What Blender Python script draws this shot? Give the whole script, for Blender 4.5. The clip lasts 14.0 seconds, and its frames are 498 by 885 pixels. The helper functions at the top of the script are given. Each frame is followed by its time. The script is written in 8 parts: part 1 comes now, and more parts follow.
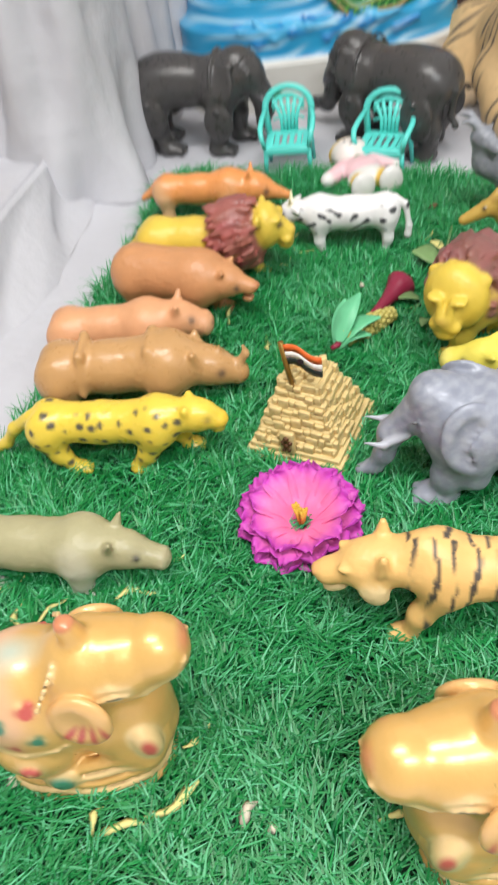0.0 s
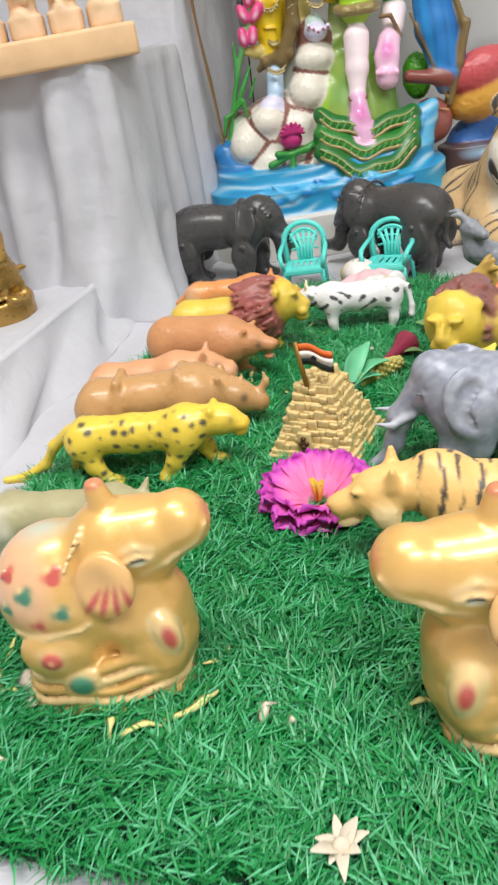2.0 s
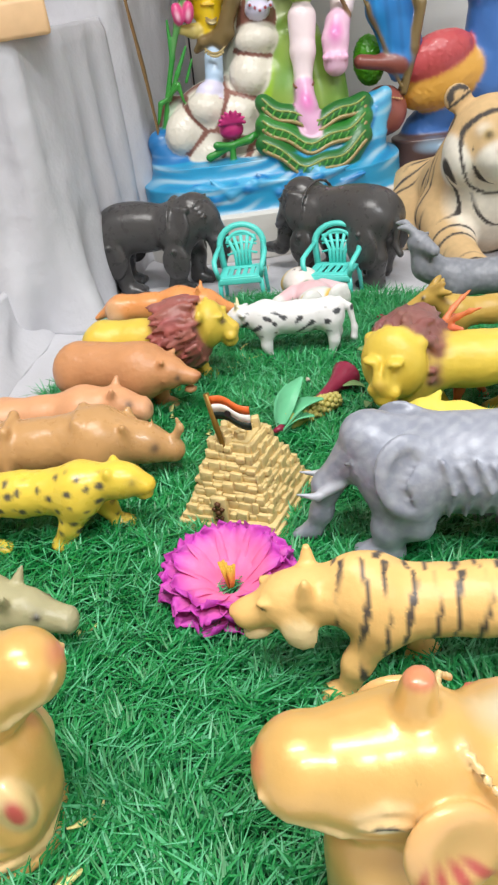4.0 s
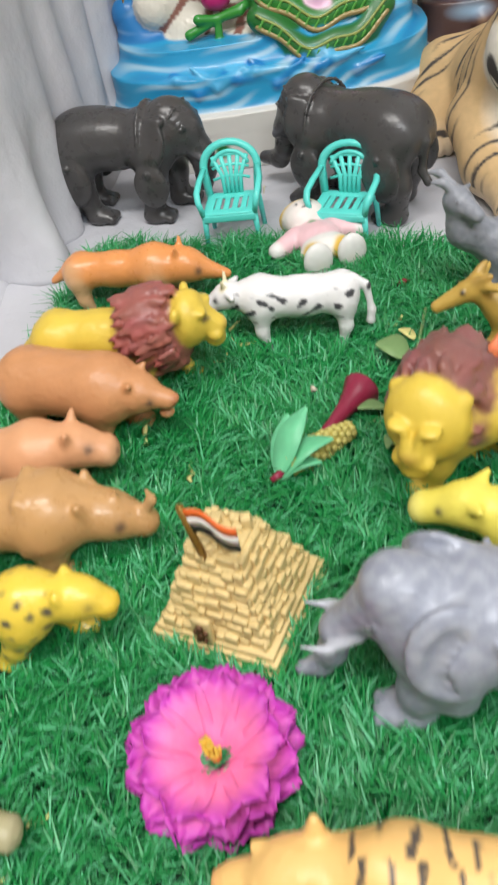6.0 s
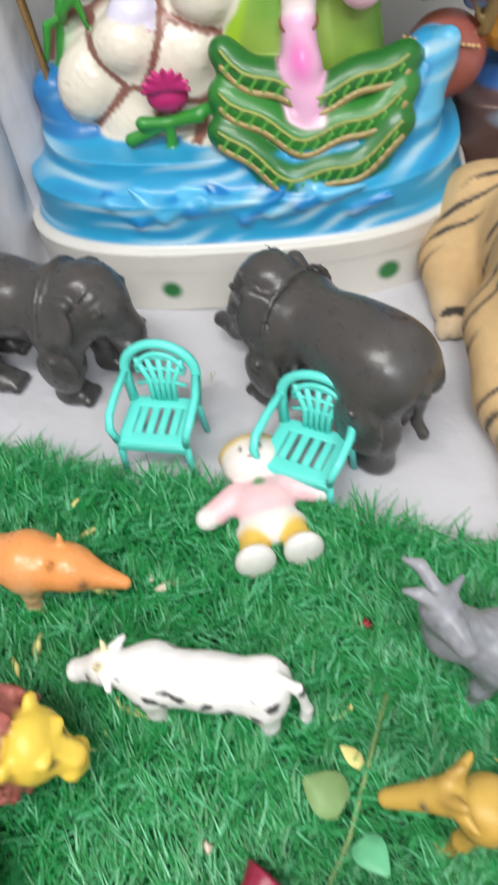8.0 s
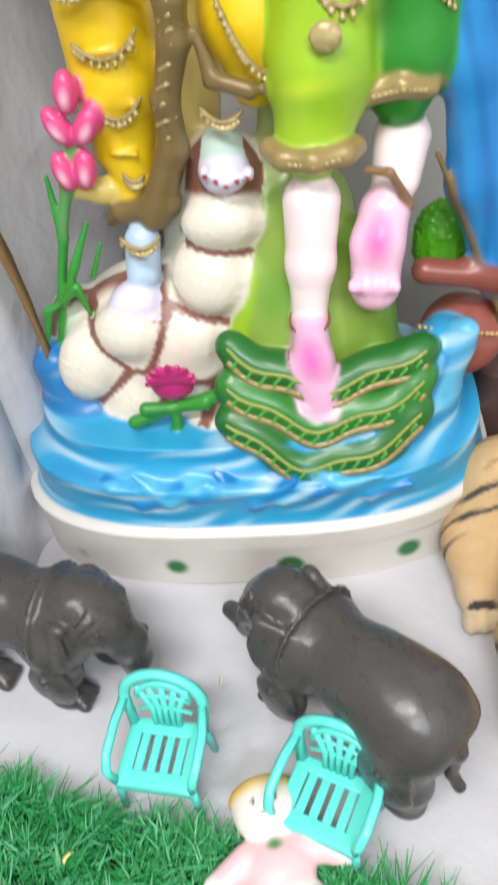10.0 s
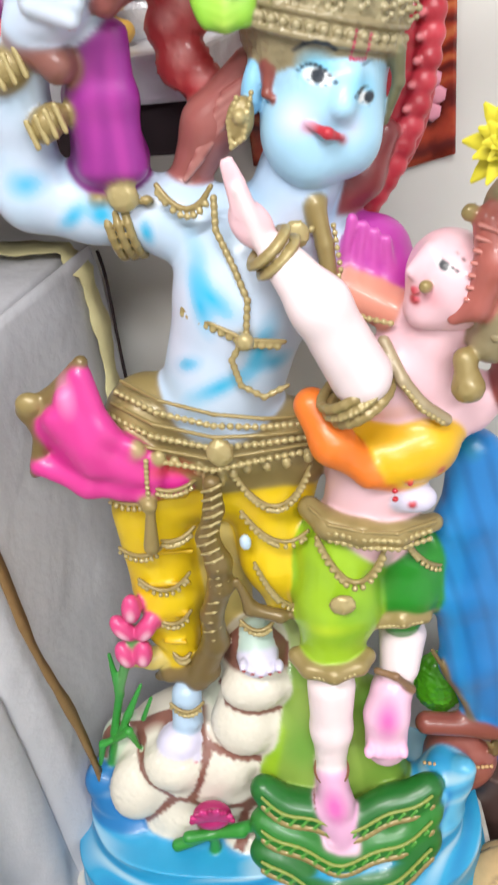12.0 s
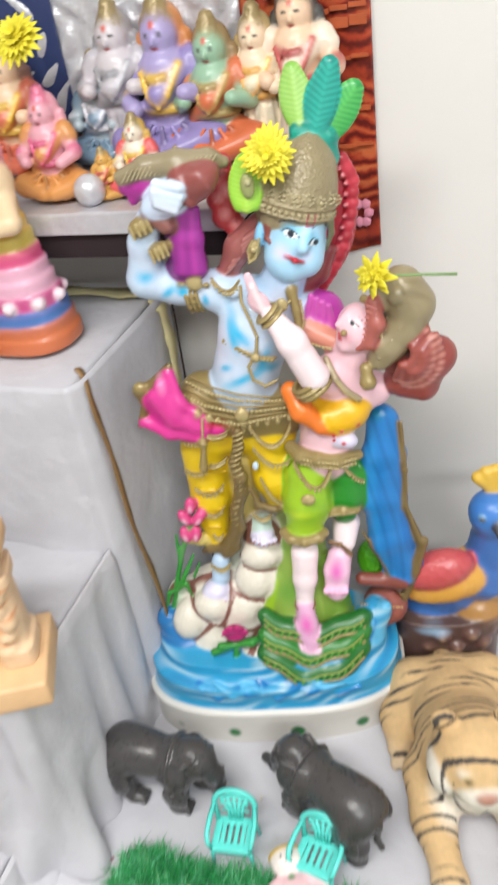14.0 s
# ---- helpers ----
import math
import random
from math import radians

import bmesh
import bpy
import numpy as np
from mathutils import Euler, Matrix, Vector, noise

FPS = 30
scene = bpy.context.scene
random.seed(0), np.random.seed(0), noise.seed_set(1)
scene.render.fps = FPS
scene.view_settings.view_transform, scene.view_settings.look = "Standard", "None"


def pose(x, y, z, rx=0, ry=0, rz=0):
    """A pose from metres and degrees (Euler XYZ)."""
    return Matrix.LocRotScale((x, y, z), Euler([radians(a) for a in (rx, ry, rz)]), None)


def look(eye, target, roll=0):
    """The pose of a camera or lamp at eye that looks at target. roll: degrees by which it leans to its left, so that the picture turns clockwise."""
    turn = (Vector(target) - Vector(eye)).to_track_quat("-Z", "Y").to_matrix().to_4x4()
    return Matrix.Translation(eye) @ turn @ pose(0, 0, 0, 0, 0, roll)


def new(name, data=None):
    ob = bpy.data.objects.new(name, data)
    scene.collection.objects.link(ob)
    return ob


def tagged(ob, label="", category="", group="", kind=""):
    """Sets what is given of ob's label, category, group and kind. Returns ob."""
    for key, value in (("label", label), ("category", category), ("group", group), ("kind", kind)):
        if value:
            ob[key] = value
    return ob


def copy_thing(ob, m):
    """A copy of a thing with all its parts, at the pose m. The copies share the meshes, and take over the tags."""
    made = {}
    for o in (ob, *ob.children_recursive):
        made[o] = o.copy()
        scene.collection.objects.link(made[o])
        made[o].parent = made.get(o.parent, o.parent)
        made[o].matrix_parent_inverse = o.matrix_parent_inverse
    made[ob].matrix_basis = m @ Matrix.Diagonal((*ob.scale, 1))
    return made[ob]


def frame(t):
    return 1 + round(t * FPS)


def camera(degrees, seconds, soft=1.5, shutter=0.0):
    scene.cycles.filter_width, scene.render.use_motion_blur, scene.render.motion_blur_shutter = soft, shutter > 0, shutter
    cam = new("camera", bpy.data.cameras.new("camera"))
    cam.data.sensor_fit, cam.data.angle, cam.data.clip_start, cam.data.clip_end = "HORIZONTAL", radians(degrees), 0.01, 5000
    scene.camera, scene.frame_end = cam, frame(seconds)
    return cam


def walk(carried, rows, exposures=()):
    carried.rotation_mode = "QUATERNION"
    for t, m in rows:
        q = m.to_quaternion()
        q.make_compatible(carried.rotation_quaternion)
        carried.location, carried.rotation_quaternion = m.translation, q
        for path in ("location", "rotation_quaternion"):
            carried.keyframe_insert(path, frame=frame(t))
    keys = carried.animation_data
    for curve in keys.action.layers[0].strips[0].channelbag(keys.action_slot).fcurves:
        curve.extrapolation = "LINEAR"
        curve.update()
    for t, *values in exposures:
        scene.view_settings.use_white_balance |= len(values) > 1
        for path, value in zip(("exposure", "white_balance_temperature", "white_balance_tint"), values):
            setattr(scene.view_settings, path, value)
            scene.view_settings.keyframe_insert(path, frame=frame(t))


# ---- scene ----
cam = camera(35.2, 14.0, 2.4, 0.4)
PATH = [
    (0, (0.046, 0.059, 0.395), (-0.133, 1.447, -1.033), -10.3),
    (0.5, (0.065, -0.038, 0.313), (-0.151, 1.697, -0.658), -11.3),
    (1, (0.062, -0.082, 0.304), (-0.21, 1.687, -0.59), -11.6),
    (1.5, (0.06, -0.1, 0.293), (-0.185, 1.665, -0.614), -10.7),
    (2, (0.04, -0.072, 0.29), (-0.155, 1.682, -0.651), -10.3),
    (2.5, (0.058, -0.03, 0.287), (-0.094, 1.711, -0.686), -9.9),
    (3, (0.064, 0.001, 0.296), (-0.064, 1.731, -0.699), -9.4),
    (3.2, (0.07, 0.008, 0.297), (-0.045, 1.737, -0.702), -9.0),
    (5.5, (0.083, 0.127, 0.291), (-0.075, 1.706, -0.926), -10.7),
    (6, (0.092, 0.207, 0.34), (-0.086, 1.662, -1.021), -11.8),
    (6.5, (0.098, 0.296, 0.404), (-0.04, 1.624, -1.084), -11.2),
    (7, (0.135, 0.357, 0.425), (0.01, 1.581, -1.152), -10.2),
    (7.5, (0.122, 0.44, 0.414), (-0.011, 1.62, -1.195), -7.6),
    (8, (0.162, 0.531, 0.407), (-0.083, 1.763, -1.149), -10.4),
    (8.2, (0.162, 0.536, 0.403), (-0.141, 1.859, -1.066), -12.2),
    (10.3, (0.158, 0.68, 0.504), (-0.085, 2.121, -0.861), -9.6),
    (10.5, (0.166, 0.687, 0.534), (-0.076, 2.155, -0.803), -9.5),
    (11, (0.183, 0.688, 0.596), (-0.042, 2.236, -0.65), -9.2),
    (11.5, (0.158, 0.693, 0.659), (-0.052, 2.31, -0.499), -8.9),
    (12, (0.156, 0.713, 0.693), (-0.034, 2.384, -0.39), -8.9),
    (12.5, (0.169, 0.706, 0.738), (-0.011, 2.408, -0.297), -9.2),
    (13, (0.21, 0.618, 0.831), (0.01, 2.335, -0.174), -9.6),
    (13.2, (0.221, 0.581, 0.838), (0.013, 2.302, -0.16), -9.8),
    (13.5, (0.225, 0.518, 0.856), (-0.003, 2.221, -0.166), -10.1),
    (14, (0.207, 0.369, 0.897), (-0.041, 2.01, -0.219), -9.4),
]
EXPOSURES = [(0, 0.25), (1.0, 0.55), (2.0, 0.27), (3.0, 0.30), (5.5, 0.24), (7.0, 0.03), (8.0, 0.4), (10.5, 0.58), (11.0, 0.56), (12.0, 0.5), (12.5, 0.4), (13.0, 0.17), (14.0, 0.36)]
walk(cam, [(t, look(eye, target, roll)) for t, eye, target, roll in PATH], EXPOSURES)

# ---- world and lamps ----
world = bpy.data.worlds.new("room_air")
world.use_nodes = True
world.node_tree.nodes["Background"].inputs[0].default_value = (0.9, 0.95, 1.0, 1)
world.node_tree.nodes["Background"].inputs[1].default_value = 0.4
scene.world = world


def ceiling_lamp(x, y, z, sx, sy, watts, colour):
    data = bpy.data.lights.new("tube_lamp_light", "AREA")
    data.shape, data.size, data.size_y, data.energy, data.color = "RECTANGLE", sx, sy, watts, colour
    ob = new("tube_lamp_light", data)
    ob.location = (x, y, z)
    return ob


ceiling_lamp(-0.15, 0.05, 1.95, 1.2, 0.3, 27.0, (1.0, 0.975, 0.94))
ceiling_lamp(0.75, -0.9, 1.9, 1.2, 0.3, 34.0, (0.96, 0.98, 1.0))


# ---- materials ----
def hexc(s, metal=0.0):
    v = [int(s[i:i + 2], 16) / 255 for i in (0, 2, 4)]
    return tuple([x / 12.92 if x <= 0.04045 else ((x + 0.055) / 1.055) ** 2.4 for x in v] + [metal])


def node_material(name):
    m = bpy.data.materials.new(name)
    m.use_nodes = True
    return m, m.node_tree.nodes, m.node_tree.links, m.node_tree.nodes["Principled BSDF"]


def texture(nodes, links, scale, detail=4.0, kind="ShaderNodeTexNoise", coord="Object"):
    tc = nodes.new("ShaderNodeTexCoord")
    n = nodes.new(kind)
    n.inputs["Scale"].default_value = scale
    if kind == "ShaderNodeTexNoise":
        n.inputs["Detail"].default_value = detail
    links.new(tc.outputs[coord], n.inputs["Vector"])
    return n


def varied(nodes, links, colour_socket, shader, amount, scale):
    """Multiply a colour by a slow noise, so that no surface is one flat colour."""
    n = texture(nodes, links, scale)
    r = nodes.new("ShaderNodeMapRange")
    r.inputs["To Min"].default_value, r.inputs["To Max"].default_value = 1 - amount, 1 + amount * 0.6
    links.new(n.outputs["Fac"], r.inputs["Value"])
    mix = nodes.new("ShaderNodeVectorMath")
    mix.operation = "MULTIPLY"
    links.new(colour_socket, mix.inputs[0])
    links.new(r.outputs[0], mix.inputs[1])
    links.new(mix.outputs[0], shader.inputs["Base Color"])


def bumped(nodes, links, shader, scale, strength, distance=0.001, kind="ShaderNodeTexNoise"):
    n = texture(nodes, links, scale, 6.0, kind)
    b = nodes.new("ShaderNodeBump")
    b.inputs["Strength"].default_value, b.inputs["Distance"].default_value = strength, distance
    links.new(n.outputs["Distance" if kind == "ShaderNodeTexVoronoi" else "Fac"], b.inputs["Height"])
    links.new(b.outputs[0], shader.inputs["Normal"])


def painted(name, rough, coat=0.0, amount=0.12, bump=0.15, scale=90.0, bump_scale=500.0):
    """Paint that reads the figure's own colours; alpha is how metallic the paint is."""
    m, nodes, links, sh = node_material(name)
    a = nodes.new("ShaderNodeAttribute")
    a.attribute_name = "paint"
    varied(nodes, links, a.outputs["Color"], sh, amount, scale)
    links.new(a.outputs["Alpha"], sh.inputs["Metallic"])
    n = texture(nodes, links, scale * 2)
    r = nodes.new("ShaderNodeMapRange")
    r.inputs["To Min"].default_value, r.inputs["To Max"].default_value = max(0.05, rough - 0.12), rough + 0.12
    links.new(n.outputs["Fac"], r.inputs["Value"])
    links.new(r.outputs[0], sh.inputs["Roughness"])
    sh.inputs["Coat Weight"].default_value, sh.inputs["Coat Roughness"].default_value = coat, 0.12
    bumped(nodes, links, sh, bump_scale, bump, 0.0006)
    return m


def plain(name, colour, rough=0.5, metal=0.0, amount=0.12, scale=60.0, bump=0.1, bump_scale=400.0, bump_distance=0.0006):
    m, nodes, links, sh = node_material(name)
    c = nodes.new("ShaderNodeRGB")
    c.outputs[0].default_value = (*colour[:3], 1)
    varied(nodes, links, c.outputs[0], sh, amount, scale)
    sh.inputs["Roughness"].default_value, sh.inputs["Metallic"].default_value = rough, metal
    bumped(nodes, links, sh, bump_scale, bump, bump_distance)
    return m


TOY = painted("toy_plastic", 0.42, 0.0, 0.16, 0.5, 70.0, 260.0)
SHINY = painted("glossy_vinyl", 0.3, 0.0, 0.14, 0.35, 70.0, 260.0)
PEARL = painted("pearl_gold_paint", 0.33, 0.35, 0.12, 0.15)
PLASTER = painted("painted_plaster", 0.38, 0.18, 0.08, 0.1, 40.0)
PLUSH = painted("plush_fur", 0.85, 0.0, 0.2, 0.6, 120.0, 900.0)
CLOTH = plain("white_satin_cloth", hexc("c2c2c8"), 0.6, 0, 0.08, 14.0, 0.5, 22.0, 0.010)
WALL = plain("painted_wall", hexc("e0deda"), 0.7, 0, 0.05, 4.0, 0.12, 160.0, 0.001)
CEILING = plain("ceiling_paint", hexc("efefec"), 0.8, 0, 0.04, 3.0)
FLOOR = plain("floor_stone", hexc("8c877f"), 0.5, 0, 0.15, 3.0)
GOLDTRIM = plain("gold_ribbon", hexc("8f7048"), 0.5, 0.2, 0.2, 150.0, 0.5, 700.0)
TEAL = plain("turquoise_plastic", hexc("62dcd2"), 0.3, 0, 0.06, 50.0, 0.05)
GOLD = plain("moulded_gold", hexc("e0c78c"), 0.5, 0.15, 0.25, 160.0, 0.6, 420.0, 0.0012)
BACKING = plain("mat_backing", hexc("123a22"), 0.9)
WOOD = plain("carved_wood", hexc("e0b98c"), 0.55, 0, 0.3, 25.0, 0.4, 120.0, 0.001)
STRAW = plain("dry_petal", hexc("e2d98c"), 0.7, 0, 0.25, 120.0)
PALE = plain("dry_flower", hexc("d8cdb8"), 0.8, 0, 0.25, 120.0)
LEAF = plain("pale_leaf", hexc("7f9f66"), 0.55, 0, 0.25, 90.0)
YELLOWPETAL = plain("yellow_petal", hexc("ecdf3c"), 0.6, 0, 0.2, 120.0)
MAROON = plain("maroon_plastic", hexc("8c2440"), 0.35, 0, 0.12, 60.0)
HUSK = plain("green_husk", hexc("6fc795"), 0.45, 0, 0.2, 70.0)
KERNEL = plain("corn_yellow", hexc("c9bd6a"), 0.5, 0, 0.2, 90.0)
REDBIT = plain("red_petal", hexc("8a1430"), 0.5)
SAFFRON, WHITE, GREENFLAG = plain("saffron", hexc("e0682c"), 0.35), plain("white_enamel", hexc("ece8e0"), 0.35), plain("dark_enamel", hexc("1c2622"), 0.3)
WINE = plain("carved_wine_wood", hexc("4a2420"), 0.35, 0, 0.3, 40.0)
SILVER = plain("silver_foil", hexc("d4d4da"), 0.35, 0.35, 0.2, 60.0, 0.8, 60.0, 0.004)
DARKCLOTH = plain("dark_cloth", hexc("2a1c20"), 0.9)


# ---- mesh helpers ----
def mesh_object(name, verts, faces, material, smooth=False, paint=None):
    me = bpy.data.meshes.new(name)
    verts = np.asarray(verts, np.float32)
    if isinstance(faces, np.ndarray):
        n, k = faces.shape
        me.vertices.add(len(verts))
        me.vertices.foreach_set("co", verts.ravel())
        me.loops.add(n * k)
        me.loops.foreach_set("vertex_index", faces.astype(np.int32).ravel())
        me.polygons.add(n)
        me.polygons.foreach_set("loop_start", np.arange(0, n * k, k, dtype=np.int32))
        me.update(calc_edges=True)
    else:
        me.from_pydata([tuple(v) for v in verts.tolist()], [], faces)
    me.polygons.foreach_set("use_smooth", np.full(len(me.polygons), smooth))
    if paint is not None:
        at = me.attributes.new("paint", "FLOAT_COLOR", "POINT")
        at.data.foreach_set("color", np.asarray(paint, np.float32).ravel())
    me.materials.append(material)
    me.validate()
    return new(name, me)


def part(name, bm, material, parent=None, label="", smooth=True):
    me = bpy.data.meshes.new(name)
    bmesh.ops.recalc_face_normals(bm, faces=bm.faces[:])
    bm.to_mesh(me)
    bm.free()
    me.polygons.foreach_set("use_smooth", np.full(len(me.polygons), smooth))
    me.materials.append(material)
    ob = new(name, me)
    ob.parent = parent
    return tagged(ob, label) if label else ob


def empty(name, m, label, category, group="", kind=""):
    ob = new(name)
    ob.empty_display_size = 0.01
    ob.matrix_world = m
    return tagged(ob, label, category, group, kind)


def box(bm, size, m=Matrix(), bevel=0.0):
    vs = bmesh.ops.create_cube(bm, size=1.0, matrix=m @ Matrix.Diagonal((*size, 1)))["verts"]
    if bevel:
        es = list({e for v in vs for e in v.link_edges})
        bmesh.ops.bevel(bm, geom=es, offset=bevel, segments=2, affect="EDGES", profile=0.6)


def tube(bm, points, radii, sides=8, cap=True):
    """A round bar along points; radii one a point."""
    pts = [Vector(p) for p in points]
    rings = []
    for i, p in enumerate(pts):
        d = (pts[min(i + 1, len(pts) - 1)] - pts[max(i - 1, 0)]).normalized()
        side = d.orthogonal().normalized() if i == 0 else (side - d * side.dot(d)).normalized()
        other = d.cross(side)
        r = radii[i] if isinstance(radii, (list, tuple)) else radii
        rings.append([bm.verts.new(p + (side * math.cos(a) + other * math.sin(a)) * r) for a in [2 * math.pi * k / sides for k in range(sides)]])
    for a, b in zip(rings, rings[1:]):
        for k in range(sides):
            bm.faces.new((a[k], a[(k + 1) % sides], b[(k + 1) % sides], b[k]))
    if cap:
        bm.faces.new(rings[0][::-1])
        bm.faces.new(rings[-1])


def petal(bm, m, length, width, lift, curl=0.0, rows=5, thick=0.0006):
    """A cupped leaf or petal that starts at m and runs along its x."""
    top, low = [], []
    for i in range(rows + 1):
        t = i / rows
        w = width * math.sin(math.pi * (0.12 + 0.83 * t) ** 0.8) * 0.5
        x, z = length * t, lift * t * t * length + curl * length * math.sin(math.pi * t)
        row = [(x, -w, z + w * 0.45), (x, 0, z), (x, w, z + w * 0.45)]
        top.append([bm.verts.new(m @ Vector(p)) for p in row])
        low.append([bm.verts.new(m @ Vector((p[0], p[1], p[2] - thick))) for p in row])
    for a, b in zip(top, top[1:]):
        for k in (0, 1):
            bm.faces.new((a[k], b[k], b[k + 1], a[k + 1]))
    for a, b in zip(low, low[1:]):
        for k in (0, 1):
            bm.faces.new((a[k + 1], b[k + 1], b[k], a[k]))
    for k in (0, 2):
        for i in range(rows):
            bm.faces.new((top[i][k], low[i][k], low[i + 1][k], top[i + 1][k]))


# ---- clay: figures modelled from blended solids ----
class Clay:
    """Blends balls and limbs into one closed skin, each with its own paint."""

    def __init__(self, cell):
        self.cell, self.solids, self.coats, self.fade = cell, [], [], 0.06

    def ball(self, c, r, colour, k=None, turn=(0, 0, 0), cut=False, grain=0.0, pitch=0.01):
        r = (r, r, r) if isinstance(r, (int, float)) else r
        rot = np.array(Euler([radians(a) for a in turn]).to_matrix())
        self.solids.append(("ball", np.array(c, float), np.array(r, float), rot, colour, self.cell * 1.5 if k is None else k, cut, grain, pitch))
        return self

    def limb(self, points, radii, colour, k=None, flat=1.0, cut=False, grain=0.0, pitch=0.01):
        radii = [radii] * len(points) if isinstance(radii, (int, float)) else radii
        for a, b, ra, rb in zip(points, points[1:], radii, radii[1:]):
            self.solids.append(("limb", np.array(a, float), np.array(b, float), (ra, rb), colour, self.cell * 1.5 if k is None else k, cut, grain, pitch))
        return self

    def drum(self, c, r, half, colour, power=2.5, k=None):
        """An upright disc whose plan is a rounded oblong."""
        self.solids.append(("drum", np.array(c, float), (r[0], r[1], half), power, colour, self.cell * 1.5 if k is None else k, False, 0.0, 0.01))
        return self

    def beads(self, points, r, colour, step=2.0):
        """A row of round beads along a broken line."""
        pts = [Vector(p) for p in points]
        for a, b in zip(pts, pts[1:]):
            n = max(1, round((b - a).length / (step * r)))
            for i in range(n):
                self.ball(a.lerp(b, i / n), r, colour, self.cell * 0.6)
        return self

    def coat(self, c, r, colour, soft=0.25, turn=(0, 0, 0)):
        """A dab of paint on the skin inside a ball."""
        rot = np.array(Euler([radians(a) for a in turn]).to_matrix())
        self.coats.append((np.array(c, float), np.array((r, r, r) if isinstance(r, (int, float)) else r, float), rot, colour, soft))
        return self

    @staticmethod
    def distance(s, p):
        if s[0] == "ball":
            q = (p - s[1]) @ s[3]
            k0 = np.linalg.norm(q / s[2], axis=-1)
            k1 = np.linalg.norm(q / (s[2] ** 2), axis=-1)
            d = k0 * (k0 - 1) / np.maximum(k1, 1e-9)
        elif s[0] == "drum":
            q = np.abs(p - s[1])
            e = s[3]
            k0 = ((q[..., 0] / s[2][0]) ** e + (q[..., 1] / s[2][1]) ** e + 1e-9) ** (1 / e)
            d = np.maximum((k0 - 1) * min(s[2][0], s[2][1]), q[..., 2] - s[2][2])
        else:
            ab = s[2] - s[1]
            t = np.clip(((p - s[1]) @ ab) / max(ab @ ab, 1e-12), 0, 1)
            d = np.linalg.norm(p - s[1] - t[..., None] * ab, axis=-1) - (s[3][0] + (s[3][1] - s[3][0]) * t)
        if s[7]:
            w = 2 * np.pi / s[8]
            d = d + s[7] * np.sin(p[..., 0] * w + 1.7 * np.sin(p[..., 2] * w * 0.6)) * np.sin(p[..., 1] * w + 1.3 * np.sin(p[..., 0] * w * 0.7)) * np.sin(p[..., 2] * w * 0.8 + 0.5)
        return d

    @staticmethod
    def reach(s):
        if s[0] == "ball":
            r = np.sqrt(((s[3] * s[2]) ** 2).sum(axis=1))
            return s[1] - r, s[1] + r
        if s[0] == "drum":
            return s[1] - np.array(s[2]), s[1] + np.array(s[2])
        r = max(s[3])
        return np.minimum(s[1], s[2]) - r, np.maximum(s[1], s[2]) + r

    def build(self, name, material, finish=None):
        verts, quads, colour = self.skin(finish)
        return mesh_object(name, verts, quads, material, True, colour)

    def skin(self, finish=None):
        """The closed skin: corners, quads and the paint of each corner."""
        h = self.cell
        lo = np.min([self.reach(s)[0] for s in self.solids if not s[6]], axis=0) - 3 * h
        hi = np.max([self.reach(s)[1] for s in self.solids if not s[6]], axis=0) + 3 * h
        n = np.ceil((hi - lo) / h).astype(int) + 1
        field = np.full(n, 1.0, np.float32)
        axes = [lo[i] + h * np.arange(n[i]) for i in range(3)]
        for s in self.solids:
            a, b = self.reach(s)
            k = s[5]
            i0 = np.clip(np.floor((a - k - 3 * h - lo) / h).astype(int), 0, n)
            i1 = np.clip(np.ceil((b + k + 3 * h - lo) / h).astype(int) + 1, 0, n)
            if (i1 <= i0).any():
                continue
            p = np.stack(np.meshgrid(*[axes[i][i0[i]:i1[i]] for i in range(3)], indexing="ij"), -1)
            d = self.distance(s, p)
            cur = field[i0[0]:i1[0], i0[1]:i1[1], i0[2]:i1[2]]
            if s[6]:
                d = -d
                w = np.maximum(k - np.abs(cur - d), 0) / k
                out = np.maximum(cur, d) + w * w * k * 0.25
            else:
                w = np.maximum(k - np.abs(cur - d), 0) / k
                out = np.minimum(cur, d) - w * w * k * 0.25
            field[i0[0]:i1[0], i0[1]:i1[1], i0[2]:i1[2]] = out
        inside = field < 0
        c = np.zeros(n - 1, np.int8)
        for dx in (0, 1):
            for dy in (0, 1):
                for dz in (0, 1):
                    c += inside[dx:n[0] - 1 + dx, dy:n[1] - 1 + dy, dz:n[2] - 1 + dz]
        cells = np.argwhere((c > 0) & (c < 8))
        index = np.full(n - 1, -1, np.int64)
        index[tuple(cells.T)] = np.arange(len(cells))
        total, count = np.zeros((len(cells), 3)), np.zeros(len(cells))
        corners = [np.array(v) for v in ((0, 0, 0), (1, 0, 0), (0, 1, 0), (1, 1, 0), (0, 0, 1), (1, 0, 1), (0, 1, 1), (1, 1, 1))]
        for i in range(8):
            for j in range(i + 1, 8):
                if np.abs(corners[i] - corners[j]).sum() != 1:
                    continue
                fa, fb = field[tuple((cells + corners[i]).T)], field[tuple((cells + corners[j]).T)]
                ok = (fa < 0) != (fb < 0)
                t = np.where(ok, fa / np.where(ok, fa - fb, 1), 0)
                total += np.where(ok[:, None], corners[i] + t[:, None] * (corners[j] - corners[i]), 0)
                count += ok
        verts = lo + h * (cells + total / count[:, None])
        quads = []
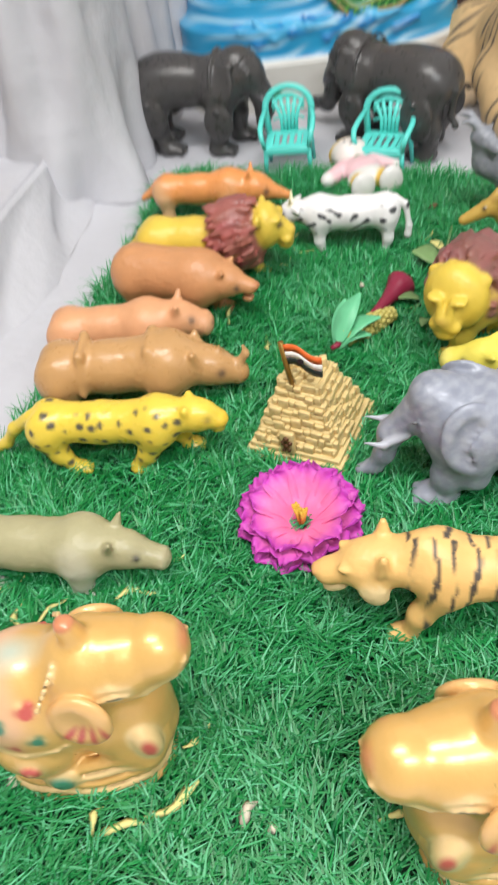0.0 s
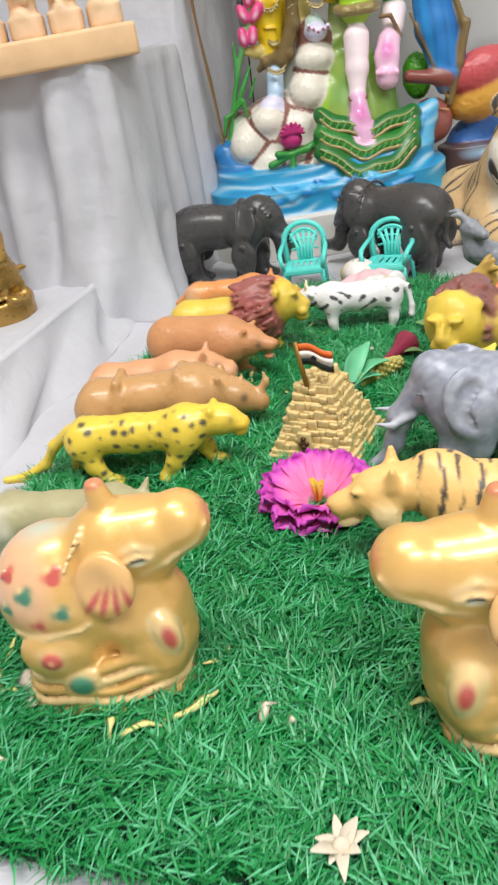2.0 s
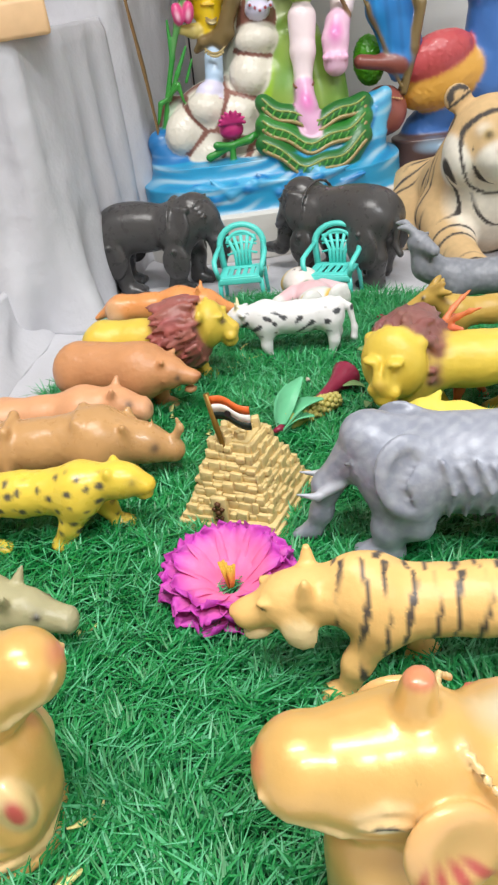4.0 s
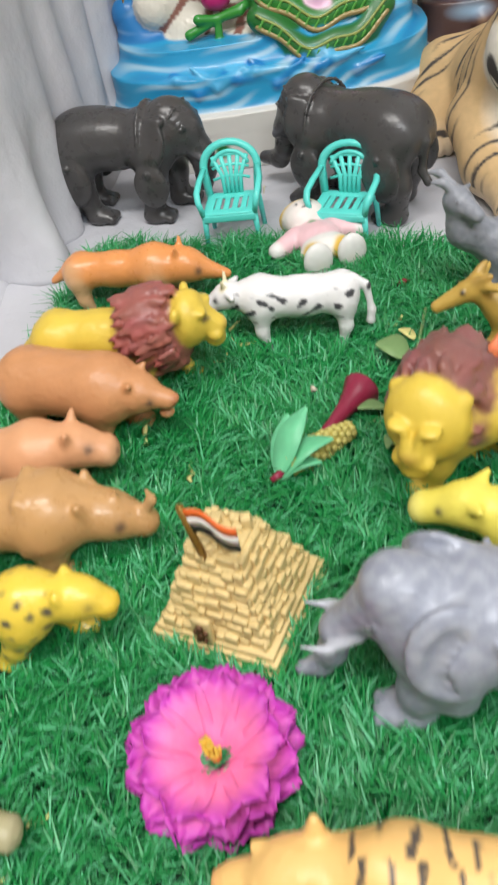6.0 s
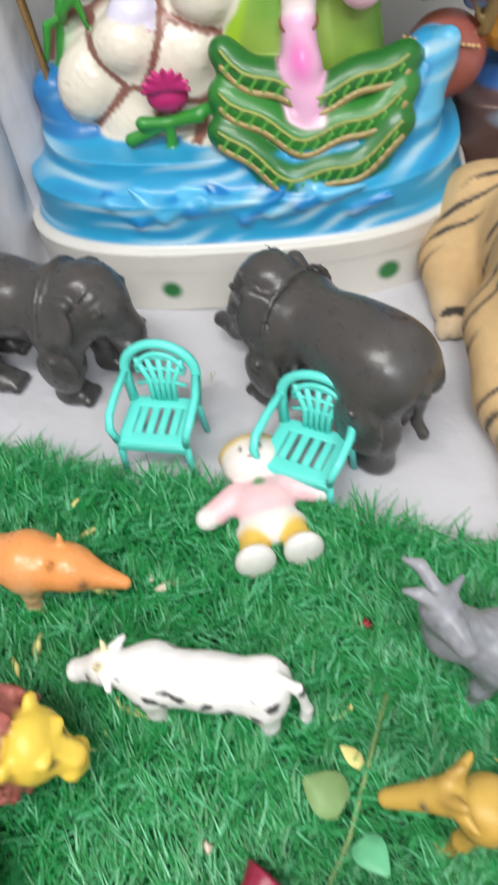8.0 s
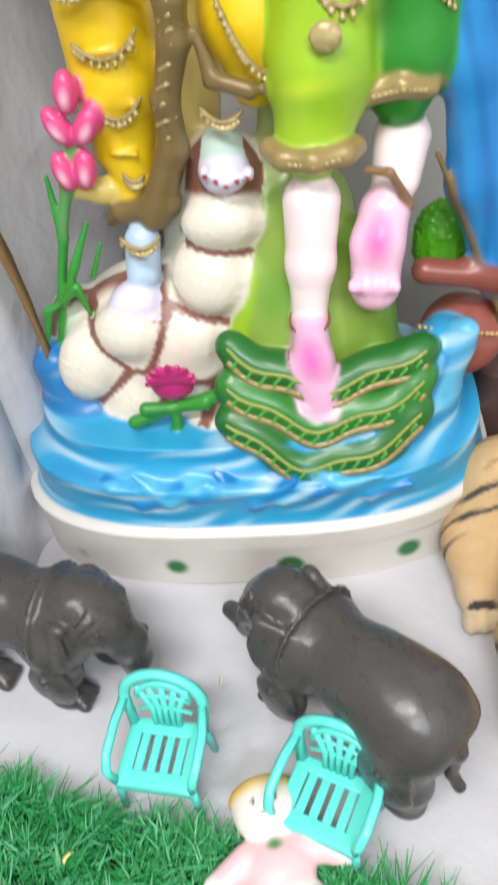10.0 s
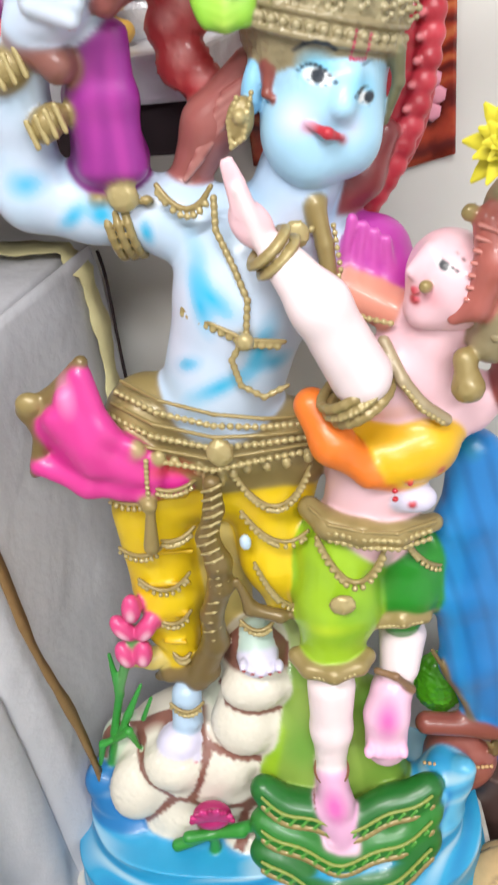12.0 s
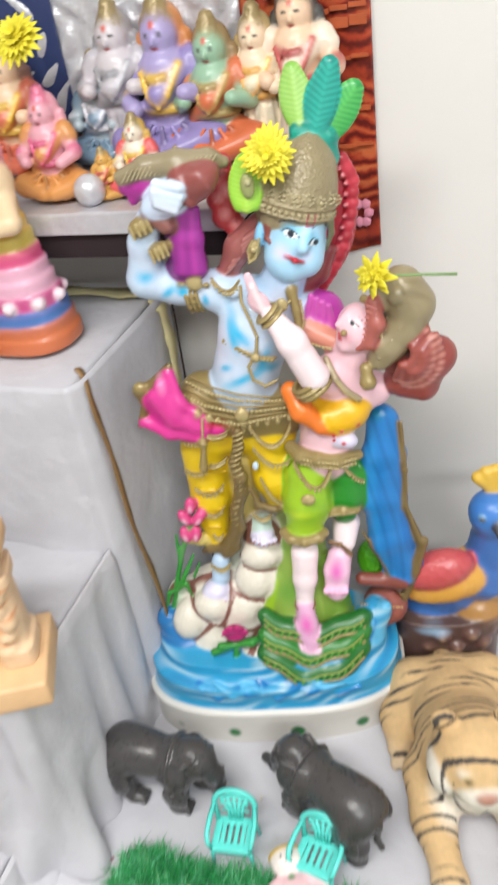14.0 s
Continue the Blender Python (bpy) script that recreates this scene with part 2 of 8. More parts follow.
        for ax in range(3):
            u, v = (ax + 1) % 3, (ax + 2) % 3
            step = np.eye(3, dtype=int)
            f0 = inside[tuple(slice(0, n[i] - 1) if i == ax else slice(1, n[i] - 1) for i in range(3))]
            f1 = inside[tuple(slice(1, n[i]) if i == ax else slice(1, n[i] - 1) for i in range(3))]
            for flip in (False, True):
                e = np.argwhere((f0 & ~f1) if not flip else (~f0 & f1))
                e = e + np.array([0 if i == ax else 1 for i in range(3)])
                ring = [index[tuple((e - o).T)] for o in (step[u] + step[v], step[v], 0 * step[u], step[u])]
                quads.append(np.stack(ring if not flip else ring[::-1], 1))
        quads = np.concatenate(quads)
        weight, colour = np.zeros(len(verts)), np.zeros((len(verts), 4))
        sigma = h * 0.45
        for s in self.solids:
            if s[6]:
                continue
            a, b = self.reach(s)
            m = 5 * h
            sel = np.flatnonzero(((verts > a - m) & (verts < b + m)).all(axis=1))
            w = np.exp(-np.clip(self.distance(s, verts[sel]), -3 * h, 8 * h) / sigma)
            weight[sel] += w
            colour[sel] += w[:, None] * np.array(s[4])
        colour /= np.maximum(weight, 1e-12)[:, None]
        for c0, r, rot, col, soft in self.coats:
            q = np.linalg.norm(((verts - c0) @ rot) / r, axis=1)
            w = np.clip((1 - q) / soft, 0, 1)[:, None]
            colour = colour * (1 - w) + w * np.array(col)
        if finish:
            colour = finish(verts, colour)
        colour[:, :3] = colour[:, :3] * (1 - self.fade) + self.fade * 0.75
        return verts, quads, colour


def figure(clay, name, material, m, label, category, group="", finish=None):
    ob = clay.build(name, material, finish)
    ob.matrix_world = m
    return tagged(ob, label, category, group)


# ---- room ----
def slab(name, size, m, material, label, kind="structure", bevel=0.004):
    bm = bmesh.new()
    box(bm, size, m, bevel)
    ob = part(name, bm, material, None, label, False)
    return tagged(ob, kind=kind)


TURN = -13.5
ROOM = pose(0, 0, 0, 0, 0, TURN)
slab("floor", (4.4, 4.4, 0.1), ROOM @ pose(-0.2, -0.6, -0.81), FLOOR, "grey stone floor of the room")
slab("ceiling", (4.4, 4.4, 0.1), ROOM @ pose(-0.2, -0.6, 2.05), CEILING, "white painted ceiling of the room")
slab("wall_north", (4.4, 0.1, 2.85), ROOM @ pose(-0.2, 1.37, 0.62), WALL, "pale grey painted wall behind the display")
slab("wall_south", (4.4, 0.1, 2.85), ROOM @ pose(-0.2, -2.8, 0.62), WALL, "pale grey painted wall")
slab("wall_east", (0.1, 4.3, 2.85), ROOM @ pose(2.0, -0.6, 0.62), WALL, "pale grey painted wall")
slab("wall_west", (0.1, 4.3, 2.85), ROOM @ pose(-2.4, -0.6, 0.62), WALL, "pale grey painted wall")


def sheet(name, nx, ny, shape, material, label, category="", kind="", thick=0.0016):
    """A cloth from a function of (u, v) in 0..1, with a real thickness."""
    u, v = np.meshgrid(np.linspace(0, 1, nx), np.linspace(0, 1, ny), indexing="ij")
    p = np.stack(shape(u, v), -1).reshape(-1, 3)
    i = np.arange(nx * ny).reshape(nx, ny)
    q = np.stack([i[:-1, :-1], i[1:, :-1], i[1:, 1:], i[:-1, 1:]], -1).reshape(-1, 4)
    ob = mesh_object(name, p, q, material, True)
    s = ob.modifiers.new("thickness", "SOLIDIFY")
    s.thickness, s.offset = thick, -1
    return tagged(ob, label, category, kind=kind)


def table_cloth(u, v):
    x, y = -1.6 + 2.7 * u, -0.45 + 1.86 * v
    z = -0.0105 + 0.0012 * np.sin(17 * x + 5 * y) * np.sin(9 * y - 4 * x + 1) + 0.0006 * np.sin(61 * x + 23 * np.sin(5 * y))
    c, s = math.cos(radians(TURN)), math.sin(radians(TURN))
    return x * c - y * s, x * s + y * c, z


slab("table", (2.7, 1.7, 0.74), ROOM @ pose(-0.25, 0.47, -0.385), CLOTH, "white cloth-covered display table")
sheet("tablecloth", 160, 110, table_cloth, CLOTH, "white cloth laid over the display table", "tablecloth")

# ---- artificial grass mat ----
MAT = pose(-0.251, 0.168, -0.0085, 0, 0, TURN)
MAT_W, MAT_L = 0.62, 0.70
bm = bmesh.new()
box(bm, (MAT_W, MAT_L, 0.003), pose(MAT_W / 2, MAT_L / 2, 0.0015), 0.0008)
mat = part("grass_mat", bm, BACKING, None, "", False)
mat.matrix_world = MAT
tagged(mat, "green artificial grass mat lying on the white cloth", "grass mat")


def grass_material():
    m, nodes, links, sh = node_material("plastic_grass")
    g = nodes.new("ShaderNodeNewGeometry")
    ramp = nodes.new("ShaderNodeValToRGB")
    e = ramp.color_ramp.elements
    e[0].position, e[0].color = 0.0, hexc("107838")
    e[1].position, e[1].color = 1.0, hexc("62bc8a")
    mid = ramp.color_ramp.elements.new(0.6)
    mid.color = hexc("1f9048")
    links.new(g.outputs["Random Per Island"], ramp.inputs["Fac"])
    varied(nodes, links, ramp.outputs["Color"], sh, 0.25, 14.0)
    sh.inputs["Roughness"].default_value = 0.4
    return m


GRASS = grass_material()
rng = np.random.default_rng(7)
N = 150000
bx, by = rng.uniform(-0.004, MAT_W + 0.004, N), rng.uniform(-0.005, MAT_L + 0.005, N)
clump = np.sin(bx * 140 + 3 * np.sin(by * 37)) * np.sin(by * 150 + 3 * np.sin(bx * 41))
ang = rng.normal(0.9, 0.75, N) + 1.5 * clump + 0.8 * np.sin(bx * 23 + by * 31)
lean = rng.uniform(0.4, 1.3, N)
tall = rng.uniform(0.009, 0.022, N) * (1 + 0.18 * clump)
wid = rng.uniform(0.00034, 0.00072, N)
dirx, diry = np.cos(ang), np.sin(ang)
base = np.stack([bx, by, np.full(N, 0.002)], 1)
side = np.stack([-diry, dirx, np.zeros(N)], 1) * wid[:, None]
fwd = np.stack([dirx, diry, np.zeros(N)], 1)
up = np.array([0, 0, 1.0])
mid = base + up * (tall * 0.6)[:, None] + fwd * (tall * lean * 0.3)[:, None]
tip = base + up * (tall * (1.0 - 0.34 * lean))[:, None] + fwd * (tall * lean)[:, None]
v = np.stack([base - side, base + side, mid + side, mid - side, tip + side * 0.25, tip - side * 0.25], 1).reshape(-1, 3)
k = np.arange(N)[:, None] * 6
q = np.concatenate([k + np.array([[0, 1, 2, 3]]), k + np.array([[3, 2, 4, 5]])])
blades = mesh_object("grass_pile", v, q, GRASS, False)
blades.parent = mat
tagged(blades, "green glossy plastic blades", kind="stuff")


# ---- draped stands ----
def drape(name, pts, top, foot, folds, depth, flare, label, seed, side=0.35):
    """Cloth hanging from the outline pts (plan) at height top to height foot, in folds that open towards the hem."""
    r = random.Random(seed)
    line = [Vector(p) for p in pts]
    cum = [0.0]
    for a, b in zip(line, line[1:]):
        cum.append(cum[-1] + (b - a).length)
    phases = [(r.uniform(0.7, 1.3), r.uniform(0, 6.28)) for _ in range(5)]

    def shape(u, v):
        s = u * cum[-1]
        px, py = np.interp(s, cum, [p.x for p in line]), np.interp(s, cum, [p.y for p in line])
        tx, ty = np.gradient(px, axis=0), np.gradient(py, axis=0)
        w = np.ones(5) / 5
        for arr in (tx, ty):
            for j in range(arr.shape[1]):
                arr[:, j] = np.convolve(np.pad(arr[:, j], 2, mode="edge"), w, "valid")
        ln = np.sqrt(tx * tx + ty * ty) + 1e-9
        nx, ny = ty / ln, -tx / ln
        wave = sum(a * np.sin(2 * np.pi * folds * (0.45 + 0.33 * i) * u + ph + 2.3 * v * (i - 1.6) + 1.1 * np.sin(3.1 * v + ph)) for i, (a, ph) in enumerate(phases)) / 3
        sharp = np.sign(wave) * np.abs(wave) ** 0.75
        out = depth * sharp * (0.15 + 0.85 * v ** 0.8) + flare * v ** 1.6
        turn = np.clip((py - line[1].y - 0.012) / 0.03, 0, 1)
        out = out * (1 - (1 - side) * turn)
        edge = np.clip(v / 0.05, 0, 1)
        out = out * edge + 0.004 * edge
        return px + nx * out, py + ny * out, top + (foot - top) * v + 0.0 * u

    return sheet(name, 220, 60, shape, CLOTH, label, "cloth")


def stand(name, m, size, label):
    bm = bmesh.new()
    box(bm, size, m @ pose(0, 0, size[2] / 2), 0.008)
    return tagged(part(name, bm, CLOTH, None, label, True), category="display stand")


# tall stand at the back, lower stand before it, and a low step beside the grass
stand("display_stand", ROOM @ pose(-0.68, 1.155, -0.01), (0.69, 0.25, 0.51), "tall white cloth-covered stand against the wall")
stand("display_stand", ROOM @ pose(-0.695, 0.905, -0.01), (0.70, 0.24, 0.285), "lower white cloth-covered stand holding a wood carving")
stand("display_step", ROOM @ pose(-0.70, 0.45, -0.01), (0.60, 0.66, 0.055), "low white cloth-covered step beside the grass")
for ob in (
    drape("draped_cloth", [(-1.0, 1.03), (-0.337, 1.03), (-0.327, 1.045), (-0.322, 1.275)], 0.503, -0.0125, 4.0, 0.016, 0.014, "white satin cloth hanging in folds from the tall stand", 3),
    drape("draped_cloth", [(-1.0, 0.782), (-0.352, 0.782), (-0.340, 0.795), (-0.340, 1.02)], 0.279, -0.0125, 9.0, 0.024, 0.024, "white satin cloth hanging in soft folds from the lower stand", 8),
    drape("draped_cloth", [(-1.0, 0.118), (-0.41, 0.118), (-0.395, 0.13), (-0.395, 0.77)], 0.047, -0.0125, 5.0, 0.008, 0.038, "white cloth sloping off the low step", 5, 1.0),
):
    ob.matrix_world = ROOM


# ---- toys ----
def place(x, y, yaw, z=-0.001, s=1.0):
    return pose(x, y, z, 0, 0, yaw) @ Matrix.Scale(s, 4)


def beast(cell, l, h, girth, leg, colour, leg_colour=None, stride=0.012, sag=0.0, k=0.012, foot=1.15, hoof=None):
    """Body and four legs of a toy animal that looks along +x, feet at z = 0; l: rump to chest."""
    c = Clay(cell)
    lc = leg_colour or colour
    z = h - girth
    k = k * 0.55
    c.limb([(-l * 0.34, 0, z + girth * 0.05), (0, 0, z - sag)], [girth * 0.9, girth * 0.84], colour, k, grain=0.00035, pitch=0.013)
    c.limb([(0, 0, z - sag), (l * 0.34, 0, z + girth * 0.04)], [girth * 0.84, girth * 0.96], colour, k, grain=0.00035, pitch=0.011)
    for sx in (-1, 1):
        for sy in (-1, 1):
            x, y = sx * l * 0.37, sy * girth * 0.58
            fx = x + stride * (0.5 if sx * sy > 0 else -0.6)
            kx = x + (fx - x) * 0.55 + (0.12 if sx > 0 else -0.16) * z * 0.4
            c.ball((x, sy * girth * 0.5, z - girth * 0.1), (leg * 2.1, leg * 1.35, girth * 0.85), lc, k)
            c.limb([(x, y, z - girth * 0.2), (kx, y * 1.12, z * 0.46), (fx, y * 1.14, leg * 0.7)], [leg * 1.5, leg * 0.98, leg * 0.76], lc, k * 0.8)
            c.ball((fx + leg * 0.4, y * 1.14, leg * 0.55), (leg * foot * 1.2, leg * foot * 0.92, leg * 0.62), hoof or lc, leg * 0.4)
            if not hoof:
                for t in (-1, 0, 1):
                    c.ball((fx + leg * (0.4 + foot * 1.0), y * 1.14 + t * leg * 0.5, leg * 0.4), leg * 0.36, lc, leg * 0.2)
    return c, z


def noise3(p, f):
    return np.sin(p[:, 0] * f + 1.3 * np.sin(p[:, 2] * f * 0.7 + 1)) * np.sin(p[:, 1] * f * 1.1 + 0.9 * np.sin(p[:, 0] * f * 0.8)) * np.sin(p[:, 2] * f * 0.9 + p[:, 0] * f * 0.3)


def spots(colour, spacing, size, zmin, xr, seed, soft=0.0012):
    """Paint round-ish spots over a skin, in a shaken lattice on each flank."""
    def paint(p, c):
        r = random.Random(seed)
        x = xr[0]
        while x < xr[1]:
            z = zmin
            while z < zmin + 0.07:
                sx, sz, rad = x + r.uniform(-0.3, 0.3) * spacing, z + r.uniform(-0.3, 0.3) * spacing, size * r.uniform(0.65, 1.25)
                ex = r.uniform(0.8, 1.5)
                for flank in (-1, 1):
                    d = np.sqrt(((p[:, 0] - sx) / ex) ** 2 + (p[:, 2] - sz) ** 2)
                    w = np.clip((rad - d) / soft, 0, 1) * np.clip((p[:, 1] * flank - 0.004) / 0.003, 0, 1)
                    c = c * (1 - w[:, None]) + w[:, None] * np.array(colour)
                z += spacing
            x += spacing
        return c
    return paint


def stripes(colour, freq, width, zmin, xr, wob=1.0, soft=0.18):
    def paint(p, c):
        ph = p[:, 0] * freq + wob * np.sin(p[:, 2] * 95 + 2 * np.sign(p[:, 1])) + 0.8 * np.sin(p[:, 0] * freq * 0.37 + 3 * p[:, 1] * 60)
        w = np.clip((np.sin(ph) - (1 - width)) / soft, 0, 1)
        gap = 0.5 + 0.5 * np.sin(p[:, 2] * 160 + p[:, 0] * freq * 0.5 + 1.5)
        w = w * np.clip((p[:, 2] - zmin) / 0.006, 0, 1) * np.clip((p[:, 0] - xr[0]) / 0.004, 0, 1) * np.clip((xr[1] - p[:, 0]) / 0.004, 0, 1) * np.clip(gap * 3, 0.0, 1)
        return c * (1 - w[:, None]) + w[:, None] * np.array(colour)
    return paint


def eyes(c, x, y, z, r, colour):
    for s in (-1, 1):
        c.ball((x, y * s, z), r, colour, 0.0004)


INK = hexc("1a1613")


def leopard():
    col = hexc("e6c62c")
    c, z = beast(0.0018, 0.105, 0.053, 0.0165, 0.0065, col, stride=0.03)
    c.limb([(0.042, 0, z + 0.006), (0.062, 0, 0.043)], [0.0125, 0.0105], col, 0.01)
    c.ball((0.068, 0, 0.042), (0.0145, 0.011, 0.0115), col, 0.006)
    c.ball((0.081, 0, 0.038), (0.007, 0.0075, 0.006), hexc("e8c21c"), 0.004)
    c.ball((0.080, 0, 0.0315), (0.0055, 0.006, 0.003), col, 0.002)
    for s in (-1, 1):
        c.ball((0.062, s * 0.008, 0.0515), (0.003, 0.0035, 0.0045), col, 0.002)
    eyes(c, 0.0755, 0.0075, 0.0445, 0.0015, INK)
    c.limb([(-0.05, 0, 0.042), (-0.066, 0.002, 0.03), (-0.078, 0.004, 0.014), (-0.098, 0.002, 0.004), (-0.112, -0.002, 0.005)], [0.005, 0.0042, 0.0038, 0.0036, 0.0032], col, 0.004)
    return c, spots(hexc("3d3420"), 0.0098, 0.0024, 0.014, (-0.052, 0.058), 4)


def rhino():
    col = hexc("c08f52")
    c, z = beast(0.0018, 0.105, 0.06, 0.0225, 0.0085, col, stride=0.008)
    c.limb([(0.045, 0, z + 0.003), (0.072, 0, 0.032)], [0.019, 0.013], col, 0.012)
    c.limb([(0.072, 0, 0.031), (0.09, 0, 0.024)], [0.0125, 0.009], col, 0.008)
    c.limb([(0.09, 0, 0.029), (0.098, 0, 0.040), (0.097, 0, 0.049)], [0.0042, 0.0026, 0.001], hexc("c99a62"), 0.003)
    c.limb([(0.078, 0, 0.04), (0.080, 0, 0.049)], [0.003, 0.001], col, 0.003)
    for s in (-1, 1):
        c.limb([(0.064, s * 0.010, 0.040), (0.062, s * 0.013, 0.052)], [0.004, 0.0025], col, 0.003)
    for x in (-0.02, 0.03):
        c.limb([(x, 0.021, 0.03), (x + 0.002, 0.012, 0.058), (x + 0.002, -0.012, 0.058), (x, -0.021, 0.03)], 0.0028, col, 0.004)
    eyes(c, 0.08, 0.0108, 0.033, 0.0016, hexc("4a2f1c"))
    return c, None


def hippo():
    col = hexc("d99a68")
    c, z = beast(0.0018, 0.085, 0.05, 0.019, 0.0075, col, stride=0.006)
    c.limb([(0.036, 0, z + 0.004), (0.058, 0, 0.036)], [0.016, 0.0125], col, 0.012)
    c.limb([(0.058, 0, 0.036), (0.074, 0, 0.030)], [0.012, 0.0105], col, 0.008, grain=0.0006, pitch=0.008)
    c.ball((0.079, 0, 0.029), (0.005, 0.0095, 0.008), hexc("dca478"), 0.004)
    for s in (-1, 1):
        c.ball((0.084, s * 0.003, 0.031), 0.0014, hexc("8c5436"), 0.001)
        c.limb([(0.058, s * 0.008, 0.046), (0.06, s * 0.011, 0.053)], [0.0042, 0.002], col, 0.002)
    eyes(c, 0.070, 0.0085, 0.0385, 0.0014, INK)
    return c, None


def bear():
    col = hexc("c88850")
    c, z = beast(0.0018, 0.085, 0.064, 0.022, 0.0085, col, stride=0.014)
    c.limb([(0.032, 0, z + 0.004), (0.056, 0, 0.044)], [0.019, 0.014], col, 0.012, grain=0.0007, pitch=0.008)
    c.limb([(-0.03, 0, z + 0.004), (0.035, 0, z + 0.004)], [0.0235, 0.0225], col, 0.01, grain=0.0008, pitch=0.0065)
    c.ball((0.058, 0, 0.044), (0.015, 0.015, 0.015), col, 0.004, grain=0.001, pitch=0.006)
    c.limb([(0.062, 0, 0.044), (0.080, 0, 0.040)], [0.0098, 0.0072], col, 0.006)
    c.limb([(0.086, 0.008, 0.034), (0.070, 0.0095, 0.0325), (0.070, -0.0095, 0.0325), (0.086, -0.008, 0.034)], 0.0016, hexc("7a3c24"), 0.001, cut=True)
    c.ball((0.0862, 0, 0.0415), (0.003, 0.0045, 0.003), hexc("b8703c"), 0.002)
    c.ball((0.077, 0, 0.028), (0.006, 0.0055, 0.0028), col, 0.002)
    for s in (-1, 1):
        c.limb([(0.056, s * 0.009, 0.054), (0.061, s * 0.013, 0.059)], [0.0042, 0.002], col, 0.003)
    eyes(c, 0.071, 0.0085, 0.043, 0.0015, INK)
    return c, None


def lion(mane_hex, turned=0.0, face=1.0):
    """turned: degrees by which the head looks to its left."""
    col, mane = hexc("dfbf30"), hexc(mane_hex)
    c, z = beast(0.0018, 0.088, 0.063, 0.019, 0.0068, col, stride=0.026)
    body = len(c.solids)
    c.ball((0.034, 0, 0.050), (0.0235, 0.0225, 0.0275), mane, 0.003, grain=0.0008, pitch=0.007)
    c.ball((0.044, 0, 0.043), (0.0165, 0.0200, 0.0240), mane, 0.003, grain=0.0008, pitch=0.007)
    r = random.Random(int(face * 10))
    for i in range(150):
        a, t = 2 * math.pi * r.random(), r.random()
        x = 0.054 - 0.034 * t
        rr = 1.0 - 0.25 * abs(t - 0.35)
        p = Vector((x, 0.0228 * rr * math.sin(a), 0.049 + 0.0275 * rr * math.cos(a)))
        d = Vector((-0.011, 0.002 * math.sin(a) + r.uniform(-0.003, 0.003), 0.003 * math.cos(a) - 0.004))
        c.limb([p, p + d * 0.6, p + d], [0.0024, 0.0021, 0.0008], tuple(q * r.uniform(0.8, 1.2) for q in mane[:3]) + (0.0,), 0.0008)
    c.ball((0.060, 0, 0.054), (0.0125 * face, 0.0165 * face, 0.0188 * face), col, 0.004)
    c.limb([(0.066, 0, 0.053), (0.075, 0, 0.047)], [0.0085, 0.0075], col, 0.005)
    c.ball((0.0745, 0, 0.0385), (0.0065, 0.0075, 0.0055), col, 0.003)
    c.ball((0.0805, 0, 0.049), (0.0025, 0.0045, 0.0025), hexc("b8921e"), 0.002)
    for s in (-1, 1):
        c.ball((0.056, s * 0.0150, 0.066), (0.003, 0.0045, 0.0045), col, 0.003)
        c.ball((0.0690 * (0.5 + 0.5 * face), s * 0.0075, 0.0620), (0.005, 0.0052, 0.0022), col, 0.0015)
        c.limb([(0.0700 * (0.45 + 0.55 * face), s * 0.0036, 0.060), (0.0790, s * 0.0028, 0.050)], [0.0022, 0.0026], col, 0.0015)
        c.ball((0.0760, s * 0.0052, 0.0440), (0.0052, 0.0050, 0.0042), col, 0.0012)
        c.coat((0.0735 * (0.5 + 0.5 * face), s * 0.0078, 0.0575), (0.006, 0.0040, 0.0022), hexc("6a5218"), 0.6)
    eyes(c, 0.0705, 0.0068, 0.057, 0.0017, hexc("4a3a10"))
    for s in (-1, 1):
        c.limb([(0.072, s * 0.005, 0.0445), (0.078, s * 0.002, 0.043)], 0.0009, hexc("8a6a18"), 0.0006)
    spin = np.array(Euler((0, 0, radians(turned))).to_matrix())
    hinge = np.array((0.040, 0, 0))
    for i in range(body, len(c.solids)):
        s = list(c.solids[i])
        s[1] = hinge + spin @ (s[1] - hinge)
        if s[0] == "limb":
            s[2] = hinge + spin @ (s[2] - hinge)
        else:
            s[3] = spin @ s[3]
        c.solids[i] = tuple(s)
    c.limb([(-0.042, 0, 0.05), (-0.056, 0.004, 0.035), (-0.06, 0.006, 0.018)], [0.0045, 0.0035, 0.003], col, 0.004)
    c.ball((-0.061, 0.006, 0.014), (0.004, 0.004, 0.006), mane, 0.002)
    return c, None


def anteater():
    col = hexc("e39043")
    c, z = beast(0.0018, 0.085, 0.052, 0.0155, 0.005, col, leg_colour=hexc("d9a877"), stride=0.012)
    c.limb([(0.03, 0, z + 0.002), (0.055, 0, 0.036), (0.085, 0, 0.026)], [0.0145, 0.0115, 0.004], col, 0.01)
    for s in (-1, 1):
        c.limb([(0.050, s * 0.006, 0.044), (0.051, s * 0.009, 0.055)], [0.0036, 0.0015], col, 0.002)
    eyes(c, 0.066, 0.0085, 0.035, 0.0013, INK)
    c.limb([(-0.038, 0, 0.04), (-0.055, 0, 0.03)], [0.006, 0.003], col, 0.005)
    return c, None


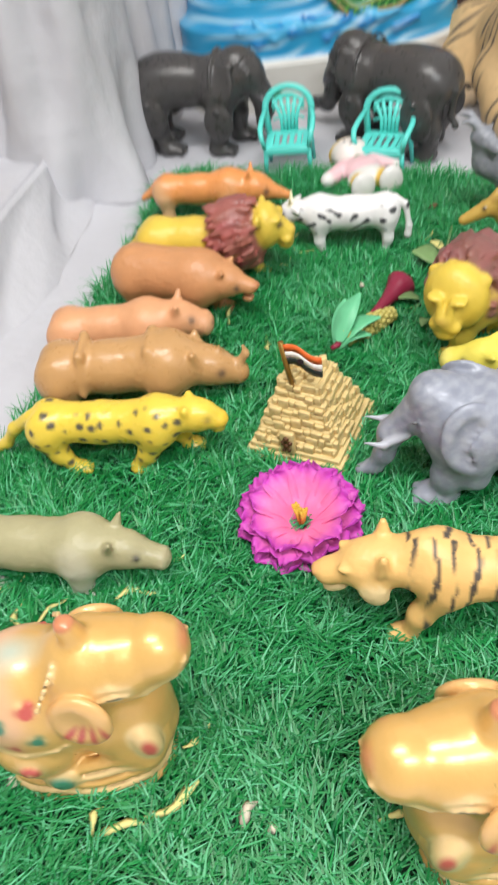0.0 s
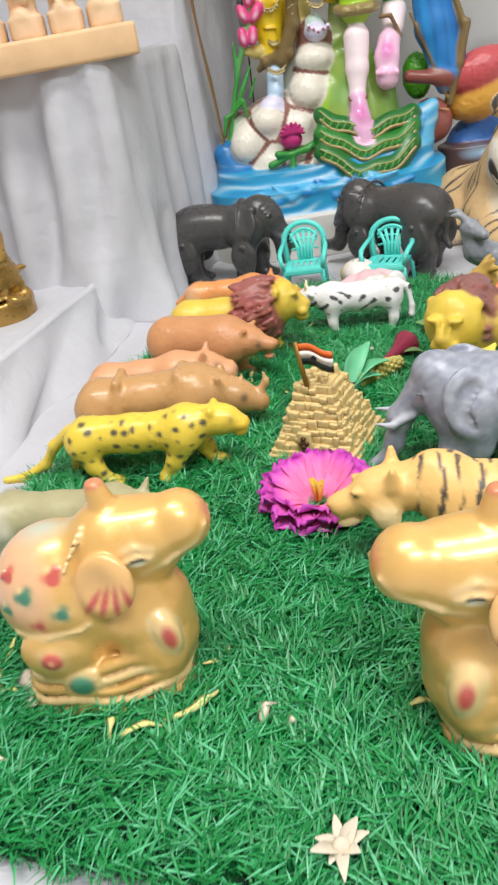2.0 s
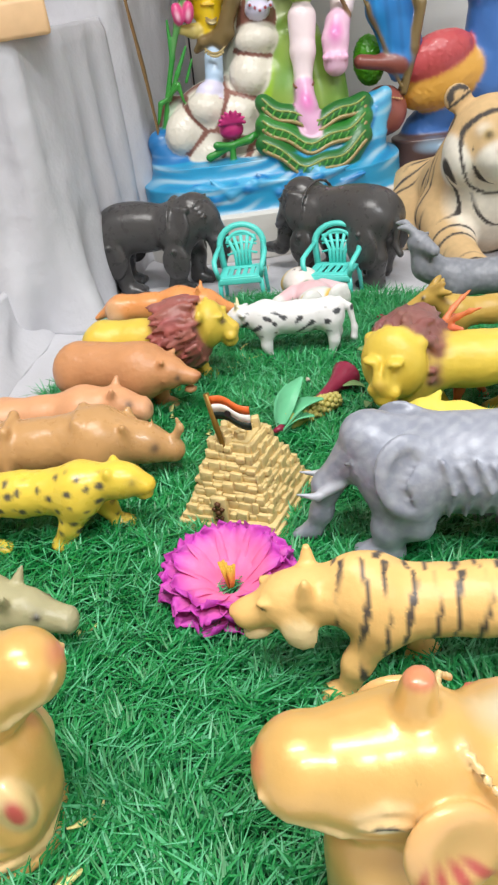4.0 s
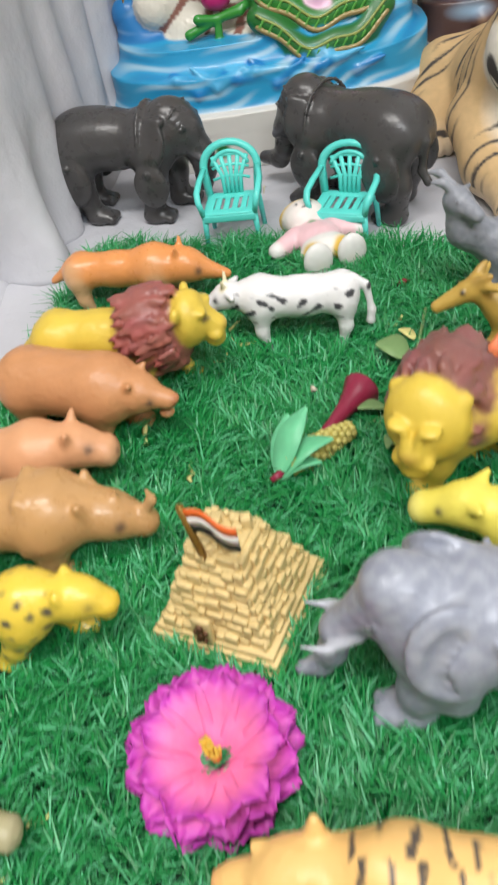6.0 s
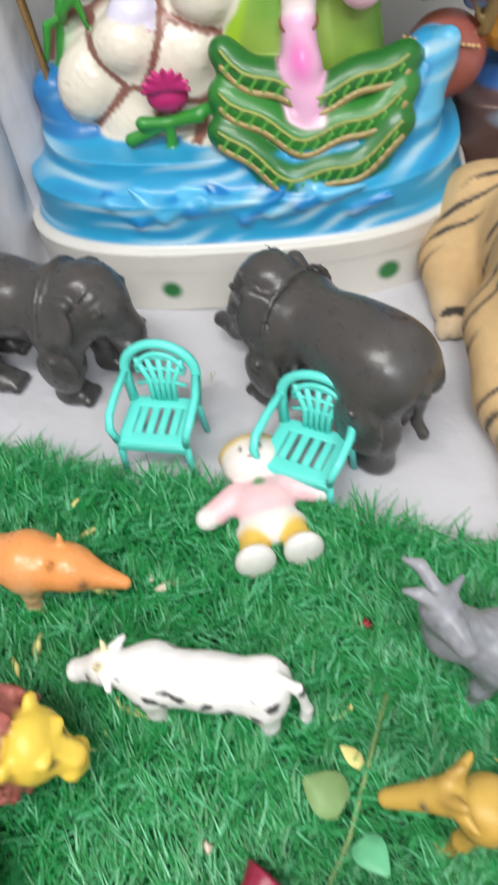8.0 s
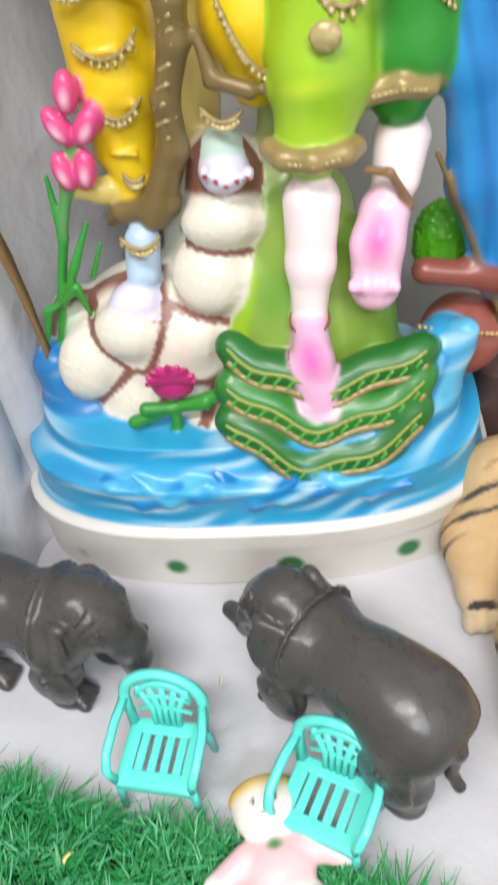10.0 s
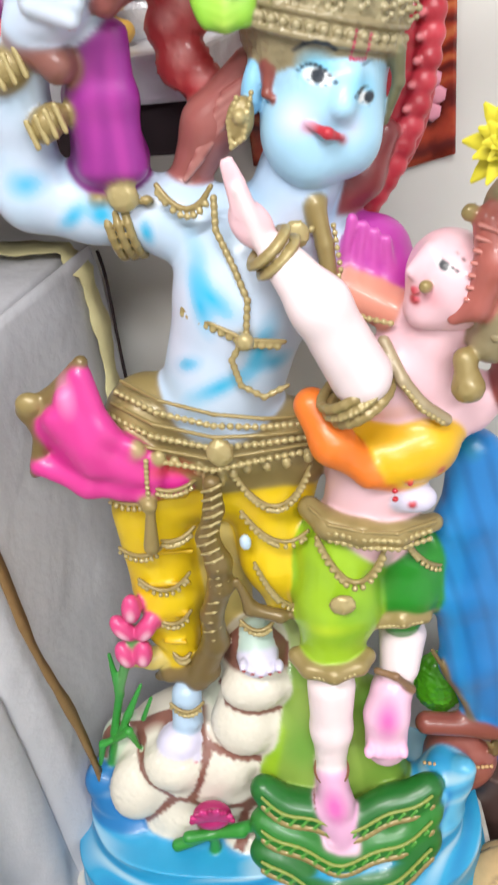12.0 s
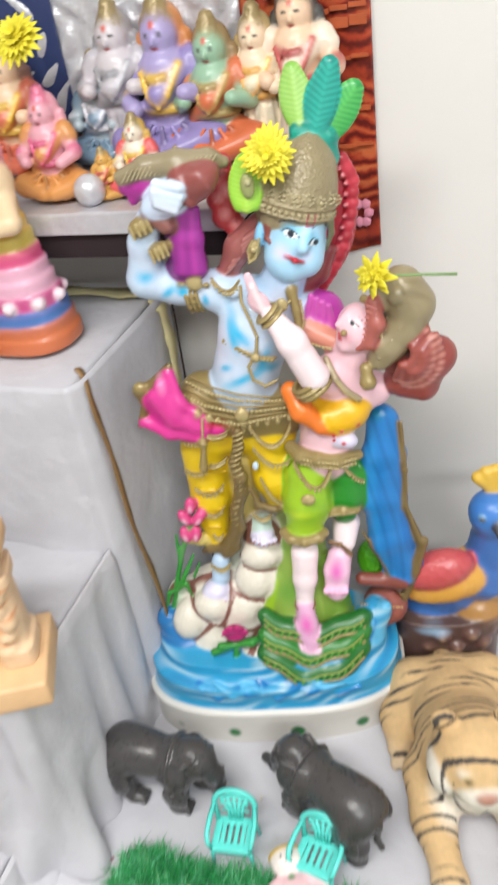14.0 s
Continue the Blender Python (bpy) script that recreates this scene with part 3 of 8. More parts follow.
def cow():
    col = hexc("eceaea")
    c, z = beast(0.0015, 0.078, 0.0535, 0.0158, 0.0042, col, stride=-0.004, foot=1.25, hoof=col)
    c.limb([(0.03, 0, z + 0.004), (0.052, 0, 0.042)], [0.0115, 0.0085], col, 0.009)
    c.limb([(0.053, 0, 0.043), (0.070, 0, 0.033)], [0.0085, 0.0055], col, 0.005)
    c.ball((0.072, 0, 0.032), (0.0045, 0.006, 0.005), col, 0.003)
    for s in (-1, 1):
        c.limb([(0.05, s * 0.007, 0.048), (0.046, s * 0.014, 0.048)], [0.003, 0.0018], col, 0.002)
        c.limb([(0.053, s * 0.004, 0.05), (0.053, s * 0.007, 0.058)], [0.0022, 0.0012], hexc("e6dcb0"), 0.001)
    c.limb([(-0.036, 0, 0.050), (-0.045, 0.001, 0.043), (-0.048, 0.003, 0.024), (-0.047, 0.004, 0.016)], [0.003, 0.0026, 0.0026, 0.0034], col, 0.003)
    eyes(c, 0.060, 0.0075, 0.044, 0.0013, INK)
    def patches(p, cc):
        f = np.sin(p[:, 0] * 260 + 2.2 * np.sin(p[:, 2] * 200)) * np.sin(p[:, 2] * 330 + 1.8 * np.sin(p[:, 0] * 150) + 0.9) + 0.25 * np.sin(p[:, 0] * 420 + p[:, 2] * 500)
        w = np.clip((f - 0.62) / 0.08, 0, 1) * (np.abs(p[:, 0]) < 0.05) * np.clip((p[:, 2] - 0.026) / 0.003, 0, 1) * np.clip((0.0495 - p[:, 2]) / 0.002, 0, 1)
        return cc * (1 - w[:, None]) + w[:, None] * np.array(hexc("25262e"))
    return c, patches


def grey_pig():
    col = hexc("a79f74")
    c, z = beast(0.0018, 0.095, 0.05, 0.0185, 0.0065, col, leg_colour=hexc("c9c4ac"), stride=0.008)
    c.limb([(0.04, 0, z + 0.002), (0.062, 0, 0.032)], [0.016, 0.011], col, 0.01)
    c.limb([(0.062, 0, 0.031), (0.082, 0, 0.025)], [0.0105, 0.0075], col, 0.006)
    c.ball((0.085, 0, 0.0245), (0.003, 0.0075, 0.0065), hexc("b3aa86"), 0.002)
    for s in (-1, 1):
        c.limb([(0.056, s * 0.008, 0.041), (0.06, s * 0.012, 0.05)], [0.004, 0.0015], col, 0.002)
    eyes(c, 0.072, 0.0085, 0.034, 0.0012, INK)
    c.coat((0, 0, 0.004), (0.08, 0.05, 0.018), hexc("d8d6cc"), 0.6)
    return c, None


def grey_elephant():
    col = hexc("868b9b")
    c, z = beast(0.0019, 0.10, 0.083, 0.029, 0.0115, col, stride=0.022, foot=1.1)
    c.ball((0.052, 0, 0.068), (0.022, 0.0195, 0.0225), col, 0.012, grain=0.001, pitch=0.007)
    c.ball((0.058, 0, 0.081), (0.013, 0.014, 0.01), col, 0.008)
    c.limb([(0.068, 0, 0.062), (0.083, 0, 0.044), (0.088, 0, 0.024), (0.094, 0, 0.011), (0.104, 0, 0.007)], [0.0115, 0.0085, 0.0065, 0.005, 0.0042], col, 0.006, grain=0.0005, pitch=0.004)
    for s in (-1, 1):
        c.ball((0.036, s * 0.026, 0.066), (0.0185, 0.0055, 0.024), col, 0.005, (18 * s, -8, 14 * s), grain=0.0004, pitch=0.007)
        c.ball((0.034, s * 0.0305, 0.064), (0.0125, 0.003, 0.018), hexc("6c7182"), 0.002, (18 * s, -8, 14 * s), cut=True)
        c.limb([(0.074, s * 0.008, 0.050), (0.088, s * 0.0125, 0.044), (0.1, s * 0.0125, 0.046)], [0.0036, 0.0026, 0.001], hexc("b9bcc6"), 0.002)
        c.limb([(0.03, s * 0.020, 0.058), (0.03, s * 0.024, 0.03)], [0.013, 0.010], col, 0.008, grain=0.0005, pitch=0.006)
    eyes(c, 0.069, 0.0165, 0.069, 0.0018, INK)
    c.limb([(-0.03, 0, 0.056), (0.02, 0, 0.058)], [0.030, 0.029], col, 0.008)
    for s in (-1, 1):
        for q in range(6):
            c.limb([(0.016 - 0.009 * q, s * 0.0275, 0.075 - 0.004 * (q % 2)), (0.010 - 0.010 * q, s * 0.0315, 0.056), (0.013 - 0.009 * q, s * 0.027, 0.038)], 0.0016, col, 0.0022)
    c.limb([(-0.05, 0, 0.066), (-0.058, 0, 0.045), (-0.057, 0, 0.03)], [0.004, 0.003, 0.0022], col, 0.004)
    def brushed(p, cc):
        w = np.clip(0.35 + 0.9 * noise3(p, 420) + 0.12 * np.sin(p[:, 0] * 900 + p[:, 2] * 1300 + 3 * np.sin(p[:, 1] * 300)), 0, 1) * 0.5
        return cc * (1 - w[:, None]) + w[:, None] * np.array(hexc("bcc0ca", 0.35))
    return c, brushed


def tiger():
    col, pale = hexc("eebd6c"), hexc("f2d49a")
    c, z = beast(0.0017, 0.118, 0.062, 0.0175, 0.0062, col, stride=0.034)
    c.limb([(0.05, 0, z + 0.008), (0.072, 0, 0.050)], [0.0145, 0.0125], col, 0.01, grain=0.0006, pitch=0.006)
    c.ball((0.081, 0, 0.048), (0.0145, 0.0135, 0.0135), col, 0.005, grain=0.0005, pitch=0.006)
    c.limb([(0.086, 0, 0.047), (0.101, 0, 0.0415)], [0.0088, 0.0074], col, 0.004)
    c.ball((0.1075, 0, 0.0435), (0.0022, 0.0042, 0.0024), hexc("d89a58"), 0.001)
    c.ball((0.097, 0, 0.0325), (0.0085, 0.0062, 0.0034), pale, 0.002, (0, 18, 0))
    c.limb([(0.106, 0.0085, 0.0375), (0.092, 0.0098, 0.0355), (0.092, -0.0098, 0.0355), (0.106, -0.0085, 0.0375)], 0.0013, col, 0.001, cut=True)
    for s in (-1, 1):
        c.limb([(0.074, s * 0.0095, 0.057), (0.0735, s * 0.0115, 0.0665)], [0.0046, 0.0022], col, 0.003)
        c.ball((0.078, s * 0.0125, 0.040), (0.007, 0.004, 0.009), pale, 0.004, (0, 25, 0), grain=0.001, pitch=0.005)
        c.ball((0.092, s * 0.0075, 0.0535), (0.0045, 0.003, 0.0016), col, 0.0015)
        c.coat((0.0935, s * 0.009, 0.0512), (0.0024, 0.004, 0.0011), INK, 0.4)
    c.limb([(0.047, 0, 0.058), (0.054, 0, 0.062)], [0.009, 0.007], col, 0.008)
    c.limb([(-0.056, 0, 0.048), (-0.075, 0.003, 0.032), (-0.09, 0.004, 0.02), (-0.105, 0.003, 0.02)], [0.0052, 0.0045, 0.004, 0.0035], col, 0.004)
    return c, stripes(hexc("3a2a1a"), 640, 0.34, 0.008, (-0.058, 0.066), 1.1)


def calf():
    col = hexc("e6d64a")
    c, z = beast(0.0018, 0.075, 0.05, 0.0145, 0.005, col, stride=0.012)
    c.limb([(0.03, 0, z + 0.004), (0.05, 0, 0.043)], [0.0125, 0.0105], col, 0.009)
    c.limb([(0.05, 0, 0.043), (0.068, 0, 0.037)], [0.011, 0.0085], col, 0.006)
    c.ball((0.072, 0, 0.036), (0.0065, 0.0085, 0.008), hexc("e8dd70"), 0.003)
    for s in (-1, 1):
        c.limb([(0.046, s * 0.008, 0.05), (0.042, s * 0.014, 0.053)], [0.0042, 0.002], col, 0.002)
    eyes(c, 0.062, 0.0085, 0.044, 0.0014, INK)
    c.limb([(-0.036, 0, 0.045), (-0.045, 0, 0.03), (-0.045, 0, 0.018)], [0.003, 0.0025, 0.003], col, 0.003)
    return c, None


def antelope(hexcode, horn_hex, horn, raised=0.0):
    col = hexc(hexcode)
    c, z = beast(0.0017, 0.075, 0.056, 0.0125, 0.0038, col, stride=0.026, foot=1.2)
    hz = 0.070 + raised
    c.limb([(0.032, 0, z + 0.004), (0.045, 0, hz - 0.004)], [0.0105, 0.0068], col, 0.009)
    c.limb([(0.046, 0, hz), (0.07, 0, hz - 0.012)], [0.0075, 0.0042], col, 0.005)
    for s in (-1, 1):
        c.limb([(0.043, s * 0.006, hz + 0.003), (0.036, s * 0.015, hz + 0.005)], [0.0038, 0.0018], col, 0.002)
        c.limb([(0.047, s * 0.0035, hz + 0.005)] + [(0.047 - horn * 0.7 * t, s * (0.0035 + horn * 0.45 * t), hz + 0.005 + horn * (0.75 * t - 0.25 * t * t)) for t in (0.35, 0.7, 1.0)], [0.0028, 0.0024, 0.002, 0.0009], hexc(horn_hex), 0.002)
    eyes(c, 0.056, 0.0058, hz + 0.0005, 0.0013, INK)
    c.limb([(-0.04, 0, 0.05), (-0.048, 0, 0.04)], [0.003, 0.0022], col, 0.003)
    return c, None


def ibex():
    col = hexc("757983")
    c, z = beast(0.0018, 0.085, 0.062, 0.017, 0.0048, col, stride=0.02, foot=1.15)
    c.solids[0] = c.solids[0][:7] + (0.0008, 0.006)
    c.limb([(0.036, 0, z + 0.002), (0.056, 0, 0.06), (0.062, 0, 0.08)], [0.0145, 0.0115, 0.009], col, 0.009, grain=0.0006, pitch=0.006)
    c.limb([(0.063, 0, 0.083), (0.052, 0.016, 0.078)], [0.0085, 0.0052], col, 0.005)
    for s in (-1, 1):
        c.limb([(0.065, s * 0.004 - 0.002, 0.089), (0.072, s * 0.007 - 0.006, 0.096), (0.079, s * 0.008 - 0.008, 0.096)], [0.0036, 0.003, 0.0016], hexc("8b8e97"), 0.002)
        c.limb([(0.058, s * 0.007, 0.085), (0.052, s * 0.016, 0.084)], [0.003, 0.0014], col, 0.002)
    c.limb([(0.054, 0.013, 0.076), (0.055, 0.013, 0.068)], [0.003, 0.001], col, 0.002)
    c.ball((0.055, 0.004, 0.0865), 0.0013, INK, 0.0004)
    c.ball((0.065, 0.012, 0.0865), 0.0013, INK, 0.0004)
    def worn(p, cc):
        w = np.clip(0.3 + noise3(p, 600), 0, 1) * 0.4
        return cc * (1 - w[:, None]) + w[:, None] * np.array(hexc("a5a8b0"))
    return c, worn


def black_elephant(turned):
    col, ear = hexc("262222"), hexc("221e1f")
    c, z = beast(0.0019, 0.105, 0.103, 0.029, 0.0125, col, stride=0.014, foot=1.05)
    c.ball((-0.02, 0, 0.078), (0.045, 0.029, 0.0275), col, 0.012)
    c.ball((0.060, 0, 0.084), (0.0235, 0.0225, 0.0255), col, 0.006, grain=0.0006, pitch=0.007)
    c.ball((0.056, 0, 0.101), (0.014, 0.014, 0.009), col, 0.008)
    trunk = [(0.074, 0, 0.078), (0.083, 0, 0.06), (0.085, 0, 0.044), (0.082, 0, 0.030)] if not turned else [(0.074, 0, 0.078), (0.084, 0, 0.06), (0.087, 0, 0.042), (0.097, 0, 0.028), (0.116, 0, 0.026)]
    c.limb(trunk, [0.0155, 0.012, 0.010, 0.0085, 0.0065][:len(trunk)], col, 0.006, grain=0.0005, pitch=0.005)
    for s in (-1, 1):
        c.ball((0.047, s * 0.0255, 0.080), (0.0155, 0.0045, 0.0215), ear, 0.003, (14 * s, 0, 22 * s))
        c.ball((0.056, s * 0.0225, 0.098), (0.006, 0.004, 0.004), col, 0.003)
        c.limb([(0.076, s * 0.0095, 0.066), (0.088, s * 0.013, 0.058), (0.093, s * 0.012, 0.060)], [0.0035, 0.0028, 0.001], hexc("3d3b42"), 0.002)
        c.ball((0.040, s * 0.0325, 0.042), (0.017, 0.006, 0.021), col, 0.003)
        c.ball((-0.040, s * 0.0325, 0.048), (0.019, 0.006, 0.024), col, 0.003)
    for x0, rr, zc in ((0.036, 0.0335, 0.076), (-0.012, 0.0345, 0.072)):
        ring = [(x0, rr * math.cos(a), zc + rr * 0.95 * math.sin(a)) for a in [2 * math.pi * k / 24 for k in range(25)]]
        if zc > 0.074:
            c.limb(ring, 0.0017, col, 0.001)
    for s in (-1, 1):
        for x, z in ((0.040, 0.056), (-0.040, 0.064)):
            c.ball((x, s * 0.0385, z), (0.0035, 0.0018, 0.0035), hexc("171415"), 0.0006)
        for q in range(4):
            c.limb([(0.066 + 0.003 * q, s * 0.0195, 0.100 - 0.004 * q), (0.072 + 0.003 * q, s * 0.012, 0.106 - 0.006 * q)], 0.0011, col, 0.0008)
    eyes(c, 0.0785, 0.0175, 0.09, 0.0018, hexc("0c0b0d"))
    if not turned:
        c.limb([(0.040, 0, 0.078), (0.062, 0.004, 0.082)], [0.026, 0.022], col, 0.008)
    c.limb([(-0.054, 0, 0.085), (-0.066, 0.002, 0.07), (-0.064, 0.004, 0.045), (-0.07, 0.004, 0.036)], [0.0048, 0.004, 0.0032, 0.004], col, 0.004)
    return c, None


GROUP = "toy animals on the grass"


def toy(maker, name, m, label, category, material=TOY, group=GROUP):
    c, finish = maker
    return figure(c, name, material, m, label, category, group, finish)


toy(leopard(), "toy_leopard", place(-0.100, 0.440, -6), "yellow plastic toy leopard with black spots", "toy animal", SHINY)
toy(rhino(), "toy_rhino", place(-0.099, 0.497, -2), "shiny tan plastic toy rhinoceros", "toy animal", SHINY)
toy(hippo(), "toy_pig", place(-0.112, 0.553, -3), "pinkish-orange plastic toy pig beside the rhino", "toy animal")
toy(bear(), "toy_bear", place(-0.066, 0.606, -20, s=0.90), "orange-brown plastic toy bear walking", "toy animal")
toy(lion("96493e"), "toy_lion", place(-0.044, 0.646, -8, s=1.04), "yellow plastic toy lion with a brown mane", "toy animal")
toy(anteater(), "toy_anteater", place(-0.047, 0.748, -8), "orange plastic toy with a long pointed snout", "toy animal", SHINY)
toy(cow(), "toy_cow", place(0.092, 0.676, 174, -0.003, 1.0), "white plastic toy cow with black patches", "toy animal")
toy(grey_pig(), "toy_boar", place(-0.135, 0.345, -9), "greyish-green plastic toy boar", "toy animal")
toy(grey_elephant(), "toy_elephant", place(0.168, 0.391, 172, s=0.94), "silver-grey plastic toy elephant walking", "toy animal")
toy(tiger(), "toy_tiger", place(0.151, 0.290, 174, s=1.06), "orange plastic toy tiger with dark stripes", "toy animal")
toy(calf(), "toy_calf", place(0.206, 0.446, 160), "pale yellow plastic toy calf", "toy animal")
toy(lion("7d4038", 66, 1.18), "toy_lion", place(0.205, 0.520, 173, s=1.15), "yellow plastic toy lion with a reddish-brown mane", "toy animal")
toy(antelope("dd6a3a", "e2783a", 0.035), "toy_antelope", place(0.233, 0.546, 178, s=0.9), "orange-red plastic toy antelope with long horns", "toy animal")
toy(antelope("c09a30", "b08a2a", 0.012, -0.008), "toy_deer", place(0.245, 0.618, 178), "mustard-yellow plastic toy deer", "toy animal")
toy(ibex(), "toy_ibex", place(0.264, 0.688, 176), "grey plastic toy ibex with curled horns", "toy animal")
toy(black_elephant(0), "toy_black_elephant", place(-0.062, 0.936, -15, -0.0105, 0.98), "black jointed plastic toy elephant on the white cloth", "toy animal", SHINY, "black elephants")
toy(black_elephant(1), "toy_black_elephant", place(0.160, 0.884, 139, -0.0105, 0.98), "black jointed plastic toy elephant beside a turquoise chair", "toy animal", SHINY, "black elephants")


# ---- golden elephants ----
def gold_elephant():
    g, red, green = hexc("e0ae58", 0.2), hexc("c4463a"), hexc("1f7a58")
    pale, blush = hexc("ecc888", 0.12), hexc("e6b284", 0.08)
    c = Clay(0.0013)
    c.drum((-0.003, 0, 0.014), (0.0385, 0.0262), 0.014, g, 3.0, 0.004)
    for i in range(5):
        pts = []
        for k in range(49):
            a = 2 * math.pi * k / 48
            e = (abs(math.cos(a)) ** 3 + abs(math.sin(a)) ** 3) ** (-1 / 3)
            pts.append((-0.003 + (0.0425 - 0.0014 * i) * e * math.cos(a), (0.0298 - 0.001 * i) * e * math.sin(a), 0.0035 + i * 0.0062 + 0.0019 * math.sin(a * 6 + i * 0.5)))
        c.limb(pts, 0.0029, pale if i % 2 else g, 0.0005)
    body = (-0.011, 0.0, 0.058), (0.037, 0.0285, 0.039)
    c.ball(body[0], body[1], g, 0.01)
    c.ball((-0.020, 0, 0.066), (0.0285, 0.0275, 0.030), blush, 0.008)
    c.limb([(0.014, 0, 0.066), (0.024, 0, 0.046), (0.030, 0, 0.028)], [0.020, 0.020, 0.017], g, 0.010)
    for s in (-1, 1):
        c.limb([(0.016, s * 0.014, 0.045), (0.030, s * 0.016, 0.024)], [0.012, 0.010], g, 0.006)
        c.ball((-0.020, s * 0.0235, 0.040), (0.019, 0.0085, 0.0165), g, 0.003)
    # head and broad raised trunk
    c.ball((0.014, 0, 0.086), (0.0205, 0.0205, 0.0205), g, 0.008)
    c.limb([(0.018, 0, 0.086), (0.031, 0, 0.0870), (0.045, 0, 0.0905)], [0.0205, 0.0185, 0.0155], g, 0.006)
    c.ball((0.0520, 0, 0.0935), (0.0120, 0.0145, 0.0145), g, 0.005, (0, -25, 0))
    c.ball((0.036, 0, 0.0715), (0.013, 0.0115, 0.0065), g, 0.006, (0, -28, 0))
    c.limb([(0.016, 0, 0.100), (0.0135, 0, 0.1145)], [0.0078, 0.0056], g, 0.003)
    c.ball((0.0132, 0, 0.1185), (0.0046, 0.0046, 0.0022), hexc("c86a48"), 0.001)
    c.coat((0.0640, 0, 0.0985), (0.0035, 0.02, 0.0095), hexc("d0704a", 0.1), 1.0, (0, -25, 0))
    c.ball((0.053, 0, 0.0715), (0.013, 0.03, 0.0040), g, 0.002, (0, -24, 0), cut=True)
    for s in (-1, 1):
        c.ball((0.013, s * 0.0258, 0.0775), (0.0152, 0.0046, 0.0172), hexc("e4b068", 0.1), 0.002, (10 * s, 14, 12 * s))
        c.ball((0.010, s * 0.0298, 0.0800), (0.0102, 0.0024, 0.0115), g, 0.002, (10 * s, 14, 12 * s), cut=True)
        for d in (-0.009, -0.003, 0.003, 0.009):
            c.coat((0.015 + d, s * 0.029, 0.0705), (0.0024, 0.010, 0.0120), red, 0.6, (0, 14 - 2600 * d, 0))
        # brow, slit eye and cheek folds
        c.limb([(0.0235, s * 0.0188, 0.0905), (0.0295, s * 0.0188, 0.0922), (0.0365, s * 0.0172, 0.0895)], 0.0016, pale, 0.001)
        c.limb([(0.0245, s * 0.0205, 0.0855), (0.0300, s * 0.0198, 0.0872), (0.0355, s * 0.0185, 0.0855)], 0.0019, pale, 0.0008)
        c.coat((0.0300, s * 0.021, 0.0856), (0.0046, 0.006, 0.0024), hexc("2c2420"), 0.3, (0, -6, 0))
        c.limb([(0.031, s * 0.0155, 0.0765), (0.042, s * 0.0145, 0.0795), (0.0560, s * 0.0110, 0.0870), (0.0625, s * 0.008, 0.0935)], [0.0016, 0.0020, 0.0020, 0.0014], pale, 0.0012)
        c.coat((0.0300, s * 0.021, 0.0838), (0.0052, 0.006, 0.0022), hexc("f4ecd8"), 0.5)
        for x, z, col, r in ((-0.026, 0.076, green, 0.0040), (-0.037, 0.068, green, 0.0028), (-0.010, 0.066, green, 0.0032), (-0.034, 0.084, red, 0.0036), (-0.011, 0.083, red, 0.0042), (-0.022, 0.061, red, 0.0028)):
            f = max(0.2, 1 - ((x + 0.020) / 0.0285) ** 2 - ((z - 0.066) / 0.030) ** 2)
            g2 = max(0.2, 1 - ((x + 0.011) / 0.037) ** 2 - ((z - 0.058) / 0.039) ** 2)
            y = s * (max(0.0275 * math.sqrt(f), 0.0285 * math.sqrt(g2)) - 0.0006)
            c.ball((x, y, z), (r * 0.9, 0.0018, r * 0.9), col, 0.0006)
            c.coat((x, y, z), (r * 1.0, 0.006, r * 1.0), col, 0.25)
            for q in range(6):
                a = q * math.pi / 3
                c.ball((x + r * math.cos(a), y - s * 0.0003, z + r * math.sin(a)), 0.0012, col if q % 2 else pale, 0.0006)
        for x, y, z, col, r in ((-0.021, 0.0318, 0.041, red, 0.0052), (-0.011, 0.0308, 0.0225, green, 0.0062)):
            c.ball((x, s * (y - 0.002), z), (r * 1.6, 0.0026, r * 1.45), pale, 0.0012)
            c.ball((x, s * y, z), (r, 0.0024, r), col, 0.0006)
            c.coat((x, s * (y + 0.002), z), (r * 0.95, 0.004, r * 0.95), col, 0.2)
        c.coat((-0.021, s * 0.0345, 0.041), (0.0022, 0.004, 0.0022), hexc("e39a70"), 0.5)
        c.ball((0.034, s * 0.0195, 0.040), (0.0075, 0.0065, 0.0135), pale, 0.0025, (0, -12, 0))
        c.coat((0.0365, s * 0.0265, 0.041), (0.0042, 0.014, 0.0090), red, 0.5, (0, -12, 0))
        c.beads([(-0.046, s * 0.010, 0.060), (-0.036, s * 0.0235, 0.054), (-0.02, s * 0.0292, 0.0535), (-0.004, s * 0.0286, 0.055), (0.003, s * 0.0262, 0.058)], 0.0012, pale)
        c.beads([(-0.004, s * 0.0245, 0.088), (0.001, s * 0.0195, 0.096), (0.006, s * 0.009, 0.1035)], 0.0016, pale)
    c.coat((-0.018, 0, 0.100), (0.02, 0.014, 0.012), hexc("b4bfae"), 0.9)
    return c, None


toy(gold_elephant(), "golden_elephant", place(-0.082, 0.235, 1, -0.002, 0.98), "golden ceramic elephant with raised trunk and painted gems", "elephant figurine", PEARL, "golden elephants")
toy(gold_elephant(), "golden_elephant", place(0.116, 0.186, 187, -0.002, 1.02), "larger golden ceramic elephant with raised trunk and painted gems", "elephant figurine", PEARL, "golden elephants")

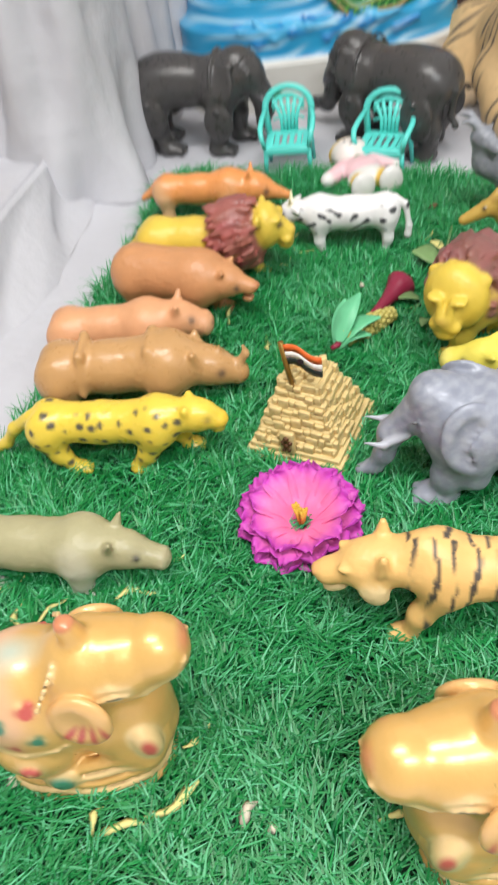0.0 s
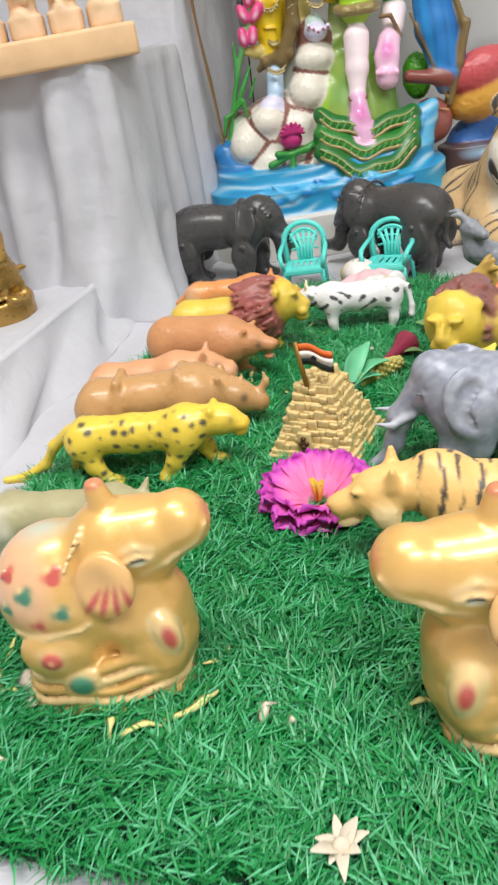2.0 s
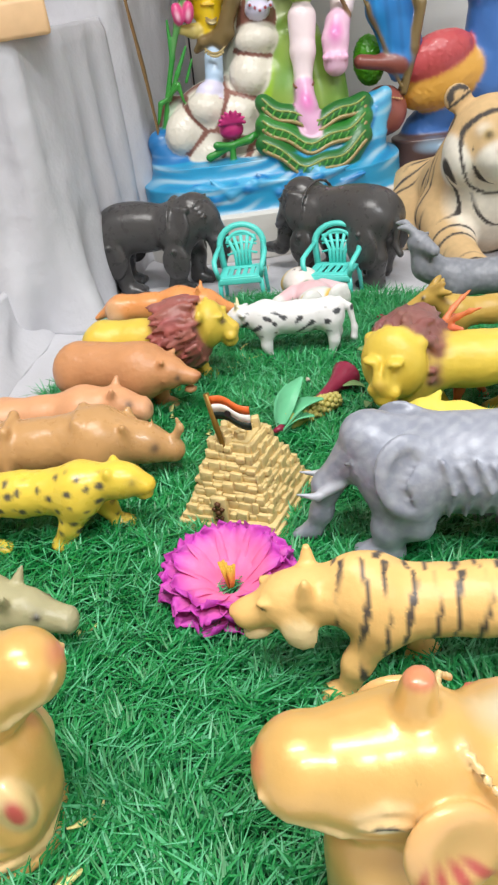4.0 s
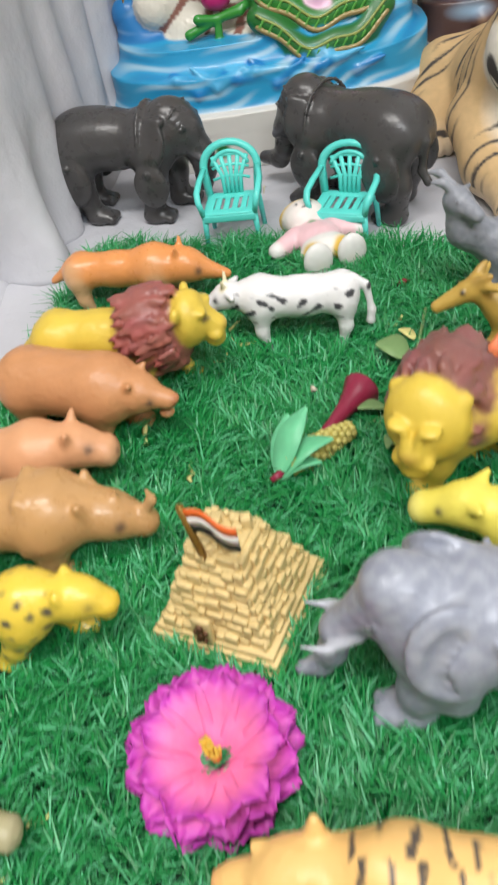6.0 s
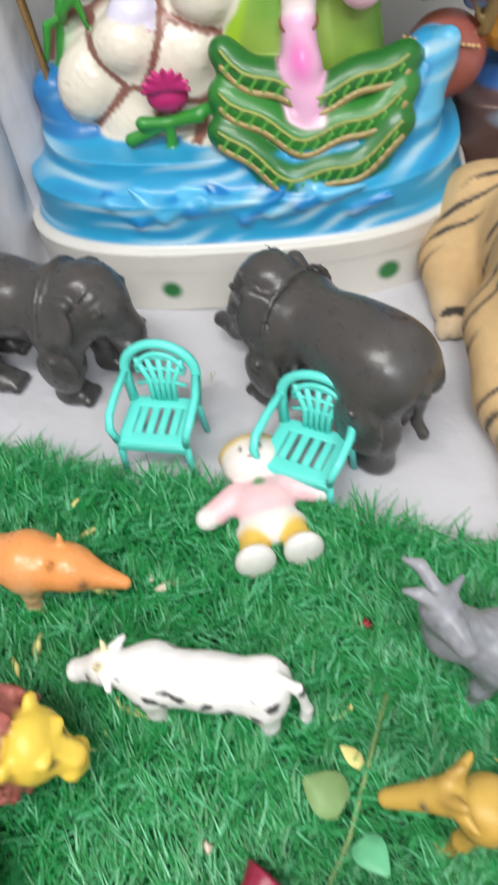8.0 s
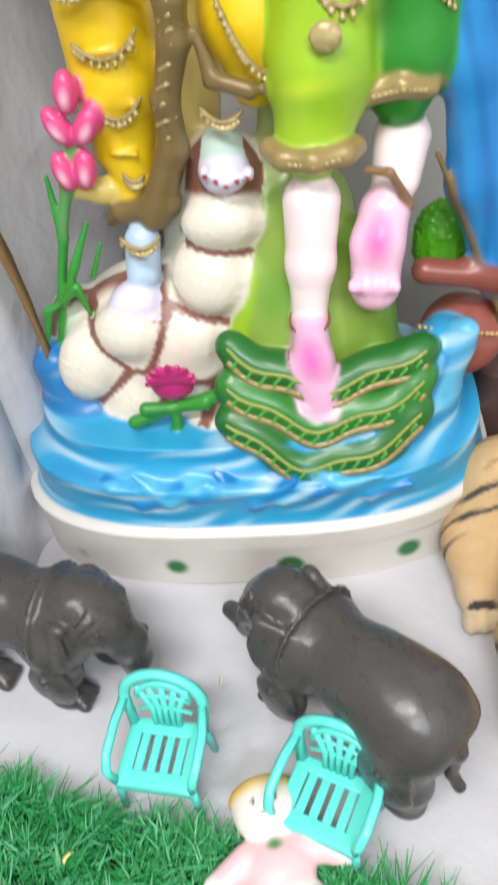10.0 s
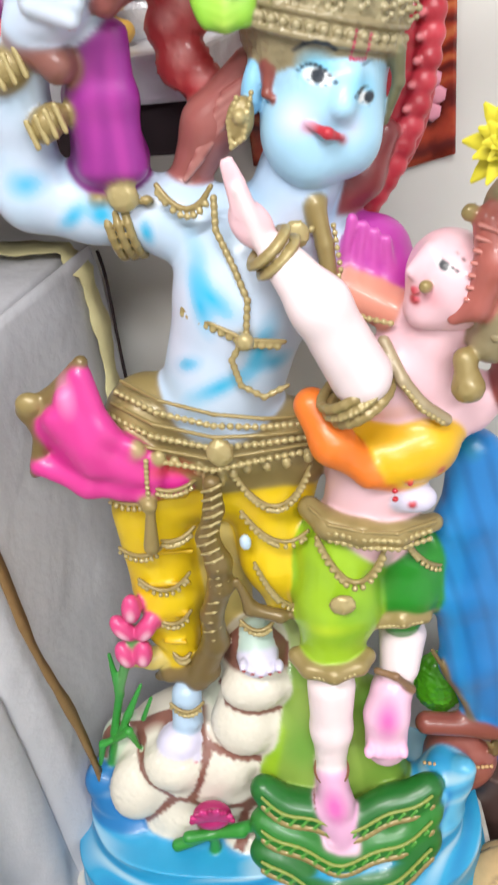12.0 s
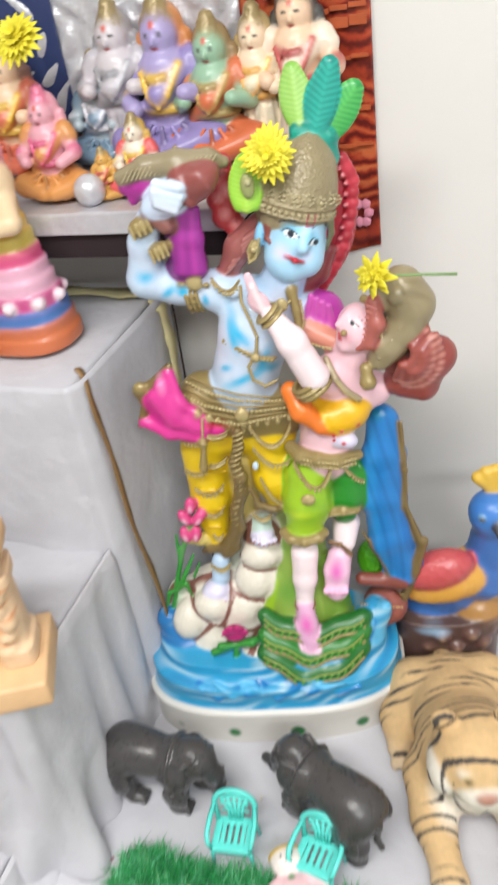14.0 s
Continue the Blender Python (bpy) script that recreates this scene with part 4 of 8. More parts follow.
# ---- large tiger ----
def big_tiger():
    tan, white, dark = hexc("d2ae78"), hexc("ebe4d6"), hexc("2c2018")
    c = Clay(0.0026)
    c.limb([(-0.080, 0.0, 0.045), (-0.03, 0, 0.050), (0.03, 0, 0.066)], [0.047, 0.051, 0.052], tan, 0.03)
    c.ball((0.045, 0, 0.07), (0.05, 0.055, 0.07), tan, 0.03)
    c.limb([(0.03, 0, 0.085), (0.062, 0.0, 0.125)], [0.05, 0.042], tan, 0.025)
    c.ball((0.078, 0, 0.135), (0.045, 0.046, 0.043), tan, 0.015)
    c.ball((0.112, 0, 0.121), (0.022, 0.027, 0.021), white, 0.012)
    c.ball((0.128, 0, 0.130), (0.008, 0.011, 0.006), hexc("a8705a"), 0.004)
    c.ball((0.108, 0, 0.104), (0.018, 0.02, 0.011), white, 0.008)
    c.ball((0.06, 0, 0.075), (0.042, 0.036, 0.05), white, 0.015)
    for s in (-1, 1):
        c.ball((0.062, s * 0.034, 0.176), (0.008, 0.015, 0.015), tan, 0.006)
        c.ball((0.085, s * 0.040, 0.118), (0.025, 0.016, 0.026), white, 0.012)
        c.ball((0.106, s * 0.017, 0.148), (0.011, 0.011, 0.009), white, 0.004)
        c.ball((0.114, s * 0.017, 0.146), 0.0055, hexc("d8b048"), 0.001)
        c.ball((0.118, s * 0.0172, 0.146), 0.0035, dark, 0.0005)
        c.limb([(0.045, s * 0.05, 0.05), (0.09, s * 0.05, 0.026), (0.15, s * 0.044, 0.018)], [0.03, 0.024, 0.018], tan, 0.015)
        c.ball((0.162, s * 0.043, 0.016), (0.026, 0.022, 0.016), tan, 0.008)
        for k in (-1, 0, 1):
            c.ball((0.181, s * 0.043 + k * 0.011, 0.011), (0.010, 0.0065, 0.009), tan, 0.003)
            c.ball((0.190, s * 0.043 + k * 0.011, 0.009), (0.003, 0.0025, 0.003), dark, 0.001)
        c.limb([(-0.085, s * 0.045, 0.045), (-0.05, s * 0.070, 0.03), (-0.015, s * 0.076, 0.016)], [0.04, 0.024, 0.016], tan, 0.015)
        for k in (-1, 0, 1):
            c.ball((0.004, s * 0.076 + k * 0.009, 0.010), (0.009, 0.0055, 0.009), tan, 0.003)
    c.limb([(-0.135, 0, 0.04), (-0.15, 0.05, 0.015), (-0.11, 0.10, 0.012)], [0.014, 0.012, 0.011], tan, 0.01)

    def coat(p, cc):
        ang = np.arctan2(p[:, 1], p[:, 2] - 0.045)
        body = np.sin(p[:, 0] * 470 + 1.6 * np.sin(ang * 2.2 + p[:, 0] * 25) + 0.8 * np.sin(p[:, 2] * 70))
        w = np.clip((body - 0.60) / 0.16, 0, 1) * (np.abs(ang) < 2.2) * np.clip(0.4 + 1.4 * np.sin(ang * 3 + p[:, 0] * 120), 0, 1)
        cream = np.clip(1.2 - np.linalg.norm((p - np.array([0.085, 0, 0.07])) / np.array([0.05, 0.05, 0.05]), axis=1), 0, 0.35)[:, None] * 2.4
        cc = cc * (1 - cream) + cream * np.array(white)
        low = np.clip((0.035 - p[:, 2]) / 0.03, 0, 1)[:, None] * 0.5
        cc = cc * (1 - low) + low * np.array(white)
        head = np.linalg.norm((p - np.array([0.09, 0, 0.135])) / np.array([0.055, 0.055, 0.05]), axis=1) < 1.15
        hs = np.sin(np.hypot(p[:, 1] * 1.0, (p[:, 2] - 0.125)) * 560 + 1.2 * np.sin(ang * 4) + p[:, 0] * 90)
        wh = np.clip((hs - 0.55) / 0.25, 0, 1) * (p[:, 0] < 0.112)
        w = np.where(head, wh, w) * (p[:, 2] > 0.018)
        return cc * (1 - w[:, None]) + w[:, None] * np.array(dark)
    return c, coat


toy(big_tiger(), "tiger_figure", place(0.316, 0.962, -88, -0.012, 0.97), "large lying tiger figure with striped tan and white fur", "tiger figure", PLUSH, "")


# ---- peacock ----
def peacock():
    blue, red, yel, brown = hexc("1466b8"), hexc("c23a40"), hexc("dca028"), hexc("4a2418")
    c = Clay(0.0024)
    c.drum((-0.008, 0.0, 0.05), (0.072, 0.04), 0.05, brown, 2.6, 0.02)
    for k in range(9):
        a = -2.9 + 2.7 * k / 8
        c.ball((0.058 * math.cos(a), 0.04 * math.sin(a), 0.058 + 0.022 * (k % 2)), (0.012, 0.01, 0.012), hexc("5c3020"), 0.004)
        c.ball((0.062 * math.cos(a), 0.046 * math.sin(a), 0.059 + 0.022 * (k % 2)), 0.0045, hexc("b08f70"), 0.002)
    c.ball((0.035, -0.005, 0.100), (0.032, 0.028, 0.025), hexc("a8762a"), 0.01)
    c.ball((-0.012, -0.014, 0.170), (0.062, 0.034, 0.034), yel, 0.012, (0, -18, 0), grain=0.001, pitch=0.012)
    c.ball((-0.024, -0.030, 0.200), (0.048, 0.024, 0.027), red, 0.008, (0, -16, 0), grain=0.0013, pitch=0.009)
    c.limb([(0.0, 0.0, 0.135), (-0.035, 0.01, 0.100), (-0.05, 0.015, 0.030)], [0.03, 0.026, 0.022], blue, 0.012, grain=0.001, pitch=0.01)
    c.limb([(0.042, 0, 0.160), (0.055, -0.004, 0.220), (0.05, -0.012, 0.265)], [0.036, 0.03, 0.027], blue, 0.015, grain=0.0006, pitch=0.006)
    c.ball((0.048, -0.014, 0.280), (0.031, 0.03, 0.029), hexc("1a74c8"), 0.012)
    c.limb([(0.048, -0.04, 0.280), (0.046, -0.062, 0.274)], [0.008, 0.002], hexc("2a2a30"), 0.004)
    for s in (-1, 1):
        c.ball((0.048 + s * 0.018, -0.036, 0.288), (0.005, 0.004, 0.004), hexc("7ab0dc"), 0.002)
        c.ball((0.048 + s * 0.0185, -0.0395, 0.288), 0.003, INK, 0.001)
    for k in range(5):
        a = (k - 2) * 0.42
        c.limb([(0.05, -0.006, 0.305), (0.05 + 0.028 * math.sin(a), -0.006, 0.310 + 0.028 * math.cos(a))], [0.007, 0.0085], hexc("e0b42a"), 0.004)
    c.coat((-0.03, -0.03, 0.090), (0.03, 0.03, 0.012), hexc("9fc8e8"), 0.9)
    return c, None


toy(peacock(), "peacock_figure", place(0.330, 1.135, 0, -0.012, 0.96), "painted peacock figure with blue neck on a carved brown base", "peacock figure", PLASTER, "")


# ---- statue of the couple ----
def statue():
    o = Vector((0.07, 1.09, -0.012))

    def w(p):
        return (p[0] - o.x, p[1] - o.y, p[2] - o.z)

    body, fine, trim = Clay(0.0016), Clay(0.0009), Clay(0.0010)
    body.fade = fine.fade = trim.fade = 0.0
    gold, dgold, pale_gold = hexc("9a8757", 0.15), hexc("7c6840", 0.15), hexc("b5a473", 0.2)
    sky, cyan, lilac = hexc("c3d9f0"), hexc("2fb4e2"), hexc("dcd8f0")
    pink, skin2, rose = hexc("f0c6d0"), hexc("f4e2e6"), hexc("d968b4")
    yellow, lime, green, magenta = hexc("e6c418"), hexc("9cc428"), hexc("1f8422"), hexc("d02a8c")
    white, red = hexc("ded8ca"), hexc("c0303c")
    hair, crown, blue = hexc("a85c54"), hexc("978a6a", 0.1), hexc("1c78c0")

    def chart(corner, along, down, x0, x1, y0, y1):
        """Points on a sloping patch of the relief, between three of its corners."""
        a, b, d = Vector(corner), Vector(along) - Vector(corner), Vector(down) - Vector(corner)
        return lambda x, y: tuple(a + b * ((x - x0) / (x1 - x0)) + d * ((y - y0) / (y1 - y0)))

    fine_at = chart((0.0000, 1.1020, 0.3250), (0.0340, 1.1020, 0.3210), (-0.0150, 1.1020, 0.2590), 60, 180, 80, 240)
    hem_at = chart((0.0850, 1.0620, 0.1670), (0.2140, 1.0660, 0.1500), (0.0760, 1.0360, 0.0890), 420, 840, 520, 740)
    hip_at = chart((0.0200, 1.1060, 0.4110), (0.0860, 1.1040, 0.4050), (-0.0170, 1.1080, 0.2600), 200, 340, 1060, 1280)
    foot_at = chart((0.0270, 1.0860, 0.2750), (0.1120, 1.0860, 0.2650), (0.0050, 1.0840, 0.1660), 270, 440, 1290, 1430)
    toe_at = lambda x, y, d: foot_at(x, y)
    pend_at = chart((0.0420, 1.1020, 0.4450), (0.1500, 1.0980, 0.4350), (0.0370, 1.1000, 0.4200), 140, 560, 220, 300)
    hand_at = chart((0.0430, 1.1060, 0.7000), (0.0820, 1.1030, 0.6960), (0.0340, 1.1060, 0.6700), 150, 360, 200, 360)
    finger_at = lambda q, e: hand_at(170 + 10 * q, 225 + 28 * q) if e == 0 else hand_at(320 - 8 * q, 245 + 32 * q)
    brace_at = chart((0.0160, 1.1220, 0.6580), (0.0560, 1.1200, 0.6530), (0.0060, 1.1220, 0.6240), 100, 300, 400, 560)
    shell_at = chart((0.0160, 1.1210, 0.7220), (0.1180, 1.1190, 0.7080), (0.0080, 1.1210, 0.6960), 0, 550, 80, 220)
    folds_at = chart((0.0590, 1.1290, 0.6700), (0.0940, 1.1300, 0.6650), (0.0400, 1.1300, 0.5970), 300, 480, 300, 640)
    gem_at = lambda x: hand2_at(x, 690)
    hand2_at = chart((0.0480, 1.1310, 0.5860), (0.0800, 1.1300, 0.5830), (0.0450, 1.1310, 0.5770), 350, 500, 680, 720)
    chest_at = chart((0.0780, 1.1040, 0.5670), (0.1670, 1.1020, 0.5570), (0.0570, 1.1060, 0.4710), 250, 470, 760, 950)
    face_at = chart((0.1470, 1.1060, 0.6600), (0.2130, 1.1060, 0.6510), (0.1350, 1.1040, 0.5870), 380, 560, 520, 700)
    tress_at = chart((0.1060, 1.1380, 0.6460), (0.1500, 1.1340, 0.6410), (0.0930, 1.1410, 0.5830), 290, 400, 540, 680)
    halo_at = chart((0.0980, 1.1650, 0.6990), (0.1330, 1.1650, 0.6940), (0.0830, 1.1600, 0.6270), 250, 340, 390, 570)
    wreath_at = chart((0.2030, 1.1720, 0.6870), (0.2420, 1.1720, 0.6810), (0.1870, 1.1660, 0.5490), 520, 620, 380, 700)
    mantle_at = chart((0.1770, 1.1260, 0.5710), (0.2170, 1.1240, 0.5670), (0.1690, 1.1260, 0.5130), 490, 590, 700, 820)
    palm_at = chart((0.1180, 1.0860, 0.6120), (0.1480, 1.0840, 0.6090), (0.1090, 1.0860, 0.5690), 320, 400, 670, 770)
    temple_at = chart((0.2330, 1.0740, 0.5740), (0.2510, 1.0700, 0.5740), (0.2290, 1.0700, 0.5230), 640, 690, 740, 860)
    bun_at = chart((0.2350, 1.0760, 0.5890), (0.2930, 1.0760, 0.5820), (0.2280, 1.0720, 0.5020), 640, 800, 700, 900)
    tail_at = chart((0.2610, 1.0720, 0.5360), (0.3200, 1.0680, 0.5310), (0.2580, 1.0740, 0.4560), 720, 880, 820, 980)
    low_sole = chart((0.1310, 1.0400, 0.1350), (0.1550, 1.0400, 0.1330), (0.1300, 1.0380, 0.1160), 580, 660, 640, 680)
    high_sole = chart((0.1640, 1.0600, 0.2120), (0.1960, 1.0600, 0.2090), (0.1630, 1.0580, 0.1960), 670, 780, 420, 460)
    sole_at = lambda q, i: high_sole(682 + 21 * q, 448) if i else low_sole(588 + 15 * q, 660 + 3 * q)

    def flute_at(t):
        x = 35 + 440 * t
        mid = 178 - 92 * t + 30 * (t - 0.5) ** 2
        return shell_at(x + 12, mid - 30), shell_at(x - 10, mid + 26)

    def fold_at(q):
        return folds_at(322 + 20 * q, 330), folds_at(318 + 27 * q, 460), folds_at(338 + 31 * q, 612)

    def belt_row(row):
        t = row / 5
        first = ((0.0380, 1.1260, 0.4780), (0.0630, 1.1060, 0.4730), (0.0950, 1.0960, 0.4660), (0.1230, 1.0960, 0.4600), (0.1500, 1.1060, 0.4530))
        last = ((0.0170, 1.1220, 0.4430), (0.0470, 1.1040, 0.4350), (0.0890, 1.0920, 0.4300), (0.1190, 1.0940, 0.4330), (0.1500, 1.1040, 0.4300))
        return [tuple(Vector(a).lerp(Vector(b), t)) for a, b in zip(first, last)]

    def lock_at(q):
        return tress_at(386 - 6.5 * q, 548 + 9 * q), tress_at(338 - 4 * q, 578 + 8.5 * q)

    def rim_at(t):
        s = 5 * min(t, 0.999)
        n = int(s)
        line = ((572, 388), (602, 430), (604, 500), (592, 575), (566, 640), (534, 690))
        (ax, ay), (bx, by) = line[n], line[n + 1]
        return wreath_at(ax + (bx - ax) * (s - n), ay + (by - ay) * (s - n))

    def crown_at(row):
        return ((0.1720, 1.1470, 0.6480), (0.1730, 1.1470, 0.6520), (0.1750, 1.1470, 0.6570), (0.1770, 1.1490, 0.6640))[row]

    def coil_at(q):
        return tuple(Vector((0.1830, 1.1500, 0.6780)).lerp(Vector((0.1930, 1.1500, 0.7030)), q / 3))

    def drape_at(q):
        return mantle_at(505 + 16 * q, 722 + 8 * q), mantle_at(492 + 24 * q, 806 - 4 * q)

    def digit_at(q):
        return palm_at(356 + 8 * q, 736 + 4 * q), palm_at(334 + 7 * q, 684 + (0, -3, 6, 16)[q])

    def brow_at(q):
        return temple_at(650 - 1.5 * q, 756 + 14 * q), temple_at(676 - 1 * q, 766 + 13 * q)

    def bunband_at(q):
        x, y = ((752, 775), (738, 808), (718, 836), (702, 858), (688, 880))[q]
        a, m, b = Vector(bun_at(x - 32, y - 18)), Vector(bun_at(x, y)), Vector(bun_at(x + 30, y + 18))
        return a + Vector((0, 0.010, 0)), m, b + Vector((0, 0.010, 0))

    def fan_at(x0, y0, row, q):
        a = radians(-38 + 12 * q)
        return tail_at(x0 + 28 * math.cos(a), y0 + 28 * math.sin(a)), tuple(Vector(tail_at(x0 + 78 * math.cos(a), y0 + 74 * math.sin(a))) + Vector((0, 0.010, 0)))


    def limb(pts, r, col, k=0.006, c=body, **kw):
        c.limb([w(p) for p in pts], r, col, k, **kw)

    def ball(p, r, col, k=0.005, turn=0, c=body, tilt=0, **kw):
        c.ball(w(p), r, col, k, (-tilt, turn, 0), **kw)

    def beads(pts, r, col=pale_gold, c=trim, step=2.1):
        c.beads([w(p) for p in pts], r, col, step)

    def coat(p, r, col, soft=0.5, turn=0, c=body):
        c.coat(w(p), r, col, soft, (0, turn, 0))

    def swag(a, b, drop, r=0.0017, lip=True, c=trim):
        """A beaded garland that hangs between two points."""
        a, b = Vector(a), Vector(b)
        pts = []
        for i in range(9):
            t = i / 8
            q = a.lerp(b, t)
            bow = 4 * t * (1 - t)
            pts.append((q.x, q.y - 0.0035 * bow, q.z - drop * bow))
        if lip:
            limb([(q[0], q[1] + 0.001, q[2] + r * 2.0) for q in pts], r * 0.8, gold, 0.001, c)
        beads(pts, r, pale_gold, c, 2.3)

    def ring(centre, axis, radius, r, col=gold, bead=0.0, n=20):
        ax = Vector(axis).normalized()
        u = ax.orthogonal().normalized()
        v = ax.cross(u)
        mid = Vector(w(centre))
        pts = [mid + (u * math.cos(2 * math.pi * q / n) + v * math.sin(2 * math.pi * q / n)) * radius for q in range(n + 1)]
        trim.limb(pts, r, col, 0.001)
        if bead:
            trim.beads([q + (q - mid).normalized() * r for q in pts], bead, pale_gold, 2.3)

    # plinth and flowing water
    body.drum(w((0.085, 1.092, 0.016)), (0.172, 0.094), 0.028, hexc("d9d6cf"), 2.8, 0.008)
    body.drum(w((0.088, 1.094, 0.058)), (0.160, 0.086), 0.020, hexc("2c9ccc"), 2.8, 0.014)
    body.drum(w((0.086, 1.098, 0.082)), (0.146, 0.072), 0.020, hexc("2c9ccc"), 2.8, 0.024)
    limb([(0.188, 1.080, 0.080), (0.226, 1.085, 0.135)], [0.028, 0.018], hexc("3aa2d6"), 0.02)
    limb([(0.206, 1.066, 0.07), (0.238, 1.075, 0.150)], [0.014, 0.008], hexc("5cb4dc"), 0.012)
    limb([(-0.03, 1.095, 0.09), (-0.048, 1.10, 0.125)], [0.035, 0.018], hexc("2478b8"), 0.011)
    for q in range(3, 13):
        x = -0.062 + 0.0195 * q
        y = 1.094 - 0.088 * (1 - min(0.98, abs((x - 0.088) / 0.162)) ** 2.8) ** (1 / 2.8)
        limb([(x - 0.024, y + 0.012, 0.074 + 0.007 * (q % 3)), (x, y + 0.003, 0.064 + 0.005 * (q % 4)), (x + 0.028, y + 0.004, 0.072 + 0.006 * (q % 3))], [0.0015, 0.0032, 0.0015], hexc("5ab6e2") if q % 2 else hexc("1f80c4"), 0.005)
    for q in range(6):
        limb([(0.165 + 0.010 * q, 1.034 + 0.005 * q, 0.082), (0.194 + 0.007 * q, 1.044 + 0.005 * q, 0.098 + 0.003 * q), (0.214 + 0.005 * q, 1.058 + 0.004 * q, 0.135)], [0.0016, 0.0032, 0.0016], hexc("6cc0e2") if q % 2 else hexc("2a88c8"), 0.005)
    for x, y in ((-0.041, 1.032), (0.031, 1.009), (0.114, 0.999), (0.199, 1.002)):
        coat((x, y, 0.010), (0.0115, 0.02, 0.0115), hexc("157030"), 0.35)

    # brown rock face set with white pebbled stones
    ball((0.034, 1.120, 0.120), (0.076, 0.052, 0.072), white, 0.01)
    limb([(0.086, 1.115, 0.16), (0.092, 1.118, 0.255)], [0.028, 0.022], white, 0.01)
    stone_list = (
        ((0.0880, 1.0880, 0.2270), 0.0165, 0.0110, 0), ((0.0760, 1.0840, 0.1930), 0.0165, 0.0165, 0), ((0.0570, 1.0780, 0.1500), 0.0165, 0.0135, -15),
        ((0.0180, 1.0720, 0.1610), 0.0165, 0.0125, 10), ((-0.0150, 1.0720, 0.1390), 0.0150, 0.0180, 25), ((0.0120, 1.0660, 0.1060), 0.0180, 0.0160, -20),
        ((-0.0320, 1.0660, 0.0800), 0.0185, 0.0150, -20), ((0.0110, 1.0560, 0.0680), 0.0140, 0.0085, -20), ((0.0740, 1.0460, 0.0920), 0.0195, 0.0115, -5),
        ((0.0440, 1.0660, 0.0980), 0.0150, 0.0150, 0))
    for p, a, b, turn in stone_list:
        ball((p[0], p[1] + 0.013, p[2]), (a * 1.55, 0.0185, b * 1.6), white, 0.007, turn, body, 30, grain=0.0008, pitch=0.0060)
    ball((0.0450, 1.0560, 0.1370), (0.0150, 0.010, 0.0120), hexc("b8246e"), 0.002)
    for q in range(9):
        a = math.pi * q / 8
        c0 = Vector((0.0470, 1.0500, 0.1470))
        limb([c0, c0 + Vector((0.016 * math.cos(a), -0.004, 0.014 * math.sin(a) - 0.002))], [0.004, 0.002], hexc("c8327e") if q % 2 else hexc("a81e62"), 0.001)
    for tip in ((0.0140, 1.0500, 0.1090), (0.0660, 1.0500, 0.1230), (0.0410, 1.0460, 0.0820), (0.0810, 1.0520, 0.1290), (0.0250, 1.0480, 0.1220)):
        limb([(0.0440, 1.0520, 0.1190), tip], [0.0035, 0.0050], hexc("2f8a34"), 0.002)
    ball((-0.0260, 1.1180, 0.1330), (0.026, 0.018, 0.046), hexc("c4d2bc"), 0.008)
    for line in (((-0.0430, 1.1020, 0.1350), (-0.0300, 1.1040, 0.1800), (-0.0170, 1.1060, 0.2210), (-0.0160, 1.1080, 0.2630)), ((-0.0280, 1.1000, 0.1750), (-0.0130, 1.1000, 0.2040), (0.0020, 1.1040, 0.2320)), ((-0.0290, 1.0980, 0.1780), (-0.0400, 1.0980, 0.1730), (-0.0470, 1.0960, 0.1500)), ((-0.0270, 1.0960, 0.1800), (-0.0140, 1.0940, 0.1920), (-0.0100, 1.0940, 0.1710)), ((-0.0040, 1.1040, 0.1930), (0.0070, 1.1040, 0.2170))):
        limb(line, [0.0022] + [0.0034] * (len(line) - 2) + [0.0016], hexc("35923c"), 0.001)
    for x, y, turn in ((92, 150, -25), (112, 105, 10), (150, 150, 35), (100, 215, -10), (145, 212, 12)):
        q = fine_at(x, y)
        ball(q, (0.0070, 0.0070, 0.0125), hexc("d84a86"), 0.0015, turn)
        coat((q[0], q[1] - 0.006, q[2] - 0.002), (0.0040, 0.006, 0.0085), hexc("f4bcd0"), 0.8, turn)

    # second figure's green drapery and ruffled hem
    limb([(0.1360, 1.1250, 0.2170), (0.1290, 1.1120, 0.1440), (0.1330, 1.1000, 0.0700)], [0.034, 0.046, 0.052], hexc("8aa848"), 0.012)
    limb([(0.1060, 1.0980, 0.1860), (0.0920, 1.0860, 0.1300)], [0.010, 0.014], lime, 0.012)
    limb([(0.1740, 1.1000, 0.2060), (0.1780, 1.0850, 0.1020)], [0.016, 0.022], hexc("7c9c40"), 0.012)
    for row, (ys, tint) in enumerate(((0, "1f6a28"), (55, "2a7a2c"), (112, "1f6a28"))):
        pts = []
        for i in range(29):
            t = i / 28
            x, dip = 428 + 400 * t, 96 * math.sin(math.pi * min(1.0, t * 0.92 + 0.06))
            z0 = hem_at(x, 520 + ys + dip * (0.75 + 0.25 * row / 2) + 9 * math.sin(t * 15 + row))
            pts.append((z0[0], z0[1] - 0.004 * math.sin(math.pi * t) - 0.004 * row, z0[2]))
        limb(pts, 0.0096, hexc(tint), 0.007)
        limb([(q[0], q[1] - 0.0122, q[2] - 0.0055) for q in pts], 0.0025, gold, 0.0012, trim)
        limb([(q[0], q[1] - 0.0118, q[2] + 0.0055) for q in pts], 0.0013, hexc("8f9c4c"), 0.0010, trim)
        for q in pts[1:-1:2]:
            limb([(q[0] - 0.002, q[1] - 0.0128, q[2] - 0.002), (q[0] + 0.002, q[1] - 0.0128, q[2] + 0.003)], 0.0013, hexc("5aa548"), 0.0008, trim)
